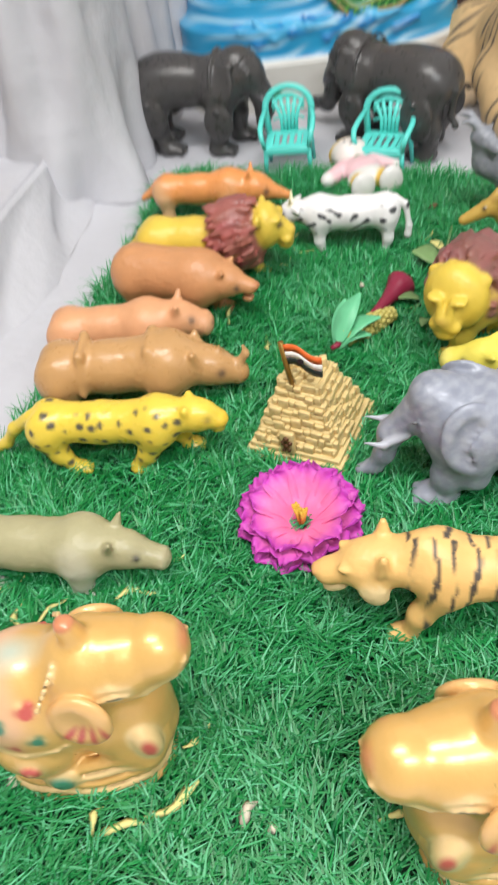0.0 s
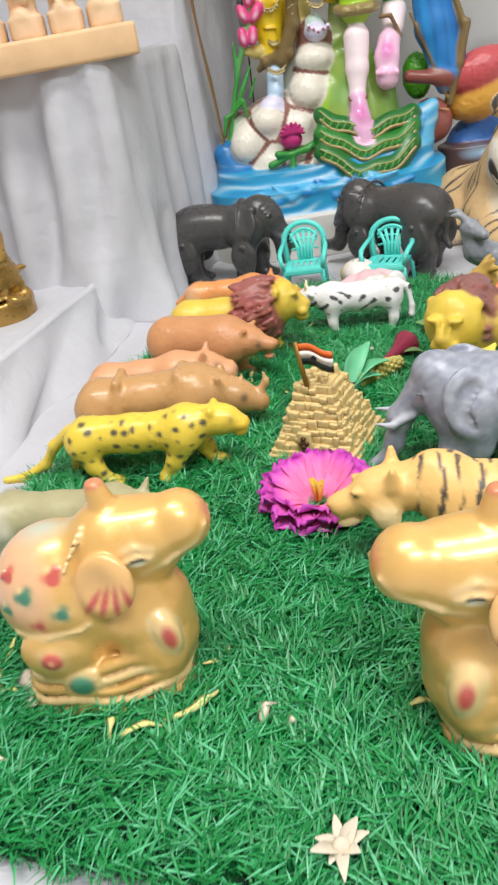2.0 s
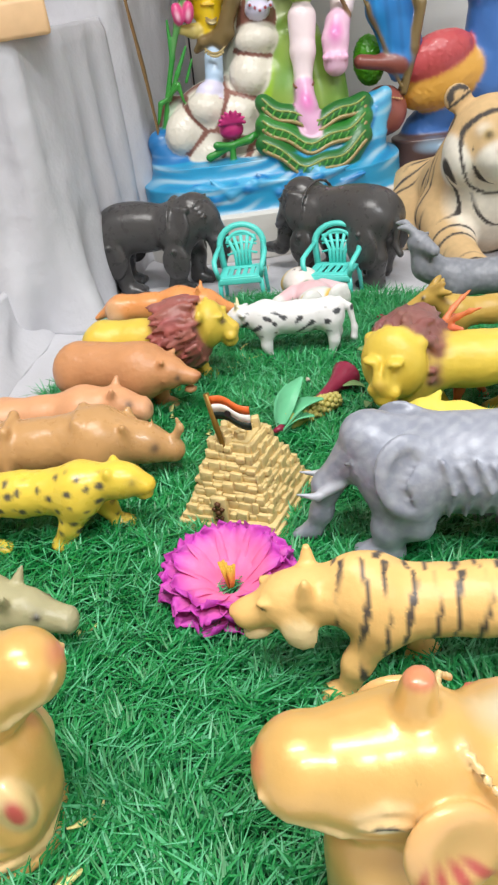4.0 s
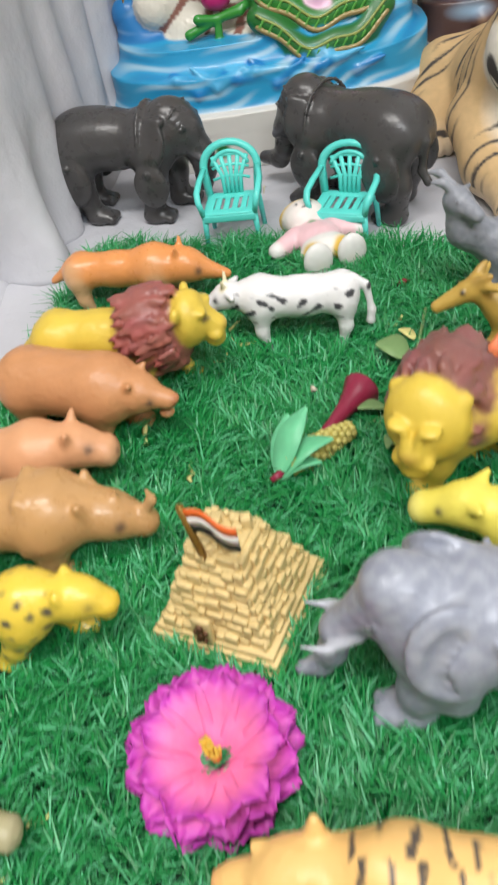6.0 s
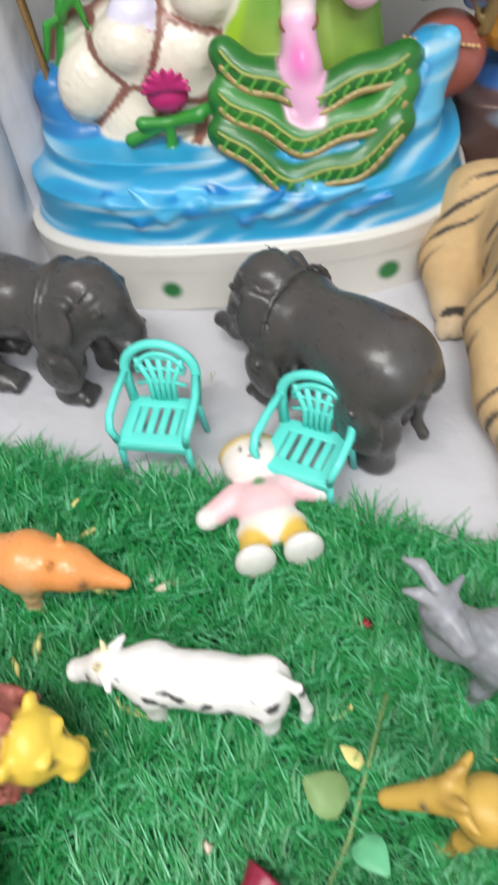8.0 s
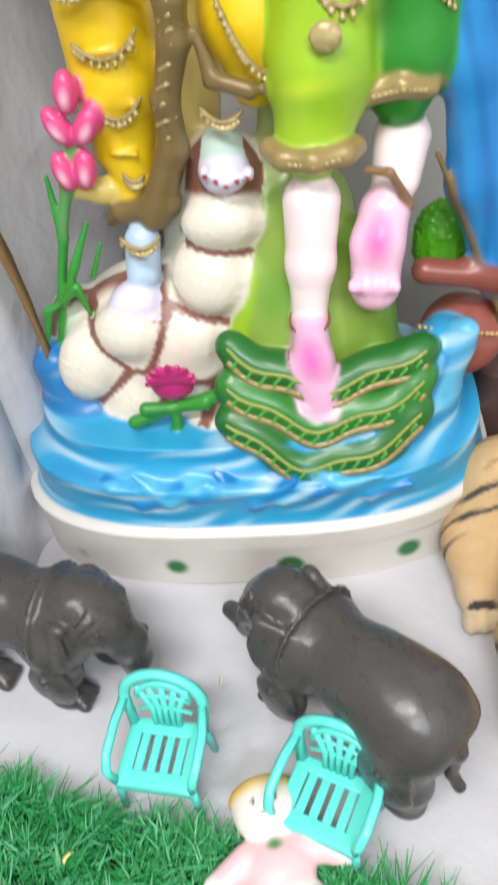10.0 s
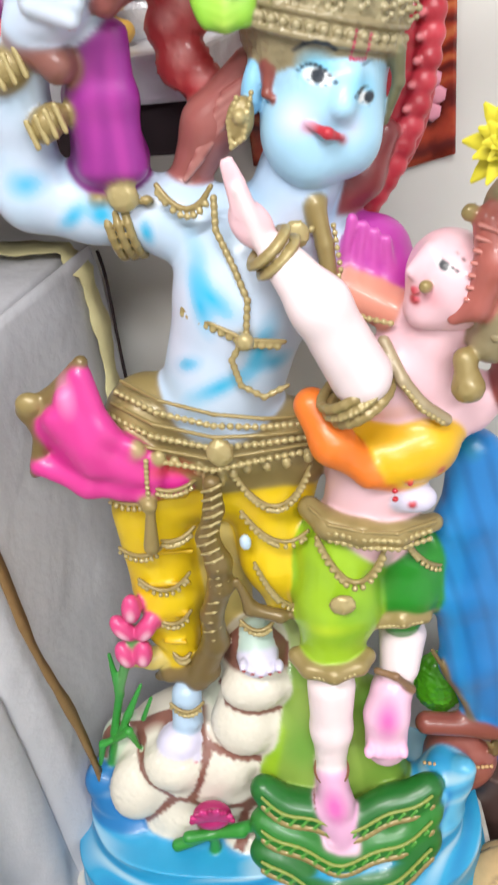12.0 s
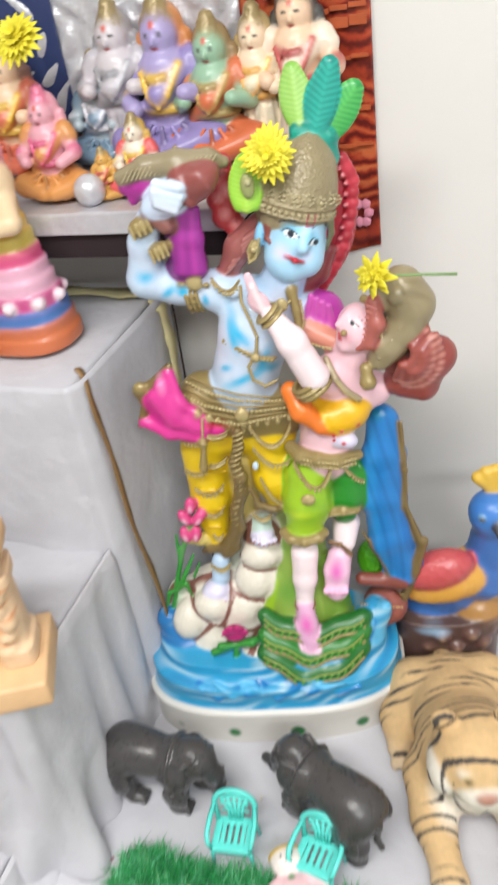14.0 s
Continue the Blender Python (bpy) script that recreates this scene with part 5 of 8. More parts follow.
    ball((0.2280, 1.1300, 0.1830), (0.020, 0.016, 0.030), hexc("5cb41e"), 0.005, grain=0.0018, pitch=0.008)
    ball((0.2400, 1.1050, 0.1250), (0.029, 0.026, 0.030), hexc("96544a"), 0.006)
    limb([(0.2120, 1.0900, 0.1870), (0.2610, 1.0900, 0.1780)], 0.0085, hexc("86483e"), 0.005)
    beads([(0.2090, 1.0820, 0.1500), (0.2350, 1.0780, 0.1460), (0.2630, 1.0840, 0.1380)], 0.0017, hexc("c8a070"))

    # first figure: trousers, feet
    limb([(0.0390, 1.1350, 0.3830), (0.0360, 1.1280, 0.3070), (0.0350, 1.1220, 0.2450)], [0.026, 0.0225, 0.0130], yellow, 0.010)
    limb([(0.0230, 1.1320, 0.3770), (0.0230, 1.1240, 0.2680)], [0.014, 0.010], yellow, 0.008)
    limb([(0.1150, 1.1320, 0.3760), (0.1160, 1.1200, 0.3340), (0.1170, 1.1140, 0.3020)], [0.027, 0.0225, 0.0125], yellow, 0.010)
    limb([(0.0440, 1.1380, 0.3920), (0.1240, 1.1360, 0.3910)], [0.027, 0.026], yellow, 0.010)
    for x in (20, 60, 100, 140, 180):
        limb([(0.0330, 1.1080, 0.4020), (0.0660, 1.1060, 0.4040)] if x == 20 else [hip_at(215 + x * 0.4, 1075 + x), hip_at(315 + x * 0.02, 1066 + x * 1.05)], [0.0012, 0.0018], hexc("cfa812"), 0.003)
    limb([(0.0760, 1.1460, 0.3480), (0.0700, 1.1430, 0.2450)], [0.024, 0.018], hexc("c9b46a"), 0.008)
    limb([(0.0700, 1.1400, 0.2440), (0.0580, 1.1280, 0.1240)], [0.022, 0.026], hexc("cfd2c0"), 0.010)
    limb([(0.1300, 1.1320, 0.2850), (0.1130, 1.1180, 0.1140)], [0.014, 0.020], hexc("a9bc78"), 0.010)
    limb([(-0.0170, 1.1060, 0.2210), (-0.0040, 1.1060, 0.2580), (0.0100, 1.1060, 0.2870)], [0.0028, 0.0040, 0.0050], hexc("5c9a58"), 0.003)
    limb([(-0.0030, 1.1120, 0.2510), (0.0130, 1.1160, 0.2470), (0.0250, 1.1200, 0.2460)], [0.0050, 0.0080, 0.0080], hexc("d8c470"), 0.004)
    limb([(0.0340, 1.1080, 0.2150), (0.0320, 1.1000, 0.1960)], [0.0115, 0.0115], hexc("b6cfe8"), 0.006)
    ball((0.0240, 1.0920, 0.1800), (0.0165, 0.015, 0.0120), lilac, 0.006)
    limb([(0.0940, 1.1120, 0.2700), (0.0940, 1.1050, 0.2650)], [0.0115, 0.012], hexc("b9d0c8"), 0.006)
    ball((0.0950, 1.0960, 0.2600), (0.0145, 0.014, 0.0105), lilac, 0.006)
    for q in range(5):
        for x0, x1, ya, yb, d in ((276, 328, 1418, 1432, 1.084), (388, 437, 1292, 1305, 1.088)):
            t = toe_at(x0 + (x1 - x0) * q / 4, ya + (yb - ya) * (0.5 - abs(q / 4 - 0.5)), d)
            ball(t, (0.0034, 0.0056, 0.0042), lilac, 0.0012)
            coat((t[0], t[1] - 0.005, t[2] - 0.001), 0.0022, red, 0.5)
    swag((0.0260, 1.0880, 0.2240), (0.0500, 1.0880, 0.2230), 0.006)
    swag((0.0870, 1.0980, 0.2940), (0.1100, 1.0980, 0.2910), 0.006)
    for a, b, d in (((0.0180, 1.1060, 0.4030), (0.0500, 1.1000, 0.4060), 0.004), ((0.0510, 1.0980, 0.4120), (0.0750, 1.1040, 0.4120), 0.002), ((0.0150, 1.1060, 0.3610), (0.0440, 1.1000, 0.3630), 0.004), ((0.0460, 1.1000, 0.3690), (0.0680, 1.1040, 0.3750), 0.002),
                    ((0.0220, 1.1060, 0.3320), (0.0580, 1.1040, 0.3360), 0.010), ((0.0240, 1.1060, 0.3000), (0.0530, 1.1040, 0.3010), 0.009), ((0.0320, 1.1080, 0.2560), (0.0440, 1.1080, 0.2540), 0.003),
                    ((0.1000, 1.0980, 0.4180), (0.1470, 1.1000, 0.4190), 0.026), ((0.1010, 1.0940, 0.3920), (0.1410, 1.0920, 0.3740), 0.013), ((0.1040, 1.0940, 0.3490), (0.1280, 1.0920, 0.3110), 0.008)):
        swag(a, b, d)
    limb([(0.0910, 1.0940, 0.3390), (0.0970, 1.0920, 0.3150), (0.1160, 1.0900, 0.3080), (0.1230, 1.0920, 0.3070)], [0.002, 0.0050, 0.0045, 0.002], dgold, 0.003)
    ball((0.1000, 1.0980, 0.3680), (0.0040, 0.004, 0.0060), sky, 0.002)
    beads([(0.0490, 1.0980, 0.4370), (0.0470, 1.0960, 0.4230), (0.0450, 1.0960, 0.4070)], 0.0019)
    ball((0.0450, 1.0950, 0.4050), (0.005, 0.004, 0.0045), gold, 0.001)
    limb([(0.0450, 1.0950, 0.4010), (0.0400, 1.0950, 0.3730)], [0.0030, 0.0052], gold, 0.001)
    line = ((0.0870, 1.0920, 0.4210), (0.0850, 1.0920, 0.4010), (0.0770, 1.0940, 0.3780), (0.0810, 1.0940, 0.3560), (0.0790, 1.0960, 0.3350), (0.0680, 1.1000, 0.3040), (0.0660, 1.1040, 0.2740), (0.0460, 1.1080, 0.2320))
    limb(line, [0.0058, 0.0062, 0.0070, 0.0085, 0.0085, 0.0078, 0.0095, 0.0100], dgold, 0.004)
    for i in range(22):
        t = i / 21 * (len(line) - 1)
        n = min(int(t), len(line) - 2)
        q = Vector(line[n]).lerp(Vector(line[n + 1]), t - n)
        limb([q + Vector((-0.006, -0.0055, -0.002)), q + Vector((0.0, -0.0085, 0.001)), q + Vector((0.006, -0.0055, 0.002))], 0.0011, pale_gold, 0.001, trim)
    limb([(0.0540, 1.1080, 0.2400), (0.0240, 1.1140, 0.2330), (0.0140, 1.1180, 0.2250)], [0.010, 0.007, 0.004], dgold, 0.004)

    # belt: a moulded band with rows of beads
    limb([(0.0470, 1.1400, 0.4430), (0.0890, 1.1340, 0.4250), (0.1330, 1.1380, 0.4160)], [0.029, 0.0320, 0.0295], gold, 0.008)
    for row in range(6):
        left, mid1, mid2, mid3, right = belt_row(row)
        if row % 2:
            beads((left, mid1, mid2, mid3, right), 0.0022)
        else:
            limb((left, mid1, mid2, mid3, right), 0.0013, gold, 0.001, trim)
    ball((0.0950, 1.0920, 0.4420), (0.008, 0.005, 0.0095), pale_gold, 0.002, grain=0.0012, pitch=0.004)
    for x, y in ((295, 268), (318, 285), (350, 292), (378, 275), (410, 262), (455, 258), (500, 250), (548, 238), (240, 250), (205, 240), (150, 225)):
        ball(pend_at(x, y), (0.0031, 0.003, 0.0042), pale_gold, 0.001)
    swag((0.0170, 1.1180, 0.4450), (0.0480, 1.1000, 0.4410), 0.006)
    beads(((0.0200, 1.1220, 0.4550), (0.0160, 1.1200, 0.4450), (0.0210, 1.1120, 0.4370)), 0.0017)

    # torso, raised arm
    limb([(0.0930, 1.1420, 0.4510), (0.1190, 1.1400, 0.5210), (0.1260, 1.1440, 0.5360)], [0.037, 0.039, 0.038], sky, 0.011)
    limb([(0.0860, 1.1520, 0.5630), (0.1640, 1.1500, 0.5380)], [0.0225, 0.026], sky, 0.012)
    limb([(0.0860, 1.1520, 0.5650), (0.0420, 1.1500, 0.5770), (0.0100, 1.1480, 0.5870)], [0.0205, 0.0195, 0.0205], sky, 0.010)
    limb([(0.0100, 1.1460, 0.5920), (0.0170, 1.1380, 0.6310), (0.0290, 1.1300, 0.6570)], [0.0195, 0.0150, 0.0125], sky, 0.008)
    ball((0.0520, 1.1220, 0.6780), (0.0285, 0.018, 0.0165), sky, 0.008, -28)
    for q in range(4):
        limb([(0.0480, 1.1080, 0.6960), (0.0700, 1.1030, 0.6910)] if q == 0 else [finger_at(q, 0), finger_at(q, 1)], [0.0055, 0.0048], hexc("cfe0f2"), 0.002)
    for p in ((0.0550, 1.1040, 0.6740), (0.0620, 1.1040, 0.6670), (0.0750, 1.1020, 0.6780)):
        coat(p, 0.0024, hexc("c03058"), 0.4)
    for cx, cy, rr, tilt in ((135, 420, 0.0135, -20), (238, 530, 0.0115, -35)):
        q = brace_at(cx, cy)
        ball(q, (rr, 0.010, rr * 0.72), gold, 0.003, tilt)
        for i in range(4):
            a = Vector((rr * (0.45 * i - 0.7), -0.008, 0.002 * i - 0.003))
            limb([Vector(q) + a + Vector((0, 0, 0.006)), Vector(q) + a + Vector((0.003, -0.001, -0.006))], 0.0016, pale_gold, 0.001, trim)
    limb([(0.0330, 1.1180, 0.6670), (0.0470, 1.1200, 0.6520)], [0.006, 0.009], hexc("8c5a52"), 0.005)
    limb([(0.0100, 1.1350, 0.6990), (0.0360, 1.1320, 0.7060), (0.0680, 1.1280, 0.7070), (0.0970, 1.1300, 0.7060), (0.1110, 1.1340, 0.7020)], [0.0075, 0.0110, 0.0130, 0.0110, 0.0060], hexc("94886c"), 0.005)
    for q in range(20):
        a, b = flute_at(q / 19)
        limb([a, b], 0.0012, hexc("a89c7c"), 0.001, trim)
    limb([(0.0730, 1.1180, 0.6940), (0.0910, 1.1160, 0.6940), (0.0980, 1.1180, 0.6980)], [0.014, 0.015, 0.009], hexc("8e4c48"), 0.006)
    limb([(0.0820, 1.1160, 0.6820), (0.0770, 1.1140, 0.6750)], [0.012, 0.007], hexc("8e4c48"), 0.006)
    limb([(0.0120, 1.1380, 0.6880), (0.0320, 1.1360, 0.6890), (0.0540, 1.1340, 0.6950)], [0.008, 0.013, 0.008], hexc("a82e90"), 0.005)
    limb([(0.0170, 1.1340, 0.6760), (0.0230, 1.1360, 0.6870)], [0.005, 0.010], hexc("a82e90"), 0.005)
    limb([(0.0640, 1.1380, 0.6580), (0.0570, 1.1420, 0.6330), (0.0570, 1.1460, 0.6020)], [0.012, 0.015, 0.021], hexc("8c2488"), 0.008)
    for q in range(5):
        a, b, e = fold_at(q)
        limb([a, b, e], [0.0030, 0.0040, 0.0048], hexc("b23aa0") if q % 2 else hexc("972c90"), 0.009)
    for d in (-0.0055, 0.0, 0.0055):
        q = Vector((0.0560, 1.1510, 0.5670)) + Vector((d, 0, 0))
        ring(q, (1, 0.05, 0.12), 0.0212, 0.0023, gold, 0.0)
    ball((0.0630, 1.1280, 0.5850), (0.0085, 0.004, 0.0085), pale_gold, 0.001, grain=0.001, pitch=0.004)
    for x in (358, 478):
        ball(gem_at(x), (0.0038, 0.003, 0.0030), gold, 0.001)
    coat((0.0340, 1.1320, 0.5780), (0.016, 0.03, 0.0070), cyan, 0.9, -35)
    coat((0.0490, 1.1300, 0.5770), (0.010, 0.03, 0.0090), cyan, 0.8, 20)
    coat((0.0710, 1.1300, 0.5640), (0.006, 0.03, 0.0110), cyan, 0.9)
    coat((0.0140, 1.1300, 0.5980), (0.014, 0.03, 0.010), cyan, 1.0)
    for x, y, a, b, turn in ((330, 820, 0.018, 0.006, 45), (300, 905, 0.009, 0.004, -25), (350, 925, 0.022, 0.005, -25), (400, 880, 0.006, 0.018, 25), (315, 830, 0.006, 0.014, -10), (425, 900, 0.012, 0.006, 20), (300, 780, 0.006, 0.016, -10)):
        coat(chest_at(x, y), (a * 1.5, 0.03, b * 1.7), cyan, 0.95, turn)
    # chest ornaments
    swag((0.0820, 1.1240, 0.5860), (0.1110, 1.1160, 0.5840), 0.011, 0.0019)
    line = ((0.1120, 1.1120, 0.5830), (0.1110, 1.1080, 0.5680), (0.1180, 1.1020, 0.5490), (0.1230, 1.0980, 0.5320), (0.1200, 1.0960, 0.5140), (0.1100, 1.0960, 0.4990), (0.1130, 1.0960, 0.4830), (0.1250, 1.0960, 0.4740), (0.1390, 1.0980, 0.4790))
    beads(line, 0.0021)
    limb(line, 0.0013, gold, 0.001, trim)
    line = ((0.0850, 1.1160, 0.5210), (0.1020, 1.1020, 0.5160), (0.1190, 1.0950, 0.5080), (0.1400, 1.0980, 0.5030))
    beads(line, 0.0022)
    limb([(q[0], q[1], q[2] + 0.003) for q in line], 0.0014, gold, 0.001, trim)
    ball((0.1190, 1.0940, 0.5100), (0.0052, 0.004, 0.0052), pale_gold, 0.001)
    beads(((0.1370, 1.1120, 0.5650), (0.1500, 1.1060, 0.5550), (0.1630, 1.1120, 0.5640)), 0.0019)
    limb([(0.1630, 1.1160, 0.5720), (0.1660, 1.1120, 0.5520), (0.1670, 1.1100, 0.5330), (0.1610, 1.1080, 0.5210)], [0.0045, 0.0048, 0.0045, 0.0035], gold, 0.002)
    beads(((0.1710, 1.1080, 0.5630), (0.1730, 1.1060, 0.5400), (0.1650, 1.1040, 0.5200), (0.1550, 1.1020, 0.5180), (0.1550, 1.1020, 0.5400), (0.1540, 1.1040, 0.5530)), 0.0017)
    ball((0.1520, 1.1040, 0.5620), (0.0065, 0.004, 0.0075), pale_gold, 0.001, grain=0.0010, pitch=0.004)

    # neck and head of the first figure
    limb([(0.1450, 1.1400, 0.5580), (0.1570, 1.1380, 0.5840)], [0.0235, 0.0225], hexc("a8cdec"), 0.010)
    face = hexc("a9d6f2")
    ball((0.1710, 1.1380, 0.6160), (0.0310, 0.0345, 0.0375), face, 0.008, 20, fine)
    ball((0.1620, 1.1220, 0.5950), (0.0165, 0.0180, 0.0150), face, 0.012, 20, fine)
    ball((0.1550, 1.1220, 0.6070), (0.0140, 0.0160, 0.0150), face, 0.010, 20, fine)
    ball((0.1840, 1.1220, 0.5990), (0.0130, 0.0150, 0.0150), face, 0.010, 20, fine)
    limb([(0.1850, 1.1100, 0.6310), (0.1810, 1.1060, 0.6240), (0.1790, 1.1030, 0.6190)], [0.0024, 0.0030, 0.0040], face, 0.008, fine)
    limb([(0.1620, 1.1040, 0.6140), (0.1710, 1.0980, 0.6100), (0.1780, 1.1030, 0.6060)], [0.0013, 0.0028, 0.0013], hexc("bc2c3c"), 0.0012, fine)
    for ex, ey, s in ((448, 577, -1), (517, 600, 1)):
        e = Vector(face_at(ex, ey))
        n = 1.0 if s < 0 else 0.78
        coat(e + Vector((0, 0, 0.004)), (0.0130, 0.016, 0.0095), hexc("66c4ec"), 1.0, 20, fine)
        coat(e, (0.0088 * n, 0.010, 0.0044), hexc("eef4fa"), 0.25, 20, fine)
        coat(e + Vector((0.0006, 0, 0.0002)), (0.0037, 0.016, 0.0037), hexc("1c2836"), 0.25, 0, fine)
        coat(e + Vector((0.0012, 0, 0.0014)), 0.0013, hexc("f4f8fc"), 0.4, 0, fine)
        for i in range(9):
            t = i / 8 * 2 - 1
            coat(e + Vector((0.0088 * n * t * 0.93, 0, -0.0032 * n * t + 0.0047 * (1 - t * t))), (0.0018, 0.010, 0.0013), hexc("182430"), 0.5, 20, fine)
            if i % 2 == 0:
                coat(e + Vector((0.0080 * n * t * 0.93, 0, -0.0030 * n * t - 0.0034 * (1 - t * t))), (0.0018, 0.010, 0.0009), hexc("5a8cae"), 0.8, 20, fine)
    for xs in (((418, 552), (430, 545), (444, 542), (458, 544), (469, 550)), ((507, 566), (518, 562), (530, 565), (541, 575))):
        for (ax, ay), (bx, by) in zip(xs, xs[1:]):
            for i in range(5):
                coat(face_at(ax + (bx - ax) * i / 4, ay + (by - ay) * i / 4), (0.0019, 0.013, 0.0014), hexc("1c2c3c"), 0.7, 20, fine)
    for mx0, my0, mx1, my1 in ((493, 532, 489, 558), (512, 536, 508, 560), (489, 560, 508, 561)):
        for i in range(6):
            coat(face_at(mx0 + (mx1 - mx0) * i / 5, my0 + (my1 - my0) * i / 5), (0.0010, 0.016, 0.0013), hexc("b8305c"), 0.5, 0, fine)
    coat(face_at(425, 620), (0.013, 0.016, 0.012), hexc("d6d2ee"), 1.0, 0, fine)
    coat(face_at(500, 630), (0.008, 0.016, 0.009), hexc("c6d4f0"), 1.0, 0, fine)
    limb([(0.1530, 1.1240, 0.6470), (0.1470, 1.1220, 0.6380), (0.1440, 1.1200, 0.6270), (0.1470, 1.1160, 0.6250)], [0.0026, 0.0024, 0.0022, 0.0014], hexc("8c4a42"), 0.0015, fine)
    limb([(0.2080, 1.1260, 0.6360), (0.2080, 1.1280, 0.6230), (0.2010, 1.1320, 0.6050)], [0.0035, 0.0030, 0.002], hexc("6e6c50"), 0.0015, fine)
    ball((0.1370, 1.1280, 0.6280), (0.0055, 0.007, 0.0120), hexc("8cc8ee"), 0.003, 12, fine)
    ball((0.1300, 1.1200, 0.6170), (0.0070, 0.005, 0.0110), gold, 0.002, 15, fine)
    ball((0.1300, 1.1150, 0.6190), (0.0034, 0.003, 0.0036), pale_gold, 0.001, 0, fine)
    beads(((0.1370, 1.1160, 0.6290), (0.1310, 1.1160, 0.6090), (0.1240, 1.1170, 0.6050), (0.1240, 1.1180, 0.6170), (0.1310, 1.1170, 0.6300)), 0.0015, pale_gold, fine)
    # hair, red halo
    limb([(0.1370, 1.1480, 0.6340), (0.1120, 1.1520, 0.6100), (0.0970, 1.1540, 0.5860)], [0.012, 0.015, 0.011], hexc("9c5a56"), 0.006)
    for q in range(12):
        a, b = lock_at(q)
        limb([a, b], [0.0021, 0.0016], hexc("c08680") if q % 2 else hexc("94504c"), 0.001, trim)
    for x, y, rr in ((272, 400, 0.0095), (262, 445, 0.0120), (270, 490, 0.0130), (290, 530, 0.0145), (318, 555, 0.0120), (290, 470, 0.0150), (275, 425, 0.010)):
        q = halo_at(x, y)
        ball(q, (rr, 0.008, rr), hexc("b83c40"), 0.003, grain=0.0010, pitch=0.007)
        coat((q[0], q[1] - 0.006, q[2] + 0.004), rr * 0.6, hexc("d88a88"), 1.0)
    ball((0.1990, 1.1760, 0.6090), (0.034, 0.008, 0.058), hexc("b82c3c"), 0.004, 14)
    for q in range(15):
        t = q / 14
        p0 = rim_at(t)
        ball(p0, (0.0078, 0.007, 0.0078), hexc("c83c4c") if q % 2 else hexc("b02a3a"), 0.002)
        ball((p0[0] - 0.007, p0[1] - 0.006, p0[2]), 0.0024, hexc("dc7c84"), 0.001)
    limb([(0.1710, 1.1500, 0.5640), (0.1900, 1.1550, 0.5730), (0.2030, 1.1580, 0.5940)], [0.014, 0.012, 0.008], hexc("8a3c40"), 0.006)
    # crown and feathers
    limb([(0.1730, 1.1480, 0.6540), (0.1780, 1.1490, 0.6650), (0.1840, 1.1500, 0.6780), (0.1900, 1.1500, 0.6900), (0.1930, 1.1500, 0.7030)], [0.0395, 0.0390, 0.0320, 0.0225, 0.0130], crown, 0.010, fine, grain=0.0006, pitch=0.006)
    for row, (r0, rr) in enumerate(((0.0020, 0.0405), (0.0024, 0.0405), (0.0016, 0.0400))):
        pts = []
        for i in range(21):
            a = math.pi * (1.02 + 0.96 * i / 20)
            c0 = Vector(crown_at(row))
            pts.append((c0.x + rr * math.cos(a), c0.y + rr * math.sin(a), c0.z - 0.30 * rr * math.cos(a)))
        if row == 1:
            beads(pts, r0, hexc("a69a78", 0.1), fine)
        else:
            limb(pts, r0, crown, 0.001, fine)
    for i in range(9):
        a = math.pi * (1.12 + 0.78 * i / 8)
        c0 = Vector(crown_at(3))
        q = c0 + Vector((0.0400 * math.cos(a), 0.0400 * math.sin(a), -0.012 * math.cos(a) + 0.003 * (i % 2)))
        for j in range(9):
            b = 2 * math.pi * j / 8
            p1 = q + Vector((0.0042 * math.cos(b), -0.002, 0.0050 * math.sin(b)))
            ball(p1, 0.0015, hexc("a69a78", 0.1), 0.001, 0, fine)
        ball(q + Vector((0, -0.002, 0)), 0.0022, hexc("a69a78", 0.1), 0.001, 0, fine)
    for q in range(4):
        c0 = Vector(coil_at(q))
        rr = 0.0300 - 0.0062 * q
        limb([(c0.x + rr * math.cos(a), c0.y + rr * math.sin(a), c0.z - 0.2 * rr * math.cos(a)) for a in [math.pi * (1 + i / 12) for i in range(13)]], 0.0036, crown, 0.003, fine)
    for base, tip, wide, col, rib in (
            ((0.1290, 1.1180, 0.6590), (0.1320, 1.1300, 0.7050), 0.0165, "8cc63c", "b4dc58"), ((0.1860, 1.1520, 0.7240), (0.1830, 1.1640, 0.7720), 0.0150, "86bc52", "b0d87c"),
            ((0.1990, 1.1500, 0.7160), (0.2200, 1.1580, 0.7740), 0.0155, "128c80", "34b4a4"), ((0.2070, 1.1560, 0.7090), (0.2420, 1.1600, 0.7500), 0.0175, "2f9a4c", "62c264"),
            ((0.1800, 1.1500, 0.7180), (0.2150, 1.1520, 0.7090), 0.0100, "0e8878", "2aa894")):
        a, b = Vector(base), Vector(tip)
        along = (b - a)
        side = Vector((along.z, 0, -along.x)).normalized()
        leaf = hexc(col)
        for i in range(20):
            t = (i + 0.5) / 20
            ww = wide * math.sin(math.pi * min(0.93, 0.16 + 0.80 * t)) ** 0.8
            q = a + along * t
            limb([q - side * ww * 0.75, q, q + side * ww * 0.75], [0.0034, 0.0044, 0.0034], leaf, 0.004, fine)
        limb([a, b], [0.0032, 0.0010], hexc(rib), 0.001, fine)
        for i in range(11):
            t = i / 11
            ww = wide * math.sin(math.pi * min(0.95, 0.16 + 0.80 * t)) ** 0.8
            q = a + along * t + Vector((0, -0.0042, 0))
            for s in (-1, 1):
                limb([q, q + along * 0.10 + side * (s * ww * 0.98) + Vector((0, 0.0022, 0))], [0.0011, 0.0007], hexc(rib), 0.0006, fine)
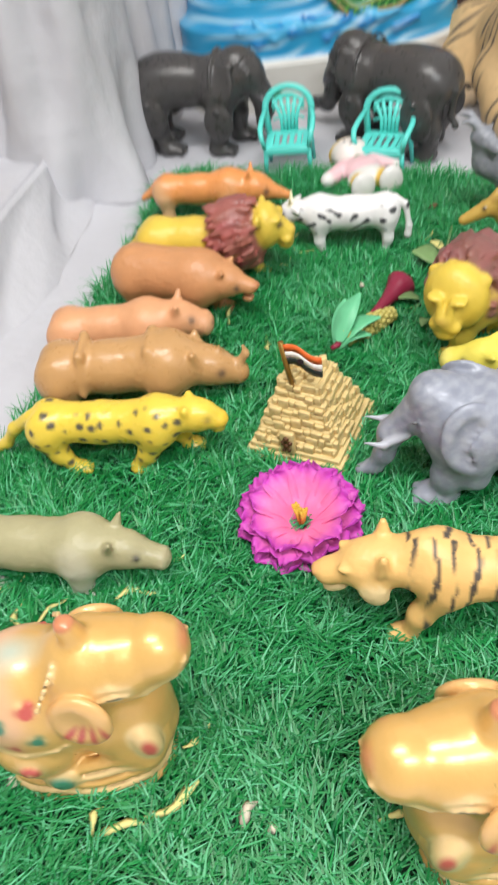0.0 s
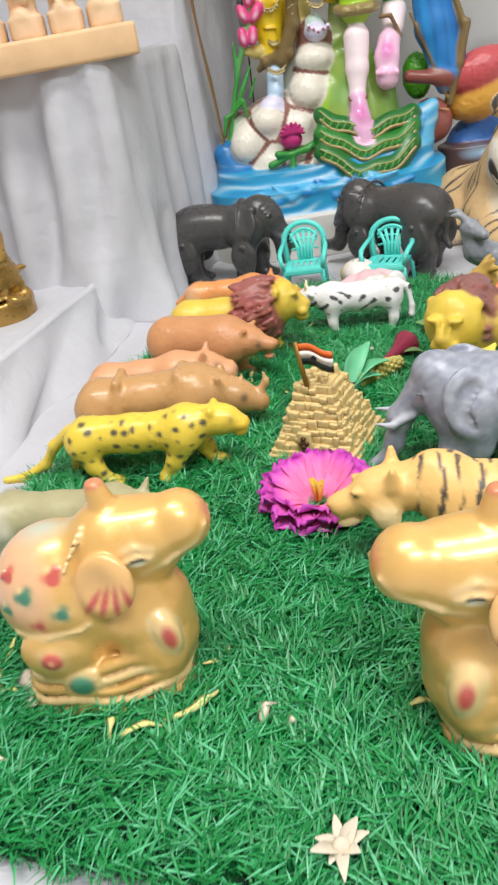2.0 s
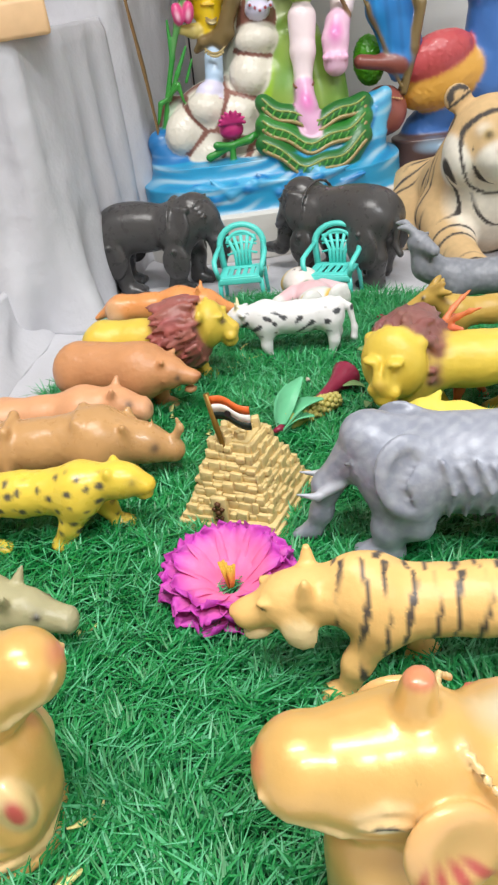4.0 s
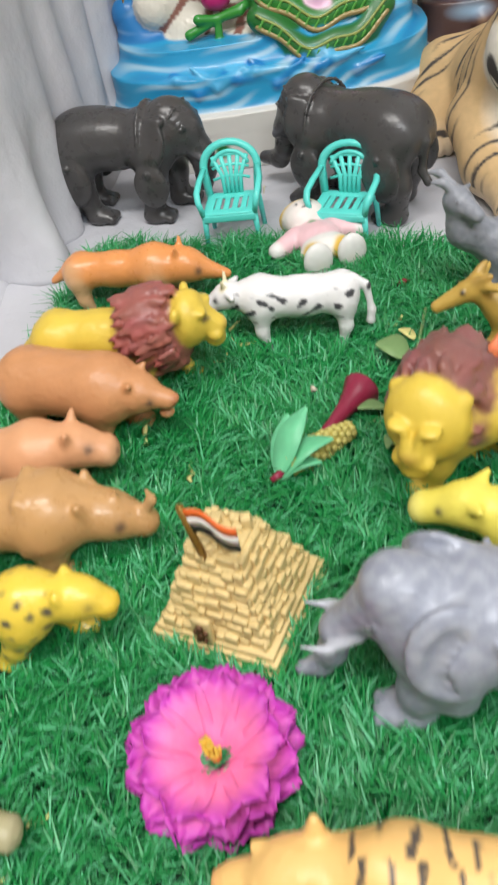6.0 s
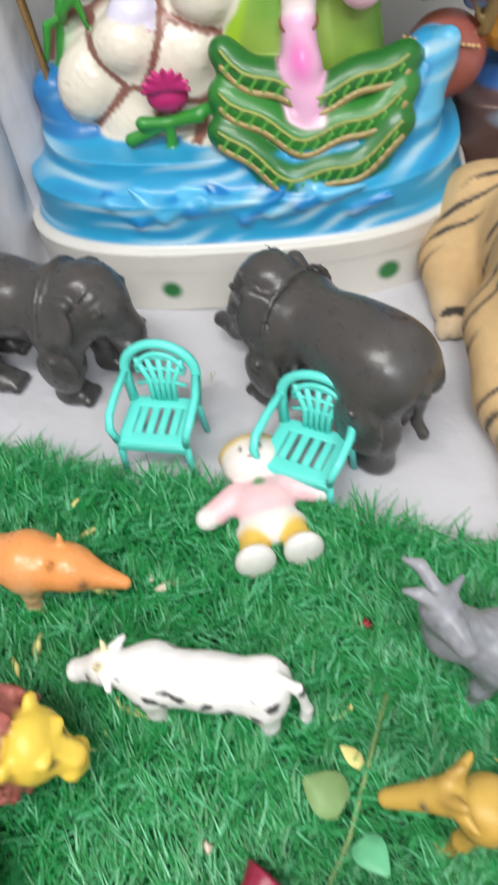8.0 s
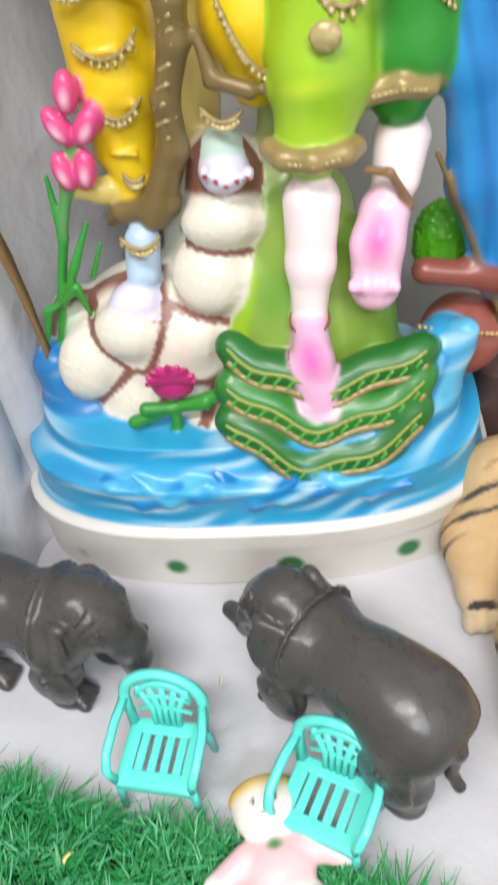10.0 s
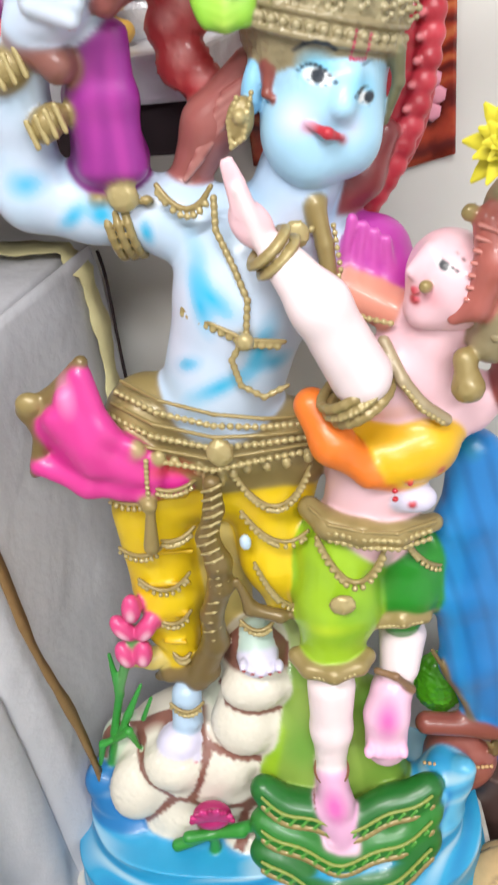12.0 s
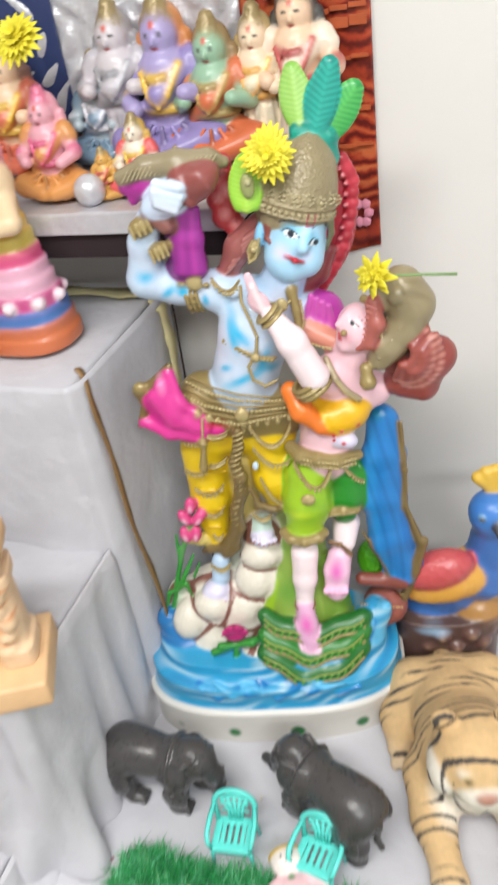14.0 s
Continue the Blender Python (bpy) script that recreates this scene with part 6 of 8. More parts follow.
    ball((0.1330, 1.1120, 0.6830), (0.0068, 0.004, 0.0120), hexc("9aa068"), 0.001, 0, fine)
    ball((0.1340, 1.1080, 0.6870), (0.0034, 0.003, 0.0036), hexc("b0ac80"), 0.001, 0, fine)
    limb([(0.2110, 1.1560, 0.7050), (0.2130, 1.1600, 0.6860), (0.2140, 1.1600, 0.6770)], [0.010, 0.008, 0.004], hexc("1a9484"), 0.004, fine)

    # shoulder drape, pink sash
    ball((0.1900, 1.1420, 0.5300), (0.0245, 0.019, 0.0265), hexc("b83ca4"), 0.008, 30)
    ball((0.2030, 1.1360, 0.5210), (0.0130, 0.014, 0.0130), hexc("b83ca4"), 0.008)
    for q in range(4):
        a, b = drape_at(q)
        limb([a, b], [0.0030, 0.0024], hexc("cc58b4"), 0.003)
    limb([(0.1750, 1.1280, 0.5210), (0.1990, 1.1180, 0.5090)], [0.014, 0.011], hexc("d8907c"), 0.008)
    beads(((0.1720, 1.1060, 0.5170), (0.1860, 1.1020, 0.5120), (0.2010, 1.1000, 0.5080)), 0.0019)
    limb([(0.0620, 1.1120, 0.4130), (0.0320, 1.1140, 0.4180), (0.0100, 1.1180, 0.4390), (-0.0050, 1.1220, 0.4580)], [0.0095, 0.0135, 0.0165, 0.0170], magenta, 0.008)
    for a, b, e in (((0.0530, 1.1040, 0.4300), (0.0260, 1.1040, 0.4570), (0.0190, 1.1120, 0.4910)), ((0.0490, 1.1020, 0.4210), (0.0170, 1.1020, 0.4360), (-0.0000, 1.1060, 0.4670)), ((0.0440, 1.1040, 0.4090), (0.0080, 1.1040, 0.4190), (-0.0200, 1.1120, 0.4320)), ((0.0390, 1.1020, 0.4280), (0.0180, 1.1020, 0.4480), (0.0090, 1.1080, 0.4790))):
        limb([a, b, e], [0.0040, 0.0062, 0.0070], hexc("d83c94"), 0.010)
    coat((0.0640, 1.1000, 0.4260), (0.020, 0.03, 0.0085), hexc("d8483c"), 0.9, 10)
    coat((0.0100, 1.1050, 0.4830), (0.008, 0.03, 0.016), hexc("f08cc0"), 1.0)
    limb([(0.0210, 1.1140, 0.4990), (-0.0030, 1.1160, 0.4780), (-0.0190, 1.1160, 0.4700), (-0.0150, 1.1140, 0.4540), (-0.0260, 1.1120, 0.4270)], [0.0042, 0.0052, 0.0072, 0.0050, 0.0036], dgold, 0.003)
    ball((-0.0160, 1.1120, 0.4760), (0.0085, 0.006, 0.0075), gold, 0.002)

    # second figure
    limb([(0.1890, 1.1080, 0.4200), (0.1810, 1.1120, 0.3710)], [0.030, 0.0310], pink, 0.009)
    ball((0.1980, 1.1000, 0.4310), (0.0345, 0.029, 0.0205), hexc("e8b41a"), 0.008, 8)
    ball((0.2130, 1.1000, 0.4380), (0.022, 0.026, 0.019), hexc("e8b41a"), 0.008, -10)
    limb([(0.1510, 1.0920, 0.4680), (0.1610, 1.0800, 0.4490), (0.1800, 1.0780, 0.4280), (0.2010, 1.0840, 0.4140)], [0.0105, 0.0120, 0.0075, 0.003], hexc("e8792a"), 0.006)
    limb([(0.1950, 1.1060, 0.4740), (0.2390, 1.1120, 0.4500)], [0.0235, 0.0200], pink, 0.010)
    limb([(0.2150, 1.1080, 0.4860), (0.2230, 1.1060, 0.5040)], [0.0205, 0.0195], pink, 0.010)
    limb([(0.1780, 1.0740, 0.4940), (0.1600, 1.0720, 0.5360), (0.1420, 1.0840, 0.5600)], [0.0165, 0.0148, 0.0098], skin2, 0.006)
    ball((0.1310, 1.0880, 0.5750), (0.0100, 0.0065, 0.0140), pink, 0.004, -30)
    for q in range(4):
        a, b = digit_at(q)
        limb([a, b], [0.0034, 0.0022], pink, 0.0015)
    limb([(0.1350, 1.0840, 0.5670), (0.1270, 1.0820, 0.5940)], [0.0040, 0.0026], skin2, 0.002)
    coat((0.1290, 1.0780, 0.5970), 0.0018, red, 0.5)
    coat((0.1230, 1.0820, 0.6070), 0.0018, red, 0.5)
    for d in (-0.003, 0.003):
        ring(Vector((0.1400, 1.0850, 0.5610)) + Vector((d * 0.7, 0, -d * 0.9)), (0.62, 0, -0.78), 0.0112, 0.0028, gold, 0.0012)
    for d in (-0.006, 0.0, 0.006):
        ring(Vector((0.1750, 1.0780, 0.4810)) + Vector((d * 0.55, 0, -d * 0.85)), (0.5, -0.05, -0.87), 0.0178, 0.0027, gold, 0.0014 if d == 0 else 0)
    line = ((0.1920, 1.0900, 0.5040), (0.2000, 1.0780, 0.4860), (0.2100, 1.0760, 0.4710), (0.2230, 1.0800, 0.4580))
    limb(line, 0.0036, hexc("a8987a", 0.1), 0.002)
    beads([(q[0], q[1] - 0.003, q[2] - 0.002) for q in line], 0.0018)
    # her profile
    ball((0.2290, 1.0980, 0.5310), (0.0235, 0.0265, 0.0265), pink, 0.007, -20, fine)
    ball((0.2150, 1.0940, 0.5190), (0.0120, 0.0140, 0.0095), pink, 0.008, -20, fine)
    limb([(0.2170, 1.0900, 0.5500), (0.2070, 1.0880, 0.5420)], [0.0044, 0.0030], pink, 0.005, fine)
    ball((0.2090, 1.0860, 0.5330), (0.0030, 0.0050, 0.0022), hexc("c83c48"), 0.001, -20, fine)
    ball((0.2090, 1.0860, 0.5290), (0.0028, 0.0046, 0.0018), hexc("c83c48"), 0.001, -20, fine)
    ball((0.2120, 1.0760, 0.5380), 0.0034, gold, 0.001, 0, fine)
    e = Vector((0.2210, 1.0740, 0.5470))
    coat(e, (0.0062, 0.014, 0.0028), hexc("ecebf0"), 0.3, 38, fine)
    coat(e, (0.0028, 0.014, 0.0028), hexc("20242e"), 0.3, 0, fine)
    for i in range(7):
        t = i / 6 * 2 - 1
        coat(e + Vector((0.006 * t, 0, -0.0048 * t + 0.0022)), (0.0018, 0.010, 0.0012), hexc("2a2430"), 0.6, 38, fine)
        coat(e + Vector((0.0075 * t + 0.002, 0, -0.0048 * t + 0.0085 - 0.002 * t * t)), (0.0020, 0.010, 0.0012), hexc("48303a"), 0.6, 38, fine)
    coat((0.2150, 1.0800, 0.5320), (0.009, 0.014, 0.008), hexc("f0a8b4"), 1.0, 0, fine)
    limb([(0.2420, 1.0800, 0.5660), (0.2440, 1.0740, 0.5460), (0.2360, 1.0740, 0.5260), (0.2260, 1.0760, 0.5200)], [0.0075, 0.0090, 0.0070, 0.0040], hexc("ac5f56"), 0.004)
    for q in range(7):
        a, b = brow_at(q)
        limb([a, b], 0.0013, hexc("c47c74"), 0.001, trim)
    ball((0.2340, 1.0820, 0.5700), (0.0045, 0.004, 0.0045), gold, 0.001)
    limb([(0.2560, 1.0920, 0.5670), (0.2710, 1.0940, 0.5720), (0.2800, 1.0940, 0.5540), (0.2720, 1.0920, 0.5310), (0.2540, 1.0860, 0.5140), (0.2470, 1.0840, 0.5010)], [0.0140, 0.0205, 0.0225, 0.0205, 0.0165, 0.0120], crown, 0.008)
    for q in range(5):
        a, b, e2 = bunband_at(q)
        limb([a, b, e2], 0.0026, crown, 0.002, trim)
    ball((0.2650, 1.0760, 0.5710), (0.0090, 0.0060, 0.0090), crown, 0.0015)
    beads(((0.2450, 1.0780, 0.5610), (0.2470, 1.0740, 0.5450), (0.2490, 1.0720, 0.5280)), 0.0018)
    limb([(0.2700, 1.1060, 0.4880), (0.2920, 1.1000, 0.4840), (0.3050, 1.0960, 0.4930)], [0.020, 0.0245, 0.0210], hexc("8e403a"), 0.010)
    limb([(0.2730, 1.1020, 0.4640), (0.2910, 1.0970, 0.4580)], [0.020, 0.0170], hexc("8e403a"), 0.010)
    for row, (x0, y0) in enumerate(((748, 868), (772, 880))):
        for q in range(13):
            a, b = fan_at(x0, y0, row, q)
            limb([a, b], [0.0042, 0.0034], hexc("a85c52") if q % 2 else hexc("8e403a"), 0.0030)
            coat((b[0], b[1] - 0.006, b[2]), (0.006, 0.010, 0.004), hexc("c88c80"), 1.0)
    ball((0.2320, 1.0780, 0.4950), (0.0065, 0.006, 0.0065), gold, 0.002)
    limb([(0.2320, 1.0760, 0.4910), (0.2330, 1.0740, 0.4810)], [0.0060, 0.0090], gold, 0.002, grain=0.0010, pitch=0.004)
    ball((0.2040, 1.0840, 0.4040), (0.0150, 0.010, 0.0095), hexc("d9d4ea"), 0.005, 10)
    for p in ((0.1930, 1.0700, 0.4200), (0.1930, 1.0700, 0.4140), (0.2020, 1.0720, 0.4230), (0.2190, 1.0780, 0.4270), (0.2030, 1.0740, 0.4060)):
        ball(p, 0.0021, red, 0.0008)
    # her belt, garments, legs
    line = ((0.1430, 1.1000, 0.3900), (0.1540, 1.0860, 0.3860), (0.1740, 1.0780, 0.3850), (0.1940, 1.0800, 0.3800), (0.2180, 1.0920, 0.3770))
    limb(line, [0.0075, 0.0085, 0.0085, 0.0080, 0.0060], gold, 0.004)
    beads([(q[0], q[1] - 0.008, q[2] + 0.001) for q in line], 0.0021)
    beads([(q[0], q[1] - 0.007, q[2] - 0.006) for q in line], 0.0021)
    limb([(q[0], q[1] - 0.007, q[2] + 0.006) for q in line], 0.0014, gold, 0.001, trim)
    limb([(0.1600, 1.1060, 0.3500), (0.1560, 1.0960, 0.3140), (0.1480, 1.0880, 0.2800)], [0.0290, 0.0275, 0.0215], lime, 0.010)
    limb([(0.2030, 1.1120, 0.3390), (0.2010, 1.1060, 0.3140), (0.1970, 1.1020, 0.2930)], [0.0260, 0.0230, 0.0165], green, 0.010)
    coat((0.1860, 1.0850, 0.3380), (0.010, 0.03, 0.030), hexc("2c7a14"), 1.0)
    coat((0.1500, 1.0660, 0.3140), (0.026, 0.02, 0.007), hexc("c4dc30"), 1.0, -8)
    swag((0.1460, 1.0800, 0.3770), (0.1870, 1.0760, 0.3690), 0.030, 0.0021)
    ball((0.1580, 1.0660, 0.3380), (0.0085, 0.004, 0.0075), pale_gold, 0.001, grain=0.0012, pitch=0.004)
    swag((0.2010, 1.0840, 0.3650), (0.2250, 1.0960, 0.3340), 0.004)
    line = ((0.1240, 1.0800, 0.2800), (0.1320, 1.0700, 0.2770), (0.1480, 1.0640, 0.2770), (0.1650, 1.0700, 0.2770), (0.1710, 1.0780, 0.2770))
    limb(line, 0.0062, gold, 0.003)
    beads([(q[0], q[1] - 0.0055, q[2]) for q in line], 0.0018, pale_gold, trim, 1.9)
    line = ((0.1810, 1.0860, 0.3010), (0.1960, 1.0820, 0.3050), (0.2110, 1.0880, 0.3010))
    limb(line, 0.0055, gold, 0.003)
    beads([(q[0], q[1] - 0.005, q[2]) for q in line], 0.0018, pale_gold, trim, 1.9)
    limb([(0.1450, 1.0820, 0.2450), (0.1420, 1.0740, 0.2090), (0.1390, 1.0660, 0.1770)], [0.0170, 0.0145, 0.0105], skin2, 0.006)
    limb([(0.1390, 1.0620, 0.1730), (0.1390, 1.0540, 0.1490), (0.1410, 1.0460, 0.1240)], [0.0110, 0.0135, 0.0125], hexc("e6b0d4"), 0.005)
    coat((0.1390, 1.0420, 0.1600), (0.0115, 0.014, 0.0200), rose, 0.8, -12)
    ring((0.1390, 1.0640, 0.1750), (0, -0.3, 1), 0.0112, 0.0020, hexc("8a5c44"))
    for q in range(5):
        ball(sole_at(q, 0), (0.0034, 0.005, 0.0044), hexc("eec4dc"), 0.0012)
        ball(sole_at(q, 1), (0.0034, 0.005, 0.0044), hexc("f0b8d8"), 0.0012)
    limb([(0.1980, 1.1040, 0.2680), (0.1940, 1.0920, 0.2500)], [0.0165, 0.0140], skin2, 0.006)
    limb([(0.1770, 1.0760, 0.2640), (0.1890, 1.0700, 0.2640), (0.2010, 1.0780, 0.2400)], 0.0026, hexc("8a6a4c"), 0.002)
    limb([(0.1870, 1.0840, 0.2340), (0.1820, 1.0760, 0.2170), (0.1800, 1.0700, 0.1920)], [0.0150, 0.0155, 0.0150], hexc("efc2dc"), 0.005)
    coat((0.1820, 1.0600, 0.2330), (0.0130, 0.014, 0.0260), rose, 0.7, 5)

    # blue scarf with a gilt border
    scarf = ((0.2480, 1.1160, 0.4120), (0.2480, 1.1100, 0.3680), (0.2450, 1.1060, 0.3070), (0.2490, 1.1020, 0.2460), (0.2680, 1.1000, 0.1840))
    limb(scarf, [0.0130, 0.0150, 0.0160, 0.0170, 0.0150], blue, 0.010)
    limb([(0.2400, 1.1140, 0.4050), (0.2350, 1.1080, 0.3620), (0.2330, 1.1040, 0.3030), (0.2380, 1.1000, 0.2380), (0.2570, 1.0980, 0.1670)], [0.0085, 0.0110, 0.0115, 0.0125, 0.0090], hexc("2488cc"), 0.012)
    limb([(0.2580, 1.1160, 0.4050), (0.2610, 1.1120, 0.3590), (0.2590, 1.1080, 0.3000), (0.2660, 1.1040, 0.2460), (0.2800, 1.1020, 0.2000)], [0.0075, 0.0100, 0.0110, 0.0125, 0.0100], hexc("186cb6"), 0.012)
    coat((0.2360, 1.1000, 0.4210), (0.02, 0.03, 0.012), hexc("1c7a88"), 1.0)
    limb([(0.2670, 1.1060, 0.4060), (0.2700, 1.1000, 0.3440), (0.2690, 1.0960, 0.2940), (0.2860, 1.0940, 0.2370)], [0.0024, 0.0026, 0.0026, 0.0050], dgold, 0.003)
    limb([(0.2890, 1.0940, 0.2400), (0.2770, 1.0920, 0.1940), (0.2640, 1.0920, 0.1460)], [0.0060, 0.0065, 0.0045], dgold, 0.003)
    limb([(0.2170, 1.0920, 0.2620), (0.2390, 1.0900, 0.2080), (0.2600, 1.0900, 0.1530)], 0.0018, dgold, 0.002)

    def washes(p, cc):
        q = p + np.array(o)
        sea = (cc[:, 2] > 0.45) & (cc[:, 0] < 0.2) & (q[:, 2] < 0.175)
        f = np.sin(q[:, 2] * 420 - q[:, 0] * 90 + 2.6 * np.sin(q[:, 0] * 21 + 0.6) + 1.3 * np.sin(q[:, 0] * 67 + q[:, 2] * 90)) * (0.55 + 0.45 * np.sin(q[:, 0] * 48 + q[:, 2] * 110))
        m = np.clip(f - 0.1, 0, 1)[:, None] * 0.65 * sea[:, None]
        cc = cc * (1 - m) + m * np.array(hexc("cfe6ee"))
        m = np.clip(-f - 0.2, 0, 1)[:, None] * 0.6 * sea[:, None]
        cc = cc * (1 - m) + m * np.array(hexc("0f6fb0"))
        blue_skin = (cc[:, 2] > 0.6) & (cc[:, 0] > 0.3) & (cc[:, 2] - cc[:, 0] > 0.12) & (q[:, 2] > 0.44)
        m = np.clip(0.25 + noise3(q, 55), 0, 1)[:, None] * 0.7 * blue_skin[:, None]
        cc = cc * (1 - m) + m * np.array(hexc("e2dff2"))
        lime_part = (cc[:, 1] > cc[:, 0] * 1.25) & (cc[:, 1] > 0.25) & (cc[:, 2] < 0.12)
        m = np.clip(noise3(q, 70) + 0.1, 0, 1)[:, None] * 0.5 * lime_part[:, None]
        cc = cc * (1 - m) + m * np.array(hexc("3c8c22"))
        trousers = (cc[:, 0] > 0.6) & (cc[:, 2] < 0.05) & (cc[:, 1] > 0.4)
        m = np.clip(noise3(q, 80), 0, 1)[:, None] * 0.35 * trousers[:, None]
        cc = cc * (1 - m) + m * np.array(hexc("d89a10"))
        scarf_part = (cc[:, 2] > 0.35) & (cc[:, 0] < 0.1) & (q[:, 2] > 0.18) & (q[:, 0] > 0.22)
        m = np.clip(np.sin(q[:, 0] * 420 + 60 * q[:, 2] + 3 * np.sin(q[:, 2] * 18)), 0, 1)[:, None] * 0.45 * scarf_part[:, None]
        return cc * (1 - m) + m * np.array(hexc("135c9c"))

    def cracks(p, cc):
        q = p + np.array(o)
        near = (cc[:, 0] > cc[:, 2]) & (cc[:, 0] - cc[:, 2] < 0.22) & (cc[:, 2] > 0.45) & (q[:, 2] < 0.29) & (q[:, 2] > 0.088) & (q[:, 0] < 0.125) & (q[:, 1] < 1.115)
        ds = np.sort(np.stack([np.sqrt(((q[:, 0] - s0[0]) / a) ** 2 + ((q[:, 2] - s0[2]) / b) ** 2) for s0, a, b, turn in stone_list], 1), axis=1)
        rough_edge = 0.10 * np.sin(q[:, 0] * 900) * np.sin(q[:, 2] * 800)
        m = np.clip(np.maximum((0.42 - (ds[:, 1] - ds[:, 0]) + rough_edge) / 0.2, (ds[:, 0] - 1.75) / 0.3), 0, 1)[:, None] * 0.92 * near[:, None]
        return cc * (1 - m) + m * np.array(hexc("7a3e30"))

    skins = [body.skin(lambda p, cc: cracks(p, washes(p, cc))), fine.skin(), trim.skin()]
    verts = np.concatenate([s[0] for s in skins])
    first = np.cumsum([0] + [len(s[0]) for s in skins])
    quads = np.concatenate([s[1] + n for s, n in zip(skins, first)])
    ob = mesh_object("couple_statue", verts, quads, PLASTER, True, np.concatenate([s[2] for s in skins]))
    ob.matrix_world = Matrix.Translation(o)
    return tagged(ob, "tall painted plaster statue of a couple on a blue water base", "statue")


statue()


# ---- golden pyramid ornament with a flag ----
def pyramid():
    m = pose(0.0415, 0.4500, -0.001, 0, 0, -24.5)
    ob = empty("pyramid_ornament", m, "golden moulded stepped pyramid ornament with a small flag", "ornament")
    r = random.Random(5)
    for k, (w, z) in enumerate(((0.0735, 0.0), (0.069, 0.0035), (0.0645, 0.007))):
        bm = bmesh.new()
        box(bm, (w, w, 0.0042), pose(0, 0, z + 0.0021), 0.0008)
        part("base_step", bm, GOLD, ob)
    tiers = 8
    h = 0.0056
    for k in range(tiers):
        bm = bmesh.new()
        w = 0.0565 - 0.0041 * k
        z = 0.0106 + k * h
        box(bm, (w, w, h + 0.0008), pose(0, 0, z + h / 2), 0.0012)
        tier = part("tier", bm, GOLD, ob)
        for side in range(4):
            t = -0.5
            while t < 0.47:
                b = min(r.uniform(0.0035, 0.0095) / w, 0.5 - t)
                out = r.uniform(0.0006, 0.0030) if r.random() > 0.15 else 0.0004
                hh = h * r.uniform(0.55, 1.45)
                bm = bmesh.new()
                box(bm, (b * w * 0.94, out + 0.0016, hh), pose(0, 0, 0, 0, r.uniform(-5, 5), 0), 0.0007)
                block = part("block", bm, GOLD, tier)
                block.matrix_local = pose(0, 0, 0, 0, 0, 90 * side) @ pose((t + b / 2) * w, -w / 2 - out / 2 + 0.0007, z + h / 2 + r.uniform(-0.0010, 0.0010))
                t += b
    bm = bmesh.new()
    box(bm, (0.024, 0.024, 0.004), pose(0, 0, 0.0555), 0.001)
    crest = part("crest", bm, GOLD, ob)
    for i in range(26):
        a = 2 * math.pi * r.random()
        d = 0.0120 * math.sqrt(r.random())
        s = r.uniform(0.003, 0.0056)
        bm = bmesh.new()
        box(bm, (s, s * r.uniform(0.7, 1.2), s * r.uniform(1.0, 2.0)), pose(d * math.cos(a), d * math.sin(a), 0.0572 + r.uniform(-0.001, 0.003), r.uniform(-8, 8), r.uniform(-8, 8), r.uniform(0, 90)), 0.0009)
        part("block", bm, GOLD, crest)
    bm = bmesh.new()
    box(bm, (0.0105, 0.004, 0.019), pose(-0.004, -0.0315, 0.0185), 0.0016)
    door = part("doorway", bm, GOLD, ob, "small arched doorway relief")
    bm = bmesh.new()
    for dx, mat_z, s in ((-0.004, 0.0235, 0.0024), (-0.0015, 0.020, 0.0020), (-0.0065, 0.0195, 0.0020), (-0.004, 0.0175, 0.0026), (-0.0025, 0.0135, 0.0018), (-0.006, 0.0130, 0.0018)):
        bmesh.ops.create_icosphere(bm, subdivisions=1, radius=s, matrix=pose(dx, -0.0337, mat_z))
    part("relief", bm, plain("antique_relief", hexc("5c3a20"), 0.5, 0.3), door)
    bm = bmesh.new()
    tube(bm, [(-0.003, -0.014, 0.043), (-0.006, -0.0145, 0.066), (-0.009, -0.015, 0.090)], [0.0016, 0.0019, 0.0019])
    part("flag_pole", bm, plain("pole_gilt", hexc("8a6a2c"), 0.4, 0.5), ob, "gilt flag pole leaning a little")
    for k, mat_ in enumerate((SAFFRON, WHITE, GREENFLAG)):
        bm = bmesh.new()
        n = 10
        rows = []
        for i in range(n + 1):
            t = i / n
            x = -0.0078 + 0.026 * t
            y = -0.0155 + 0.0016 * math.sin(t * 6.0)
            z = 0.0885 - 0.0052 * k - 0.003 * t + 0.0012 * math.sin(t * 5)
            rows.append([bm.verts.new((x + dx, y + dy, z + dz)) for dx, dy, dz in ((0, -0.0005, 0), (0, -0.0005, -0.0052), (0, 0.0005, -0.0052), (0, 0.0005, 0))])
        for a, b in zip(rows, rows[1:]):
            for j in range(4):
                bm.faces.new((a[j], a[(j + 1) % 4], b[(j + 1) % 4], b[j]))
        bm.faces.new(rows[0])
        bm.faces.new(rows[-1][::-1])
        f = part("flag_stripe", bm, mat_, ob, ("saffron enamel stripe", "white enamel stripe", "dark green enamel stripe")[k])
        if k == 1:
            bm = bmesh.new()
            bmesh.ops.create_circle(bm, cap_ends=True, radius=0.0022, segments=12, matrix=pose(0.0045, -0.0172, 0.0792, 90, 0, 0))
            part("emblem", bm, DARKCLOTH, f)


pyramid()


# ---- pink artificial flower ----
def petal_material():
    m, nodes, links, sh = node_material("magenta_petal")
    a = nodes.new("ShaderNodeAttribute")
    a.attribute_name = "paint"
    varied(nodes, links, a.outputs["Color"], sh, 0.2, 90.0)
    sh.inputs["Roughness"].default_value = 0.55
    bumped(nodes, links, sh, 260.0, 0.4, 0.0008)
    return m


PETAL = petal_material()


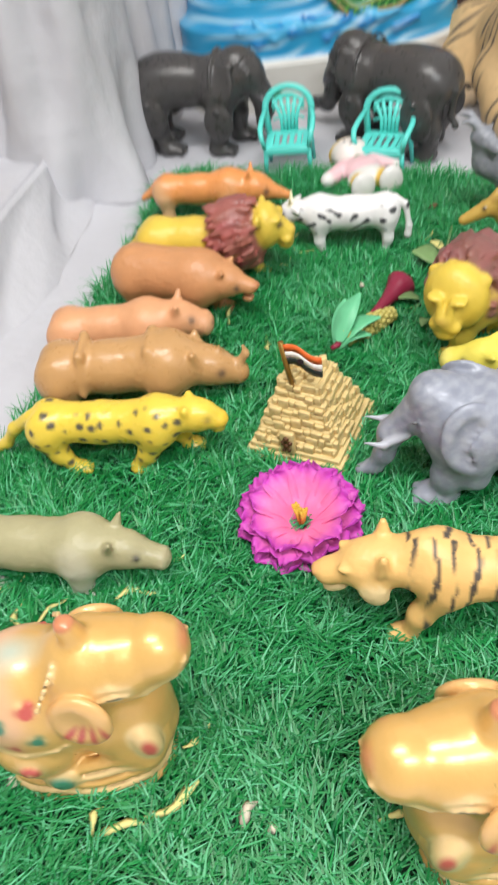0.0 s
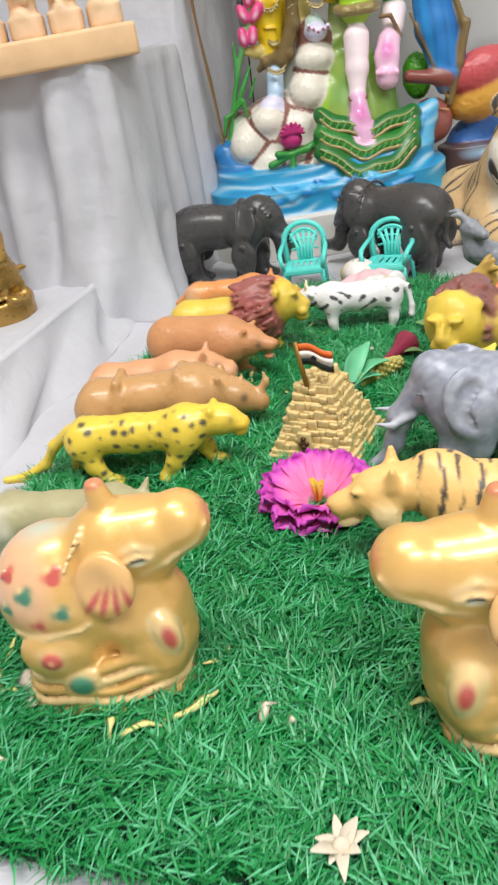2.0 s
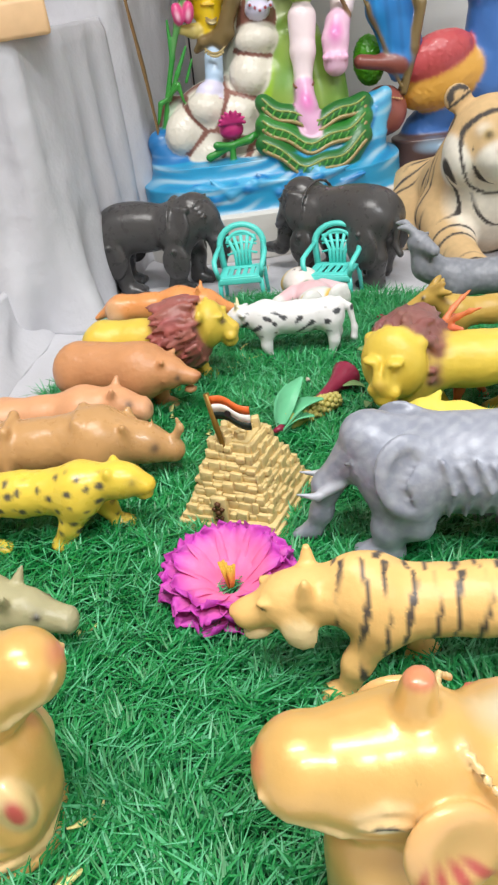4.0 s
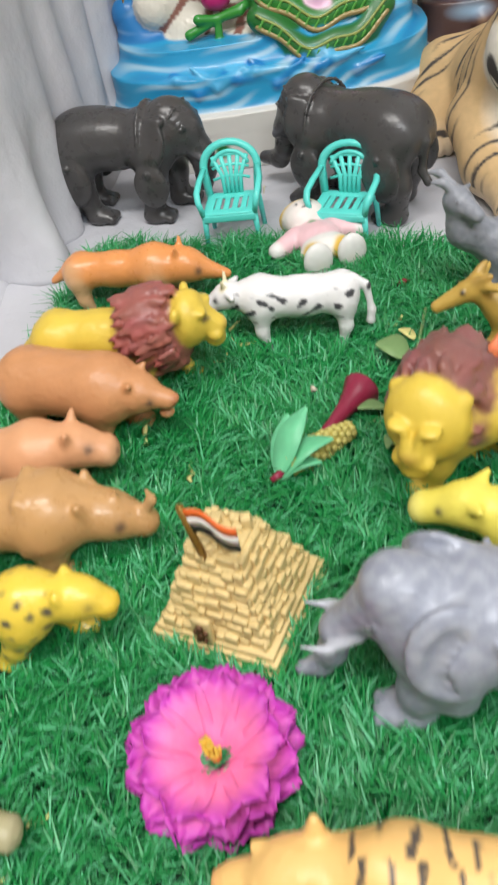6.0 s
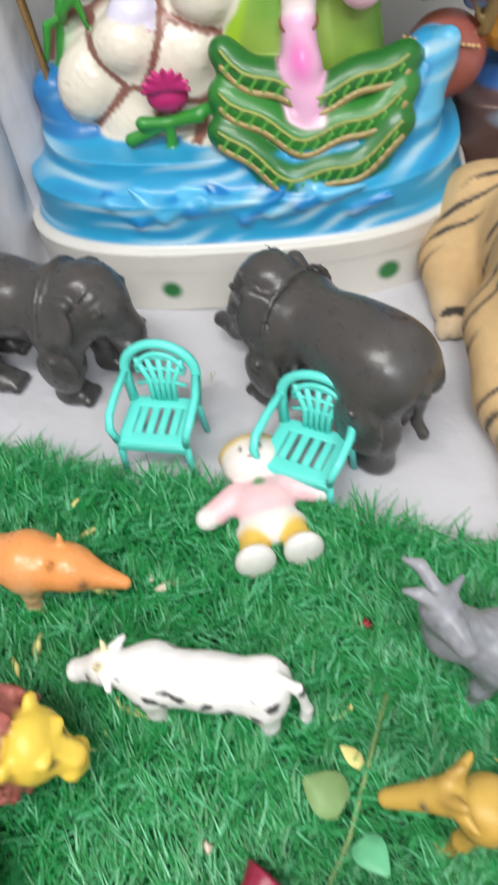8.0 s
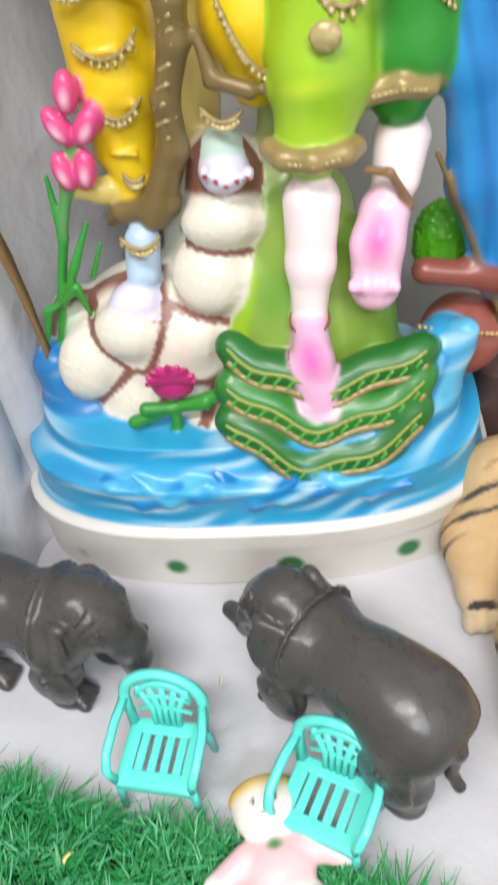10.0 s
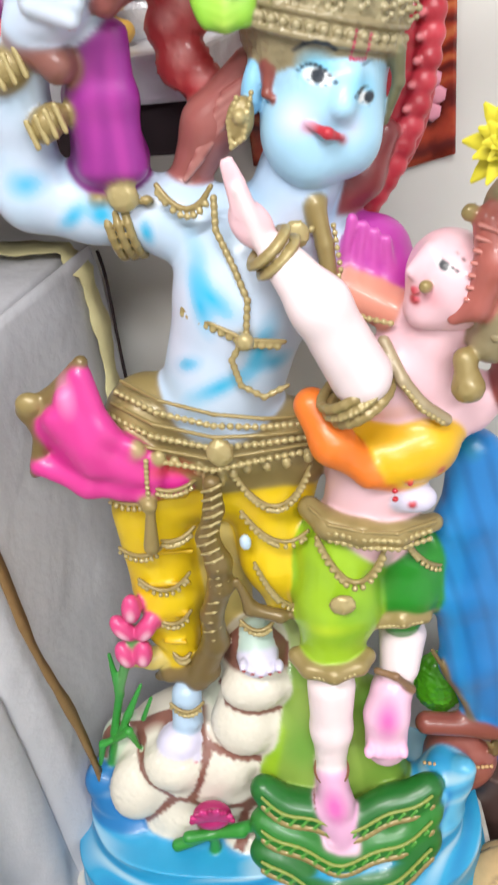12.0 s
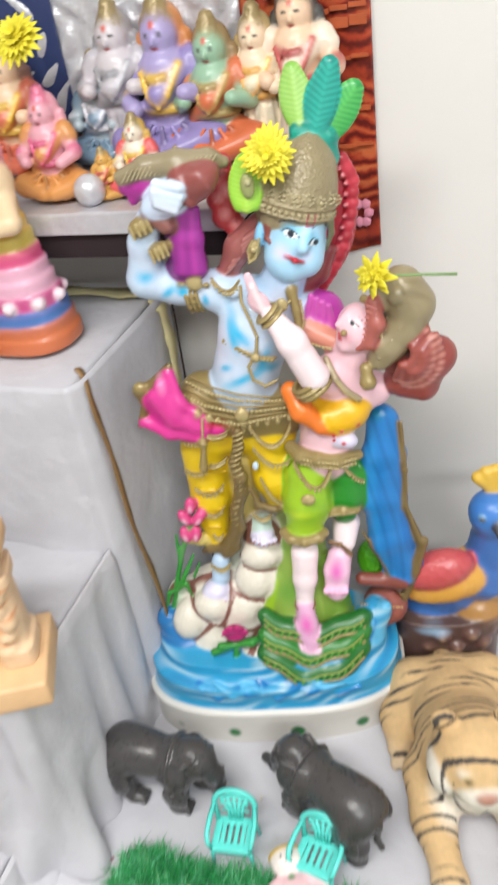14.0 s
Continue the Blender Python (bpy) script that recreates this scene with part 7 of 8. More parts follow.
def pink_flower():
    ob = empty("pink_flower", pose(0.030, 0.364, 0.003, 8, 0, 0) @ Matrix.Scale(0.80, 4), "magenta and pink fabric flower with yellow stamens", "flower")
    r = random.Random(2)
    for ring, (n, length, width, rise) in enumerate(((13, 0.046, 0.030, 0.012), (12, 0.043, 0.029, 0.021), (9, 0.036, 0.029, 0.026))):
        for i in range(n):
            a = 2 * math.pi * (i + 0.5 * ring) / n + r.uniform(-0.08, 0.08)
            vs, fs, cols = [], [], []
            rows, cross = 10, 8
            for j in range(rows + 1):
                t = j / rows
                for k in range(cross + 1):
                    s = k / cross * 2 - 1
                    w = width * (0.30 + 0.78 * t ** 0.8) * math.sqrt(max(0.08, 1 - max(0.0, (t - 0.62) / 0.40) ** 2.4))
                    ruffle = 0.0026 * math.sin(s * 6 + i * 2.3 + ring) * t * t + 0.0012 * math.sin(t * 9 + i)
                    x = 0.004 + length * t - 0.003 * s * s * t + 0.0014 * math.sin(s * 9 + i * 3) * t * t
                    z = rise * math.sin(t * 1.45) + 0.0045 * s * s * t + ruffle
                    y = s * w * 0.5
                    vs.append((x * math.cos(a) - y * math.sin(a), x * math.sin(a) + y * math.cos(a), z))
                    edge = min(1.0, max(0.0, (t - 0.55) / 0.35)) * 0.85 + 0.10 * abs(s)
                    lo, hi = hexc("f57fb2"), hexc("c03ab2")
                    e = max(0.0, min(1.0, edge + r.uniform(-0.08, 0.08)))
                    cols.append([lo[q] * (1 - e) + hi[q] * e for q in range(3)] + [0.0])
            for j in range(rows):
                for k in range(cross):
                    q = j * (cross + 1) + k
                    fs.append((q, q + 1, q + cross + 2, q + cross + 1))
            p = mesh_object("petal", vs, np.array(fs), PETAL, True, cols)
            p.parent = ob
            sol = p.modifiers.new("thickness", "SOLIDIFY")
            sol.thickness = 0.0005
    for i in range(16):
        bm = bmesh.new()
        a, d = 2 * math.pi * r.random(), 0.0065 * math.sqrt(r.random())
        tube(bm, [(d * 0.4 * math.cos(a), d * 0.4 * math.sin(a), 0.004), (d * math.cos(a), d * math.sin(a), 0.026 + r.uniform(-0.003, 0.003))], [0.0008, 0.0012], 6)
        part("stamen", bm, plain("stamen_yellow", hexc("d9b040"), 0.6) if i == 0 else bpy.data.materials["stamen_yellow"], ob)


pink_flower()


# ---- doll-size chairs ----
def toy_chair():
    ob = empty("toy_chair", Matrix(), "turquoise moulded plastic doll's armchair with a pierced back", "toy chair", "turquoise toy chairs")
    w, d, h = 0.023, 0.021, 0.034
    for sx in (-1, 1):
        for sy in (-1, 1):
            bm = bmesh.new()
            tube(bm, [(sx * w, sy * d, 0.0), (sx * w * 0.96, sy * d * 0.92, h * 0.6), (sx * w * 0.92, sy * d * 0.86, h)], [0.0022, 0.0026, 0.003], 6)
            part("leg", bm, TEAL, ob)
    for sx in (-1, 1):
        bm = bmesh.new()
        box(bm, (0.008, 0.042, 0.0028), pose(sx * 0.0185, 0, h + 0.001), 0.001)
        part("seat_rail", bm, TEAL, ob)
    for sy in (-1, 1):
        bm = bmesh.new()
        box(bm, (0.034, 0.010, 0.0026), pose(0, sy * 0.0165, h + 0.001), 0.001)
        part("seat_rail", bm, TEAL, ob)
    for i in range(4):
        bm = bmesh.new()
        box(bm, (0.0048, 0.026, 0.0022), pose(-0.0112 + 0.0075 * i, 0, h + 0.001), 0.0006)
        part("seat_slat", bm, TEAL, ob)
    bm = bmesh.new()
    box(bm, (0.045, 0.003, 0.007), pose(0, -0.0205, h - 0.003), 0.001)
    part("apron", bm, TEAL, ob)
    bm = bmesh.new()
    top = 0.082

    def back(x, z):
        return (x, 0.0185 + 0.010 * (z - h) / (top - h), z)
    arch = [back(0.0235 * math.cos(a), 0.060 + 0.022 * math.sin(a)) for a in [math.pi * k / 14 for k in range(15)]]
    tube(bm, [back(0.021, h)] + arch + [back(-0.021, h)], 0.0036, 6)
    inner = [back(0.016 * math.cos(a), 0.058 + 0.016 * math.sin(a)) for a in [math.pi * (0.08 + 0.84 * k / 10) for k in range(11)]]
    tube(bm, inner, 0.0022, 6)
    for i in range(5):
        x = -0.010 + 0.005 * i
        tube(bm, [back(x * 0.7, h), back(x * 0.8, 0.052), back(x * 1.5, 0.070)], 0.0020, 6)
    for z in (0.052, 0.062, 0.071):
        tube(bm, [back(-0.016, z - 0.003), back(-0.006, z), back(0.006, z), back(0.016, z - 0.003)], 0.0015, 6)
    part("backrest", bm, TEAL, ob)
    for sx in (-1, 1):
        bm = bmesh.new()
        tube(bm, [(sx * 0.0235, 0.022, 0.060), (sx * 0.026, 0.006, 0.0555), (sx * 0.026, -0.012, 0.053), (sx * 0.0245, -0.020, 0.048), (sx * 0.022, -0.0195, h)], [0.0028, 0.0028, 0.0028, 0.0027, 0.0025], 6)
        part("armrest", bm, TEAL, ob)
    return ob


chair = toy_chair()
chair.matrix_world = pose(0.041, 0.855, -0.0095, 0, 0, -7) @ Matrix.Diagonal((1.03, 0.95, 0.93, 1))
copy_thing(chair, pose(0.137, 0.829, -0.0095, 0, 0, -23) @ Matrix.Diagonal((1.03, 0.98, 0.93, 1)))


# ---- lying doll ----
def doll():
    pinkc, skin, yel, wht = hexc("ecc0c6"), hexc("ece2dc"), hexc("e2b93a"), hexc("e8e6e2")
    c = Clay(0.0014)
    c.ball((0, 0.026, 0.013), (0.0155, 0.0135, 0.0125), skin, 0.003)
    c.ball((0, 0.033, 0.011), (0.0165, 0.009, 0.0125), yel, 0.003)
    c.ball((0, 0.002, 0.010), (0.0155, 0.0145, 0.0105), pinkc, 0.004)
    c.ball((0, -0.012, 0.009), (0.0175, 0.009, 0.0095), wht, 0.004)
    for s in (-1, 1):
        c.limb([(s * 0.013, 0.009, 0.011), (s * 0.024, 0.004, 0.009)], [0.007, 0.0065], pinkc, 0.003)
        c.ball((s * 0.029, 0.002, 0.009), 0.0058, wht, 0.002)
        c.limb([(s * 0.009, -0.016, 0.010), (s * 0.011, -0.026, 0.011)], [0.007, 0.0075], yel, 0.003)
        c.ball((s * 0.0115, -0.030, 0.013), (0.0098, 0.005, 0.0125), wht, 0.002)
        c.coat((s * 0.005, 0.027, 0.0255), (0.0014, 0.0022, 0.004), INK, 0.5)
    c.coat((0, 0.0215, 0.0245), (0.0035, 0.0009, 0.005), INK, 0.5)
    c.coat((0, 0.010, 0.021), (0.005, 0.004, 0.006), hexc("3f8a48"), 0.5)
    return c, None


toy(doll(), "rubber_doll", place(0.112, 0.796, 16, -0.004, 1.25), "small pink and white rubber doll lying on its back", "doll", TOY, "")


# ---- toy corn, maroon tee, sprig ----
def corn():
    ob = empty("toy_corn", pose(0.072, 0.535, 0.001, 0, 0, 32), "toy corn cob half wrapped in a mint-green husk", "toy corn")
    bm = bmesh.new()
    for i in range(9):
        for k in range(8):
            a = 2 * math.pi * (k + 0.5 * (i % 2)) / 8
            t = i / 8
            r = 0.0075 * (1 - 0.5 * t * t)
            bmesh.ops.create_icosphere(bm, subdivisions=1, radius=0.0027, matrix=pose(0.012 + 0.034 * t, r * math.cos(a), 0.010 + r * math.sin(a)))
    tube(bm, [(0.0, 0, 0.009), (0.03, 0, 0.010), (0.046, 0, 0.010)], [0.007, 0.0065, 0.003], 10)
    part("cob", bm, KERNEL, ob)
    for a, ln, wd, z, lift in ((22, 0.036, 0.016, 0.009, 0.55), (-16, 0.036, 0.016, 0.005, 0.35), (42, 0.032, 0.014, 0.005, 0.6), (4, 0.034, 0.016, 0.002, 0.12), (-34, 0.026, 0.012, 0.003, 0.3)):
        bm = bmesh.new()
        petal(bm, pose(-0.006, 0, z, 0, -6, a), ln, wd, lift, 0.25, 7, 0.0012)
        part("husk_leaf", bm, HUSK, ob)
    bm = bmesh.new()
    tube(bm, [(-0.013, 0, 0.006), (-0.004, 0, 0.007)], [0.0018, 0.003], 8)
    part("stalk", bm, MAROON, ob)


corn()


def tee():
    bm = bmesh.new()
    axis = [(0, 0, 0.0), (0, 0, 0.03), (0, 0, 0.045), (0, 0, 0.058), (0, 0, 0.066), (0, 0, 0.068), (0, 0, 0.064), (0, 0, 0.05)]
    rad = [0.0028, 0.0045, 0.0062, 0.010, 0.0135, 0.0128, 0.0105, 0.002]
    rings = []
    for p, r in zip(axis, rad):
        rings.append([bm.verts.new((r * math.cos(2 * math.pi * k / 20), r * math.sin(2 * math.pi * k / 20), p[2])) for k in range(20)])
    for a, b in zip(rings, rings[1:]):
        for k in range(20):
            bm.faces.new((a[k], a[(k + 1) % 20], b[(k + 1) % 20], b[k]))
    bm.faces.new(rings[0][::-1])
    bm.faces.new(rings[-1])
    ob = part("plastic_horn", bm, MAROON, None, "maroon plastic horn-shaped toy lying on the grass")
    ob.matrix_world = pose(0.086, 0.541, 0.010, 86, 0, -33) @ pose(0, 0, 0, 0, 0, 0)
    tagged(ob, category="toy horn")
    ob.matrix_world = Matrix.Translation((0.086, 0.545, 0.011)) @ Vector((0.60, 0.80, 0.03)).to_track_quat("Z", "Y").to_matrix().to_4x4() @ Matrix.Scale(0.92, 4)


tee()


def sprig():
    ob = empty("leaf_sprig", Matrix.Translation((0.15, 0.6, 0.004)), "wilted green leaf sprig lying on the grass", "sprig")
    o = Vector((0.15, 0.6, 0.004))
    bm = bmesh.new()
    for line in (((0.179, 0.681, 0.006), (0.168, 0.645, 0.006), (0.158, 0.612, 0.005), (0.148, 0.592, 0.004), (0.135, 0.577, 0.004), (0.127, 0.566, 0.003)), ((0.148, 0.592, 0.004), (0.137, 0.56, 0.004), (0.135, 0.54, 0.003)), ((0.140, 0.577, 0.004), (0.13, 0.575, 0.004), (0.118, 0.565, 0.003))):
        tube(bm, [Vector(p) - o for p in line], 0.0013, 6)
    part("stem", bm, LEAF, ob)
    for x, y, a, ln, wd, mt in ((0.156, 0.626, 150, 0.022, 0.022, LEAF), (0.163, 0.612, -50, 0.02, 0.016, HUSK), (0.15, 0.592, -70, 0.018, 0.013, LEAF), (0.135, 0.578, 190, 0.018, 0.010, LEAF), (0.136, 0.552, -110, 0.016, 0.008, LEAF), (0.165, 0.645, 140, 0.013, 0.008, STRAW)):
        bm = bmesh.new()
        petal(bm, pose(x - o.x, y - o.y, 0.004, 0, -8, a), ln, wd, 0.15, 0.12, 6, 0.0005)
        part("leaf", bm, mt, ob)


sprig()


# ---- scattered petals and twigs ----
def scrap(name, x, y, yaw, ln, wd, mat_, label, category, bend=0.35, z=0.003):
    bm = bmesh.new()
    n = 7
    rows = []
    for i in range(n + 1):
        t = i / n
        px, py = ln * (t - 0.5), bend * ln * (0.35 * math.sin(t * 3.6 + x * 90) + 0.12 * math.sin(t * 9 + y * 70))
        hw = wd * (0.5 + 0.12 * math.sin(t * 11 + x * 300)) * (0.25 + 0.75 * math.sin(math.pi * (0.06 + 0.9 * t)))
        pz = 0.0025 * math.sin(t * 5 + y * 60) + 0.002
        rows.append([bm.verts.new(v) for v in ((px, py - hw, pz), (px, py, pz + wd * 0.10), (px, py + hw, pz), (px, py, pz - 0.0004))])
    for a, b in zip(rows, rows[1:]):
        for k in range(4):
            bm.faces.new((a[k], a[(k + 1) % 4], b[(k + 1) % 4], b[k]))
    bm.faces.new(rows[0][::-1])
    bm.faces.new(rows[-1])
    ob = part(name, bm, mat_, None, label)
    ob.matrix_world = pose(x, y, z, 0, 0, yaw)
    return tagged(ob, category=category, group="fallen petals")


for x, y, yaw, ln, wd in ((-0.040, 0.201, 42, 0.034, 0.0055), (-0.066, 0.186, 25, 0.026, 0.005), (-0.078, 0.192, 70, 0.014, 0.004), (0.066, 0.186, 0, 0.019, 0.0035), (-0.03, 0.232, 40, 0.02, 0.004), (-0.072, 0.32, 12, 0.025, 0.005), (-0.056, 0.345, 10, 0.026, 0.006),
                          (-0.128, 0.30, 20, 0.028, 0.004), (-0.14, 0.31, 110, 0.03, 0.004), (-0.122, 0.315, 70, 0.026, 0.004), (-0.105, 0.31, 15, 0.03, 0.004), (-0.15, 0.285, 60, 0.026, 0.004), (-0.135, 0.265, 120, 0.026, 0.004), (-0.155, 0.33, 30, 0.028, 0.004), (-0.148, 0.245, 80, 0.03, 0.0045), (-0.142, 0.225, 140, 0.02, 0.004),
                          (0.047, 0.672, -40, 0.022, 0.005), (0.036, 0.692, 20, 0.018, 0.004), (0.03, 0.655, 60, 0.014, 0.004), (-0.012, 0.705, 80, 0.02, 0.005), (-0.022, 0.69, 95, 0.02, 0.005), (0.012, 0.545, 110, 0.02, 0.005), (0.055, 0.495, 105, 0.02, 0.006), (0.156, 0.672, 45, 0.012, 0.004), (0.0, 0.78, 30, 0.016, 0.005), (0.018, 0.742, 20, 0.014, 0.005), (-0.012, 0.80, 35, 0.016, 0.004), (0.235, 0.65, 10, 0.014, 0.004), (-0.02, 0.585, 70, 0.016, 0.004), (0.04, 0.44, 60, 0.012, 0.004)):
    scrap("fallen_petal", x, y, yaw, ln, wd, STRAW, "dry yellow flower petal fallen on the grass", "petal")
for x, y, yaw, ln, wd in ((-0.003, 0.192, 60, 0.014, 0.006), (0.008, 0.184, 20, 0.006, 0.005), (-0.145, 0.195, 65, 0.036, 0.0045), (-0.142, 0.175, 5, 0.03, 0.006), (-0.128, 0.222, -50, 0.024, 0.012), (0.092, 0.608, 10, 0.007, 0.006), (0.06, 0.745, 15, 0.022, 0.006), (0.045, 0.752, 100, 0.012, 0.005), (0.075, 0.47, 10, 0.006, 0.004), (0.035, 0.86, 30, 0.01, 0.003), (0.07, 0.91, 75, 0.008, 0.002), (0.03, 0.50, 30, 0.008, 0.004)):
    scrap("dry_scrap", x, y, yaw, ln, wd, PALE, "pale dry leaf scrap lying on the display", "leaf scrap")
scrap("red_petal", 0.169, 0.721, 60, 0.010, 0.008, REDBIT, "dark red petal fallen on the grass", "petal")
scrap("red_petal", -0.112, 0.845, 20, 0.010, 0.005, REDBIT, "dark red petal on the white cloth", "petal", z=-0.008)
star = empty("dried_flower", pose(0.026, 0.119, 0.005, 0, 0, 15), "pale dried star-shaped flower at the edge of the grass", "flower")
for k in range(8):
    bm = bmesh.new()
    petal(bm, pose(0, 0, 0, 0, -10, 45 * k + 14 * math.sin(k * 5)), 0.0125 + 0.003 * math.sin(k * 3.3), 0.0055 + 0.0012 * math.sin(k * 2.1), 0.3 + 0.25 * math.sin(k * 1.9), 0.2)
    part("petal", bm, PALE, star)
bm = bmesh.new()
bmesh.ops.create_icosphere(bm, subdivisions=2, radius=0.0036, matrix=pose(0, 0, 0.003))
part("centre", bm, PALE, star)


def yellow_flower(m, r, n, label):
    ob = empty("yellow_flower", m, label, "flower", "yellow flowers")
    for ring in range(4):
        for k in range(n):
            bm = bmesh.new()
            a = 360 * (k + 0.5 * ring) / n
            petal(bm, pose(0, 0, 0.002 * ring) @ pose(0, 0, 0, 0, -8 - 19 * ring, a + 4 * math.sin(k * 7)), r * (1 - 0.10 * ring) * (1 + 0.10 * math.sin(k * 5.3 + ring)), r * 0.44, 0.12, 0.22, 5, 0.0005)
            part("petal", bm, YELLOWPETAL, ob)
    bm = bmesh.new()
    bmesh.ops.create_icosphere(bm, subdivisions=2, radius=r * 0.3, matrix=pose(0, 0, r * 0.2))
    part("centre", bm, YELLOWPETAL, ob)
    return ob


yellow_flower(look((0.157, 1.112, 0.709), (0.19, 1.6, 0.55)), 0.0265, 22, "yellow chrysanthemum tucked into the statue's crown")
f2 = yellow_flower(look((0.249, 1.055, 0.606), (0.50, 1.4, 0.50)), 0.023, 8, "yellow flower with a long stem on the statue's head")
bm = bmesh.new()
tube(bm, [(0.256, 1.052, 0.604), (0.285, 1.052, 0.602), (0.318, 1.054, 0.598)], [0.0014, 0.0013, 0.0016], 6)
st = part("stem", bm, LEAF, f2)
st.matrix_parent_inverse = f2.matrix_world.inverted()


# ---- wood carving on the lower stand ----
def carving():
    ob = empty("wood_carving", ROOM @ pose(-0.418, 0.80, 0.2745, 0, 0, 26), "carved pale wooden relief block on a thick plinth", "wood carving")
    bm = bmesh.new()
    box(bm, (0.22, 0.10, 0.032), pose(0, 0, 0.016), 0.004)
    part("plinth", bm, WOOD, ob)
    r = random.Random(3)
    for i in range(5):
        c = Clay(0.0026)
        x = -0.085 + 0.042 * i
        h = r.uniform(0.09, 0.12)
        tone, deep = hexc("e6c49c"), hexc("d08a54")
        c.drum((x, 0.004, 0.042), (0.019, 0.028), 0.011, tone, 4.0, 0.004)
        c.drum((x, 0.006, 0.04 + h / 2), (0.0145, 0.021), h / 2, tone, 3.5, 0.006)
        c.drum((x, 0.006, 0.036 + h), (0.019, 0.026), 0.008, tone, 4.0, 0.004)
        for k in range(5):
            c.ball((x + r.uniform(-0.006, 0.006), -0.016, 0.055 + h * 0.17 * k), (r.uniform(0.007, 0.012), 0.009, r.uniform(0.007, 0.012)), tone, 0.004, grain=0.0012, pitch=0.007)
            c.coat((x + r.uniform(-0.01, 0.01), -0.014, 0.063 + h * 0.17 * k), (0.014, 0.02, 0.004), deep, 0.8)
        q, finish = c.build("pillar", CARVED), None
        q.parent = ob
        tagged(q, "carved pillar with worn orange relief")
    bm = bmesh.new()
    box(bm, (0.21, 0.06, 0.02), pose(0, 0.005, 0.172), 0.006)
    part("lintel", bm, WOOD, ob)


CARVED = painted("carved_relief", 0.55, 0.0, 0.25, 0.5, 30.0, 150.0)
carving()


# ---- golden seated idol on the step ----
def gold_idol():
    g = hexc("a9812c", 0.6)
    c = Clay(0.0024)
    c.drum((0, 0, 0.012), (0.045, 0.04), 0.012, g, 2.2, 0.006)
    r = random.Random(9)
    for i in range(46):
        a, d = r.uniform(0, 6.28), r.uniform(0.02, 0.045)
        c.ball((d * math.cos(a), d * math.sin(a), r.uniform(0.015, 0.045)), (r.uniform(0.006, 0.011), r.uniform(0.006, 0.011), r.uniform(0.003, 0.006)), g, 0.003, (r.uniform(-40, 40), r.uniform(-40, 40), 0))
    c.ball((0, 0, 0.05), (0.036, 0.032, 0.03), g, 0.012, grain=0.0015, pitch=0.012)
    c.ball((0, 0, 0.08), (0.026, 0.022, 0.028), g, 0.01, grain=0.0012, pitch=0.01)
    c.ball((0, -0.002, 0.113), (0.018, 0.018, 0.02), g, 0.006)
    c.limb([(0, 0, 0.125), (0, 0, 0.15)], [0.014, 0.005], g, 0.006, grain=0.001, pitch=0.008)
    for s in (-1, 1):
        c.limb([(s * 0.025, 0, 0.09), (s * 0.035, -0.018, 0.07), (s * 0.018, -0.03, 0.06)], [0.011, 0.010, 0.008], g, 0.006)
    return c, None


toy(gold_idol(), "golden_idol", ROOM @ pose(-0.470, 0.66, 0.043), "golden seated idol heaped with coins on the white step", "idol", painted("polished_gold", 0.3), "")


# ---- wall shelf with idols, poster and foil ----
bm = bmesh.new()
box(bm, (0.95, 0.15, 0.026), pose(-0.645, 1.243, 0.632), 0.003)
shelf = part("wall_shelf", bm, SILVER, None, "silver foil-covered shelf on the wall", False)
shelf.matrix_world = ROOM
tagged(shelf, category="shelf")
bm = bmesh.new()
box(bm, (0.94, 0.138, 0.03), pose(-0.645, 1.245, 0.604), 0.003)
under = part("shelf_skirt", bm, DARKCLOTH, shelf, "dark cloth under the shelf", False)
bm = bmesh.new()
box(bm, (0.93, 0.08, 0.022), pose(-0.645, 1.279, 0.6555), 0.004)
riser = part("shelf_riser", bm, SILVER, shelf, "foil-covered riser", False)


def poster_material():
    m, nodes, links, sh = node_material("temple_poster")
    tc = nodes.new("ShaderNodeTexCoord")
    wv = nodes.new("ShaderNodeTexWave")
    wv.wave_type, wv.bands_direction = "BANDS", "Z"
    wv.inputs["Scale"].default_value, wv.inputs["Distortion"].default_value = 16.0, 14.0
    wv.inputs["Detail"].default_value = 6.0
    links.new(tc.outputs["Object"], wv.inputs["Vector"])
    nz = texture(nodes, links, 18.0, 6.0)
    mx = nodes.new("ShaderNodeMath")
    mx.operation = "MULTIPLY"
    links.new(wv.outputs["Fac"], mx.inputs[0])
    links.new(nz.outputs["Fac"], mx.inputs[1])
    rp = nodes.new("ShaderNodeValToRGB")
    rp.color_ramp.elements[0].color, rp.color_ramp.elements[1].color = hexc("5c1a16"), hexc("dc8a52")
    k = rp.color_ramp.elements.new(0.35)
    k.color = hexc("a43c26")
    links.new(mx.outputs[0], rp.inputs["Fac"])
    links.new(rp.outputs["Color"], sh.inputs["Base Color"])
    sh.inputs["Roughness"].default_value = 0.35
    return m


def hanging(name, x0, x1, z0, z1, mat_, label, category, y=1.316, wave=0.003, crumple=0.0):
    def shape(u, v):
        x, z = x0 + (x1 - x0) * u, z0 + (z1 - z0) * v
        yy = y - np.abs(wave * np.sin(u * 7 + v * 3)) - np.abs(crumple * np.sin(u * 31 + 3 * np.sin(v * 13)) * np.sin(v * 27 + 2 * np.sin(u * 17)))
        return x, yy, z - 0.012 * np.sin(u * 3.1) * (1 - v)
    ob = sheet(name, 60, 60, shape, mat_, label, category, thick=0.001)
    ob.matrix_world = ROOM
    return ob


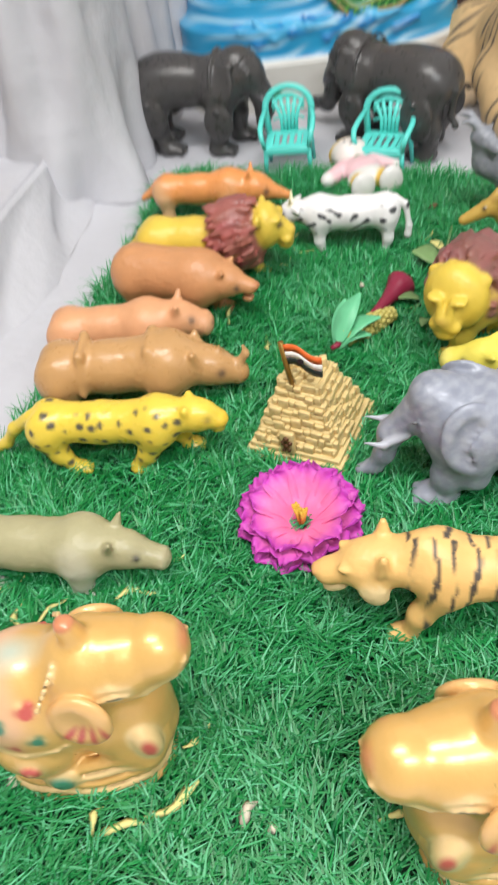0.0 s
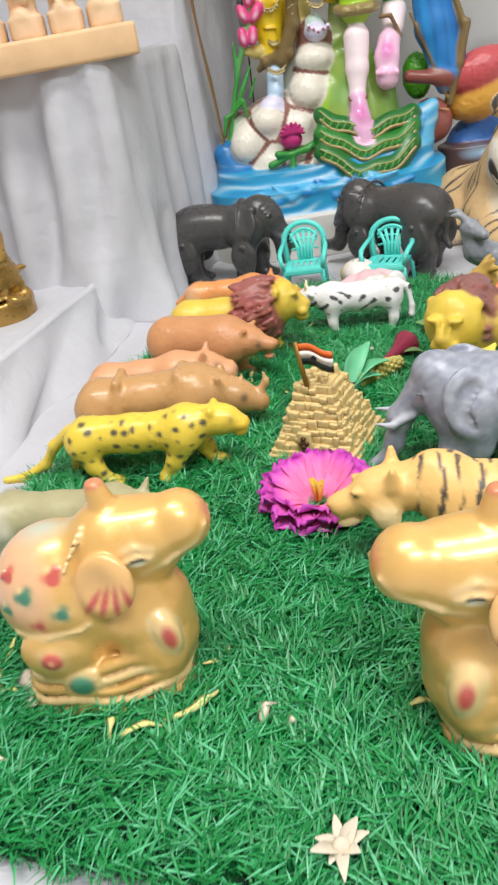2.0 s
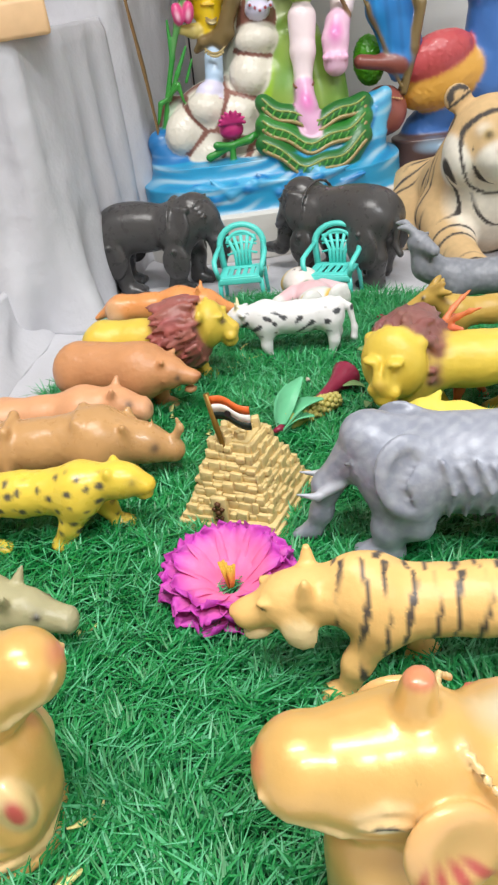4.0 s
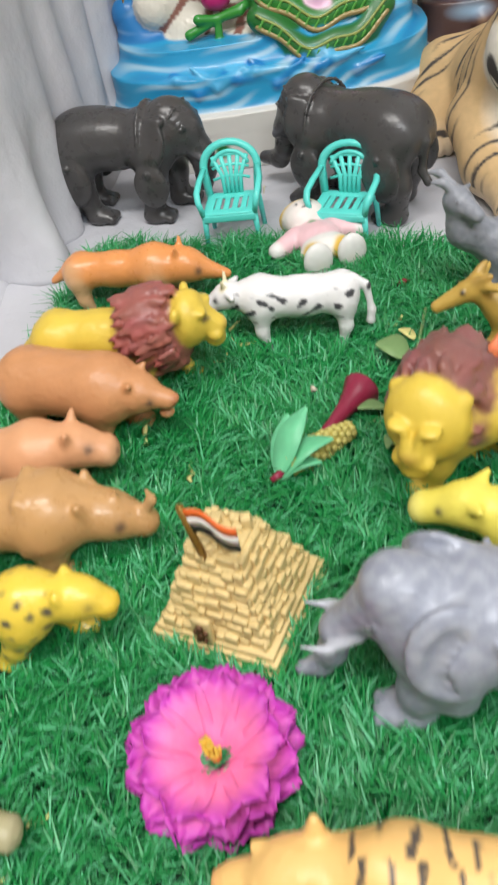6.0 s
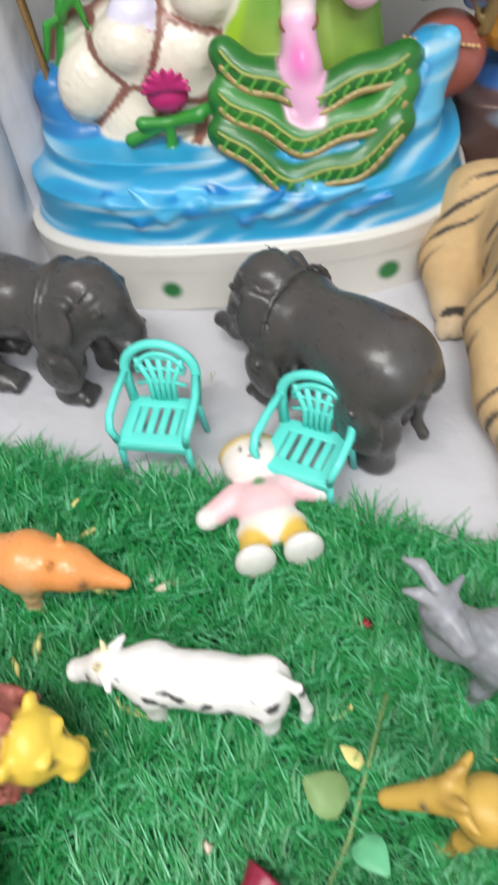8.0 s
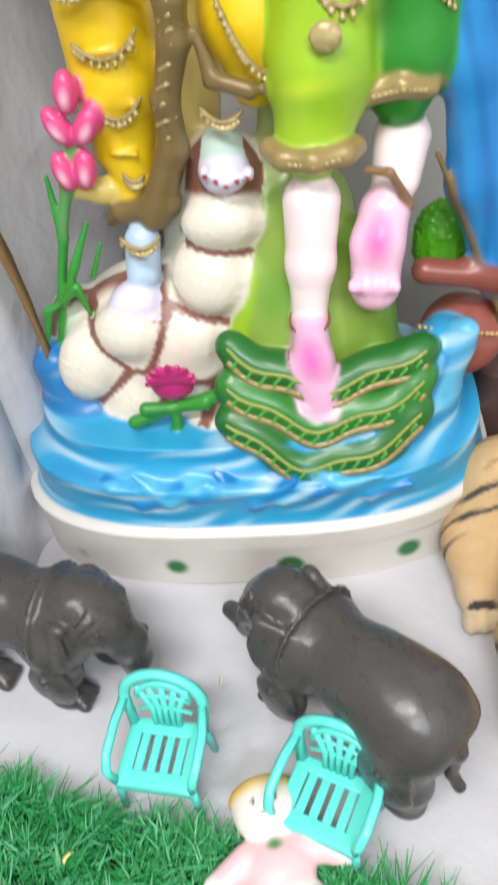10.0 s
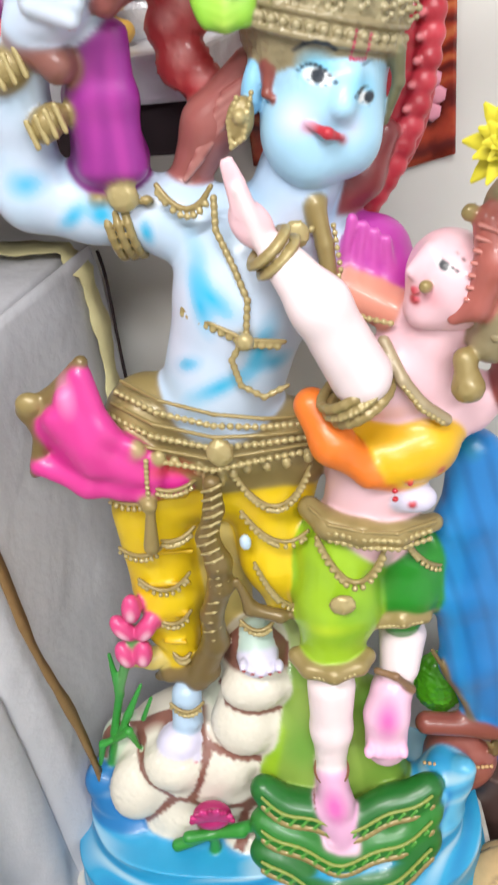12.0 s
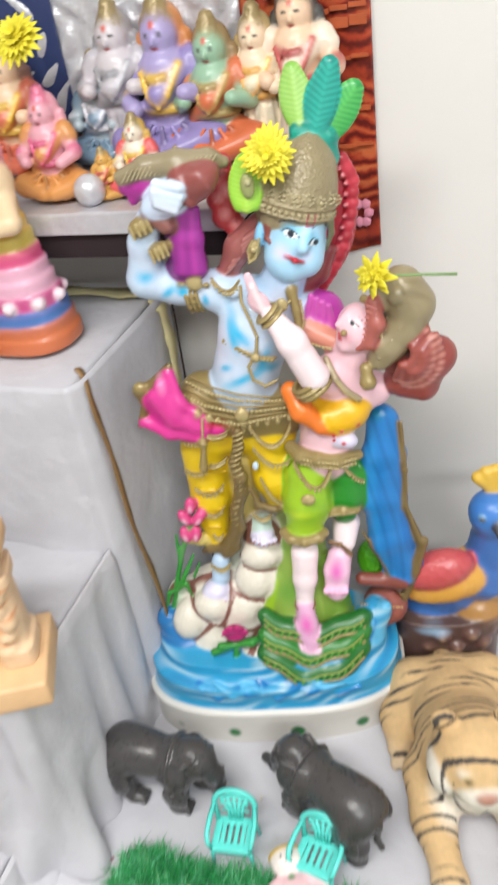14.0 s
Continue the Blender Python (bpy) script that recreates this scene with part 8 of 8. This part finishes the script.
poster = hanging("poster", -0.19, -0.042, 0.545, 1.0, poster_material(), "dark red and orange printed temple poster on the wall", "poster")
hanging("foil_backdrop", -0.46, -0.18, 0.70, 1.0, SILVER, "crumpled silver foil backdrop behind the idols", "foil", 1.312, 0.004, 0.006)
hanging("blue_backdrop", -0.52, -0.40, 0.70, 1.0, plain("blue_poster", hexc("2c3a66"), 0.5), "dark blue printed backdrop behind the idols", "poster", 1.306)
hanging("brown_backdrop", -1.1, -0.50, 0.66, 1.0, plain("brown_poster", hexc("8a4424"), 0.5, 0, 0.4, 14.0), "brown printed backdrop behind the idols", "poster", 1.302)
bm = bmesh.new()
box(bm, (0.04, 0.001, 0.012), ROOM @ pose(-0.132, 1.306, 0.822), 0.0003)
sign = part("lettering_bar", bm, WHITE, None, "", False)
sign.parent = poster
sign.matrix_parent_inverse = poster.matrix_world.inverted()
bm = bmesh.new()
box(bm, (0.10, 0.001, 0.03), ROOM @ pose(-0.132, 1.3075, 0.852), 0.0003)
sign = part("dark_band", bm, DARKCLOTH, None, "", False)
sign.parent = poster
sign.matrix_parent_inverse = poster.matrix_world.inverted()
PRINT = plain("printed_cornice", hexc("b85a34"), 0.4, 0, 0.4, 60.0)
for z, tall in ((0.800, 0.005), (0.786, 0.010), (0.752, 0.004), (0.700, 0.006), (0.662, 0.004)):
    bm = bmesh.new()
    for i in range(7):
        box(bm, (0.0185, 0.0008, tall), ROOM @ pose(-0.172 + 0.0195 * i, 1.3085, z + 0.002 * math.sin(i * 1.3)), 0.0002)
    strip = part("printed_cornice", bm, PRINT, None, "", False)
    strip.parent = poster
    strip.matrix_parent_inverse = poster.matrix_world.inverted()
bm = bmesh.new()
for i in range(9):
    a = i * 0.7
    bmesh.ops.create_icosphere(bm, subdivisions=1, radius=0.007, matrix=ROOM @ pose(-0.068 + 0.014 * math.cos(a * 2), 1.309, 0.585 + 0.012 * math.sin(a * 3)) @ Matrix.Diagonal((1, 0.2, 1, 1)))
spray = part("printed_flowers", bm, plain("pink_print", hexc("e89ab0"), 0.5), None)
spray.parent = poster
spray.matrix_parent_inverse = poster.matrix_world.inverted()


def idol(h, skin, robe, trim, hat, seed, seated=True, crown="95804e", wide=1.0):
    """A small painted figure, seated or standing, that looks along -y."""
    r = random.Random(seed)
    s, b, t, k = hexc(skin), hexc(robe), hexc(trim), hexc(hat)
    c = Clay(h * 0.015)
    u = h
    if seated:
        c.ball((0, 0, 0.12 * u), (0.30 * u * wide, 0.2 * u, 0.13 * u), b, 0.05 * u, grain=0.01 * u, pitch=0.1 * u)
        for sx in (-1, 1):
            c.limb([(sx * 0.1 * u, 0, 0.2 * u), (sx * 0.27 * u * wide, -0.1 * u, 0.15 * u), (sx * 0.05 * u, -0.2 * u, 0.1 * u)], [0.1 * u, 0.09 * u, 0.06 * u], b, 0.04 * u)
        z = 0.3 * u
    else:
        c.limb([(0, 0, 0.02 * u), (0, 0, 0.38 * u)], [0.17 * u, 0.13 * u], b, 0.05 * u, grain=0.012 * u, pitch=0.09 * u)
        z = 0.42 * u
    c.limb([(0, 0, z), (0, 0, z + 0.2 * u)], [0.13 * u, 0.15 * u], s, 0.015 * u)
    c.limb([(0.13 * u, -0.05 * u, z + 0.22 * u), (0, -0.15 * u, z + 0.1 * u), (-0.14 * u, -0.06 * u, z)], [0.05 * u, 0.06 * u, 0.05 * u], b, 0.03 * u)
    for sx in (-1, 1):
        c.limb([(sx * 0.15 * u, 0, z + 0.22 * u), (sx * 0.24 * u, -0.06 * u, z + 0.08 * u), (sx * 0.16 * u, -0.17 * u, z + (0.02 + 0.1 * r.random()) * u)], [0.065 * u, 0.055 * u, 0.05 * u], s, 0.02 * u)
        c.ball((sx * 0.24 * u, -0.06 * u, z + 0.1 * u), 0.06 * u, t, 0.01 * u)
    c.beads([(0.1 * u * math.cos(a), 0.16 * u * math.sin(a), z + 0.24 * u + 0.06 * u * math.sin(a)) for a in [math.pi * (1 + j / 8) for j in range(9)]], 0.028 * u, t)
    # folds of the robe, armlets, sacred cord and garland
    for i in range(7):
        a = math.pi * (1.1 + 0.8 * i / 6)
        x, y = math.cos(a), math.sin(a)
        # fold shading is painted in: odd folds darkened, even folds lightened from the robe colour
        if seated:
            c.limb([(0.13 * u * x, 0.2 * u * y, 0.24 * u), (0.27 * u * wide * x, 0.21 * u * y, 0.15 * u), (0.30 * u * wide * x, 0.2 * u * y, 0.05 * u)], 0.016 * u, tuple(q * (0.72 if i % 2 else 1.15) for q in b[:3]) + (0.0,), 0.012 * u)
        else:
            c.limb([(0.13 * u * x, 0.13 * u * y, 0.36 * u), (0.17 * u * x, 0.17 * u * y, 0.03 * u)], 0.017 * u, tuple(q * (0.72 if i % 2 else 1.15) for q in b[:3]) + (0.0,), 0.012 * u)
    c.limb([(0.14 * u * math.cos(a), 0.14 * u * math.sin(a), z + 0.02 * u) for a in [math.pi * (1 + j / 10) for j in range(11)]], 0.028 * u, t, 0.008 * u)
    c.beads([(0.12 * u, -0.10 * u, z + 0.24 * u), (0.06 * u, -0.18 * u, z + 0.10 * u), (0, -0.19 * u, z + 0.04 * u), (-0.06 * u, -0.18 * u, z + 0.10 * u), (-0.12 * u, -0.10 * u, z + 0.24 * u)], 0.018 * u, tuple(min(1.0, q * 1.4) for q in t[:3]) + (0.1,))
    for sx in (-1, 1):
        c.limb([(sx * 0.12 * u, 0.05 * u, z + 0.36 * u), (sx * 0.15 * u, 0.03 * u, z + 0.22 * u)], [0.05 * u, 0.035 * u], k, 0.02 * u)
        c.limb([(sx * 0.16 * u, 0.0, z + 0.25 * u), (sx * 0.19 * u, -0.01 * u, z + 0.2 * u)], 0.072 * u, b, 0.01 * u)
    c.ball((0, -0.125 * u, z + 0.36 * u), (0.018 * u, 0.025 * u, 0.028 * u), s, 0.01 * u)
    c.ball((0, -0.01 * u, z + 0.38 * u), (0.105 * u, 0.11 * u, 0.125 * u), s, 0.012 * u)
    c.ball((0, 0.045 * u, z + 0.40 * u), (0.13 * u, 0.1 * u, 0.15 * u), k, 0.006 * u)
    c.limb([(0, 0.01 * u, z + 0.46 * u), (0, 0.01 * u, z + 0.55 * u)], [0.095 * u, 0.055 * u], hexc(crown, 0.2), 0.006 * u, grain=0.01 * u, pitch=0.06 * u)
    for sx in (-1, 1):
        c.coat((sx * 0.04 * u, -0.115 * u, z + 0.395 * u), (0.022 * u, 0.05 * u, 0.012 * u), INK, 0.5)
    c.coat((0, -0.12 * u, z + 0.325 * u), (0.03 * u, 0.05 * u, 0.012 * u), hexc("b03030"), 0.5)
    c.coat((0, -0.12 * u, z + 0.445 * u), (0.025 * u, 0.05 * u, 0.03 * u), hexc("c84428"), 0.5)
    return c, None


SHELF_TOP, RISER_TOP = 0.6446, 0.6660
for name, x, y, z, args, label in (
    ("painted_idol", -0.262, 1.275, RISER_TOP, (0.195, "a296c8", "8a7cb8", "d0a830", "c87a2c", 1), "lavender-skinned seated idol with a yellow scarf"),
    ("painted_idol", -0.206, 1.270, RISER_TOP - 0.0, (0.168, "8fb89a", "d0622a", "a08a4a", "8c7040", 2), "seated idol with green face in an orange robe"),
    ("painted_idol", -0.160, 1.282, RISER_TOP, (0.150, "ecd2b4", "e8dcc0", "d8a040", "b09860", 3, False), "cream and gold standing idol"),
    ("painted_idol", -0.115, 1.285, RISER_TOP, (0.172, "ecc8a8", "ecdcc8", "a83a3a", "1c1614", 4, False, "1c1614"), "standing idol with black hair in a white robe"),
    ("painted_idol", -0.290, 1.222, SHELF_TOP, (0.10, "e8dcc8", "d8484a", "d0a830", "c8a23a", 5), "small white and red seated idol with gold trim"),
    ("painted_idol", -0.318, 1.275, RISER_TOP, (0.17, "c9c2c8", "b8b4bc", "8a8a90", "8c8a90", 6, False), "silver-white standing idol with folded robe"),
    ("painted_idol", -0.398, 1.225, SHELF_TOP, (0.14, "e0a0ae", "d08a3a", "c84a78", "e09aa8", 7, True, "d86a8c"), "pink seated idol with a golden dress"),
    ("painted_idol", -0.455, 1.26, RISER_TOP, (0.17, "e2c2a0", "c85a3a", "d0a830", "6a3a22", 8), "seated idol in an orange robe"),
    ("painted_idol", -0.352, 1.28, RISER_TOP, (0.14, "a8b8c0", "6a88a0", "c0c0c8", "c0c4cc", 9), "pale blue seated idol"),
    ("painted_idol", -0.242, 1.215, SHELF_TOP, (0.06, "e6d8b0", "c89a2c", "3a8a3a", "22243c", 10), "small golden idol with a dark cap"),
    ("painted_idol", -0.332, 1.215, SHELF_TOP, (0.065, "d8a84a", "c8902c", "b03a30", "c89a3a", 11), "small golden seated idol"),
):
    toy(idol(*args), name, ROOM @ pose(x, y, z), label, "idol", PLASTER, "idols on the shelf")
bm = bmesh.new()
bmesh.ops.create_uvsphere(bm, u_segments=24, v_segments=16, radius=0.018)
ball = part("silver_pot", bm, SILVER, None, "round silver pot on the shelf")
ball.matrix_world = ROOM @ pose(-0.345, 1.195, SHELF_TOP + 0.017)
tagged(ball, category="pot")
yellow_flower(ROOM @ pose(-0.392, 1.215, SHELF_TOP + 0.166, 50, 0, 0), 0.03, 17, "yellow chrysanthemum on a pink idol")
yellow_flower(ROOM @ pose(-0.115, 1.27, RISER_TOP + 0.172, 40, 0, 0), 0.02, 11, "yellow flower on a standing idol's head")


# ---- striped cone doll on the tall stand ----
def cone_doll():
    c = Clay(0.003)
    bands = ("c8642a", "c8642a", "2a6cb4", "c0307c", "e0a8c0", "e0a8c0", "d03a78", "c8b040", "dcb44a", "e8cc80")
    for k, col in enumerate(bands):
        z = 0.012 + 0.0165 * k
        c.drum((0, 0, z), (0.058 - 0.0036 * k, 0.05 - 0.003 * k), 0.0088, hexc(col), 2.4, 0.004)
    for k in range(9):
        a = 2 * math.pi * k / 9
        c.ball((0.05 * math.cos(a), 0.043 * math.sin(a), 0.062), (0.008, 0.008, 0.007), hexc("ecd8e0"), 0.002)
    c.ball((0, 0, 0.19), (0.03, 0.028, 0.03), hexc("e4c8a0"), 0.008)
    for s in (-1, 1):
        c.limb([(s * 0.02, -0.005, 0.175), (s * 0.036, -0.03, 0.155), (s * 0.01, -0.045, 0.15)], [0.012, 0.011, 0.009], hexc("e4c8a0"), 0.006)
    c.ball((0, 0.004, 0.22), (0.024, 0.024, 0.024), hexc("e090a0"), 0.006)
    return c, None


toy(cone_doll(), "striped_idol", ROOM @ pose(-0.432, 1.135, 0.502), "striped pink, orange and blue conical idol on the tall stand", "idol", PLASTER, "")
bm = bmesh.new()
tube(bm, [(0, 0, 0), (0, 0, 0.012), (0, 0, 0.03), (0, 0, 0.034)], [0.014, 0.017, 0.019, 0.016], 18)
lamp = part("clay_cup", bm, plain("orange_clay", hexc("c0602e"), 0.6), None, "small orange clay cup with green rim")
lamp.matrix_world = ROOM @ pose(-0.475, 1.055, 0.502)
tagged(lamp, category="cup")
yellow_flower(ROOM @ pose(-0.432, 1.125, 0.75, 60, 0, 0), 0.026, 11, "yellow flower on the striped idol's head")


# ---- ribbons and seams on the draped cloth ----
def ribbon(pts, w, mat_, label, name="gold_ribbon", along=(1, 0, 0)):
    """A thin flat band that lies along the cloth."""
    bm = bmesh.new()
    side = Vector(along).normalized()
    smooth = []
    for a, b in zip(pts, pts[1:]):
        for k in range(6):
            smooth.append(Vector(a).lerp(Vector(b), k / 6))
    smooth.append(Vector(pts[-1]))
    rows = []
    for k, q in enumerate(smooth):
        t = (smooth[min(k + 1, len(smooth) - 1)] - smooth[max(k - 1, 0)]).normalized()
        s = (side - t * side.dot(t)).normalized()
        n = t.cross(s) * 0.0008
        hw = s * w * (1 + 0.22 * math.sin(k * 0.9) + 0.12 * math.sin(k * 2.3))
        q = q + s * 0.002 * math.sin(k * 0.6)
        rows.append([bm.verts.new(v) for v in (q - hw - n, q + hw - n, q + hw + n, q - hw + n)])
    for a, b in zip(rows, rows[1:]):
        for k in range(4):
            bm.faces.new((a[k], a[(k + 1) % 4], b[(k + 1) % 4], b[k]))
    bm.faces.new(rows[0][::-1])
    bm.faces.new(rows[-1])
    ob = part(name, bm, mat_, None, label)
    ob.matrix_world = ROOM
    return tagged(ob, category="ribbon")


ribbon([(-0.336, 1.060, 0.510), (-0.322, 1.050, 0.494), (-0.316, 1.045, 0.42), (-0.312, 1.047, 0.30), (-0.306, 1.050, 0.20), (-0.300, 1.054, 0.10)], 0.0042, GOLDTRIM, "gold-brown ribbon down the edge of the draped cloth", "gold_ribbon", (0, 1, 0))
ribbon([(-0.312, 1.27, 0.50), (-0.306, 1.262, 0.46), (-0.300, 1.24, 0.3), (-0.294, 1.20, 0.1)], 0.0012, DARKCLOTH, "thin dark seam along the draped cloth", "cloth_seam", (0, 1, 0))
ribbon([(-0.40, 0.99, -0.004), (-0.365, 1.0, 0.012), (-0.335, 1.02, 0.02), (-0.30, 1.018, 0.012), (-0.285, 1.0, -0.004)], 0.006, GOLDTRIM, "gold ribbon hem lying at the foot of the cloth", "gold_ribbon", (0, 0.4, 1))
GAUZE = plain("yellowed_gauze", hexc("d8cf9c"), 0.7, 0, 0.25, 30.0, 0.4, 90.0, 0.002)
ribbon([(-0.52, 1.262, 0.508), (-0.40, 1.262, 0.509), (-0.335, 1.258, 0.507), (-0.314, 1.250, 0.488), (-0.308, 1.240, 0.44), (-0.306, 1.232, 0.38)], 0.011, GAUZE, "pale yellowed gauze edging over the back of the draped stand", "gauze_edging", (0, 1, 0.05))
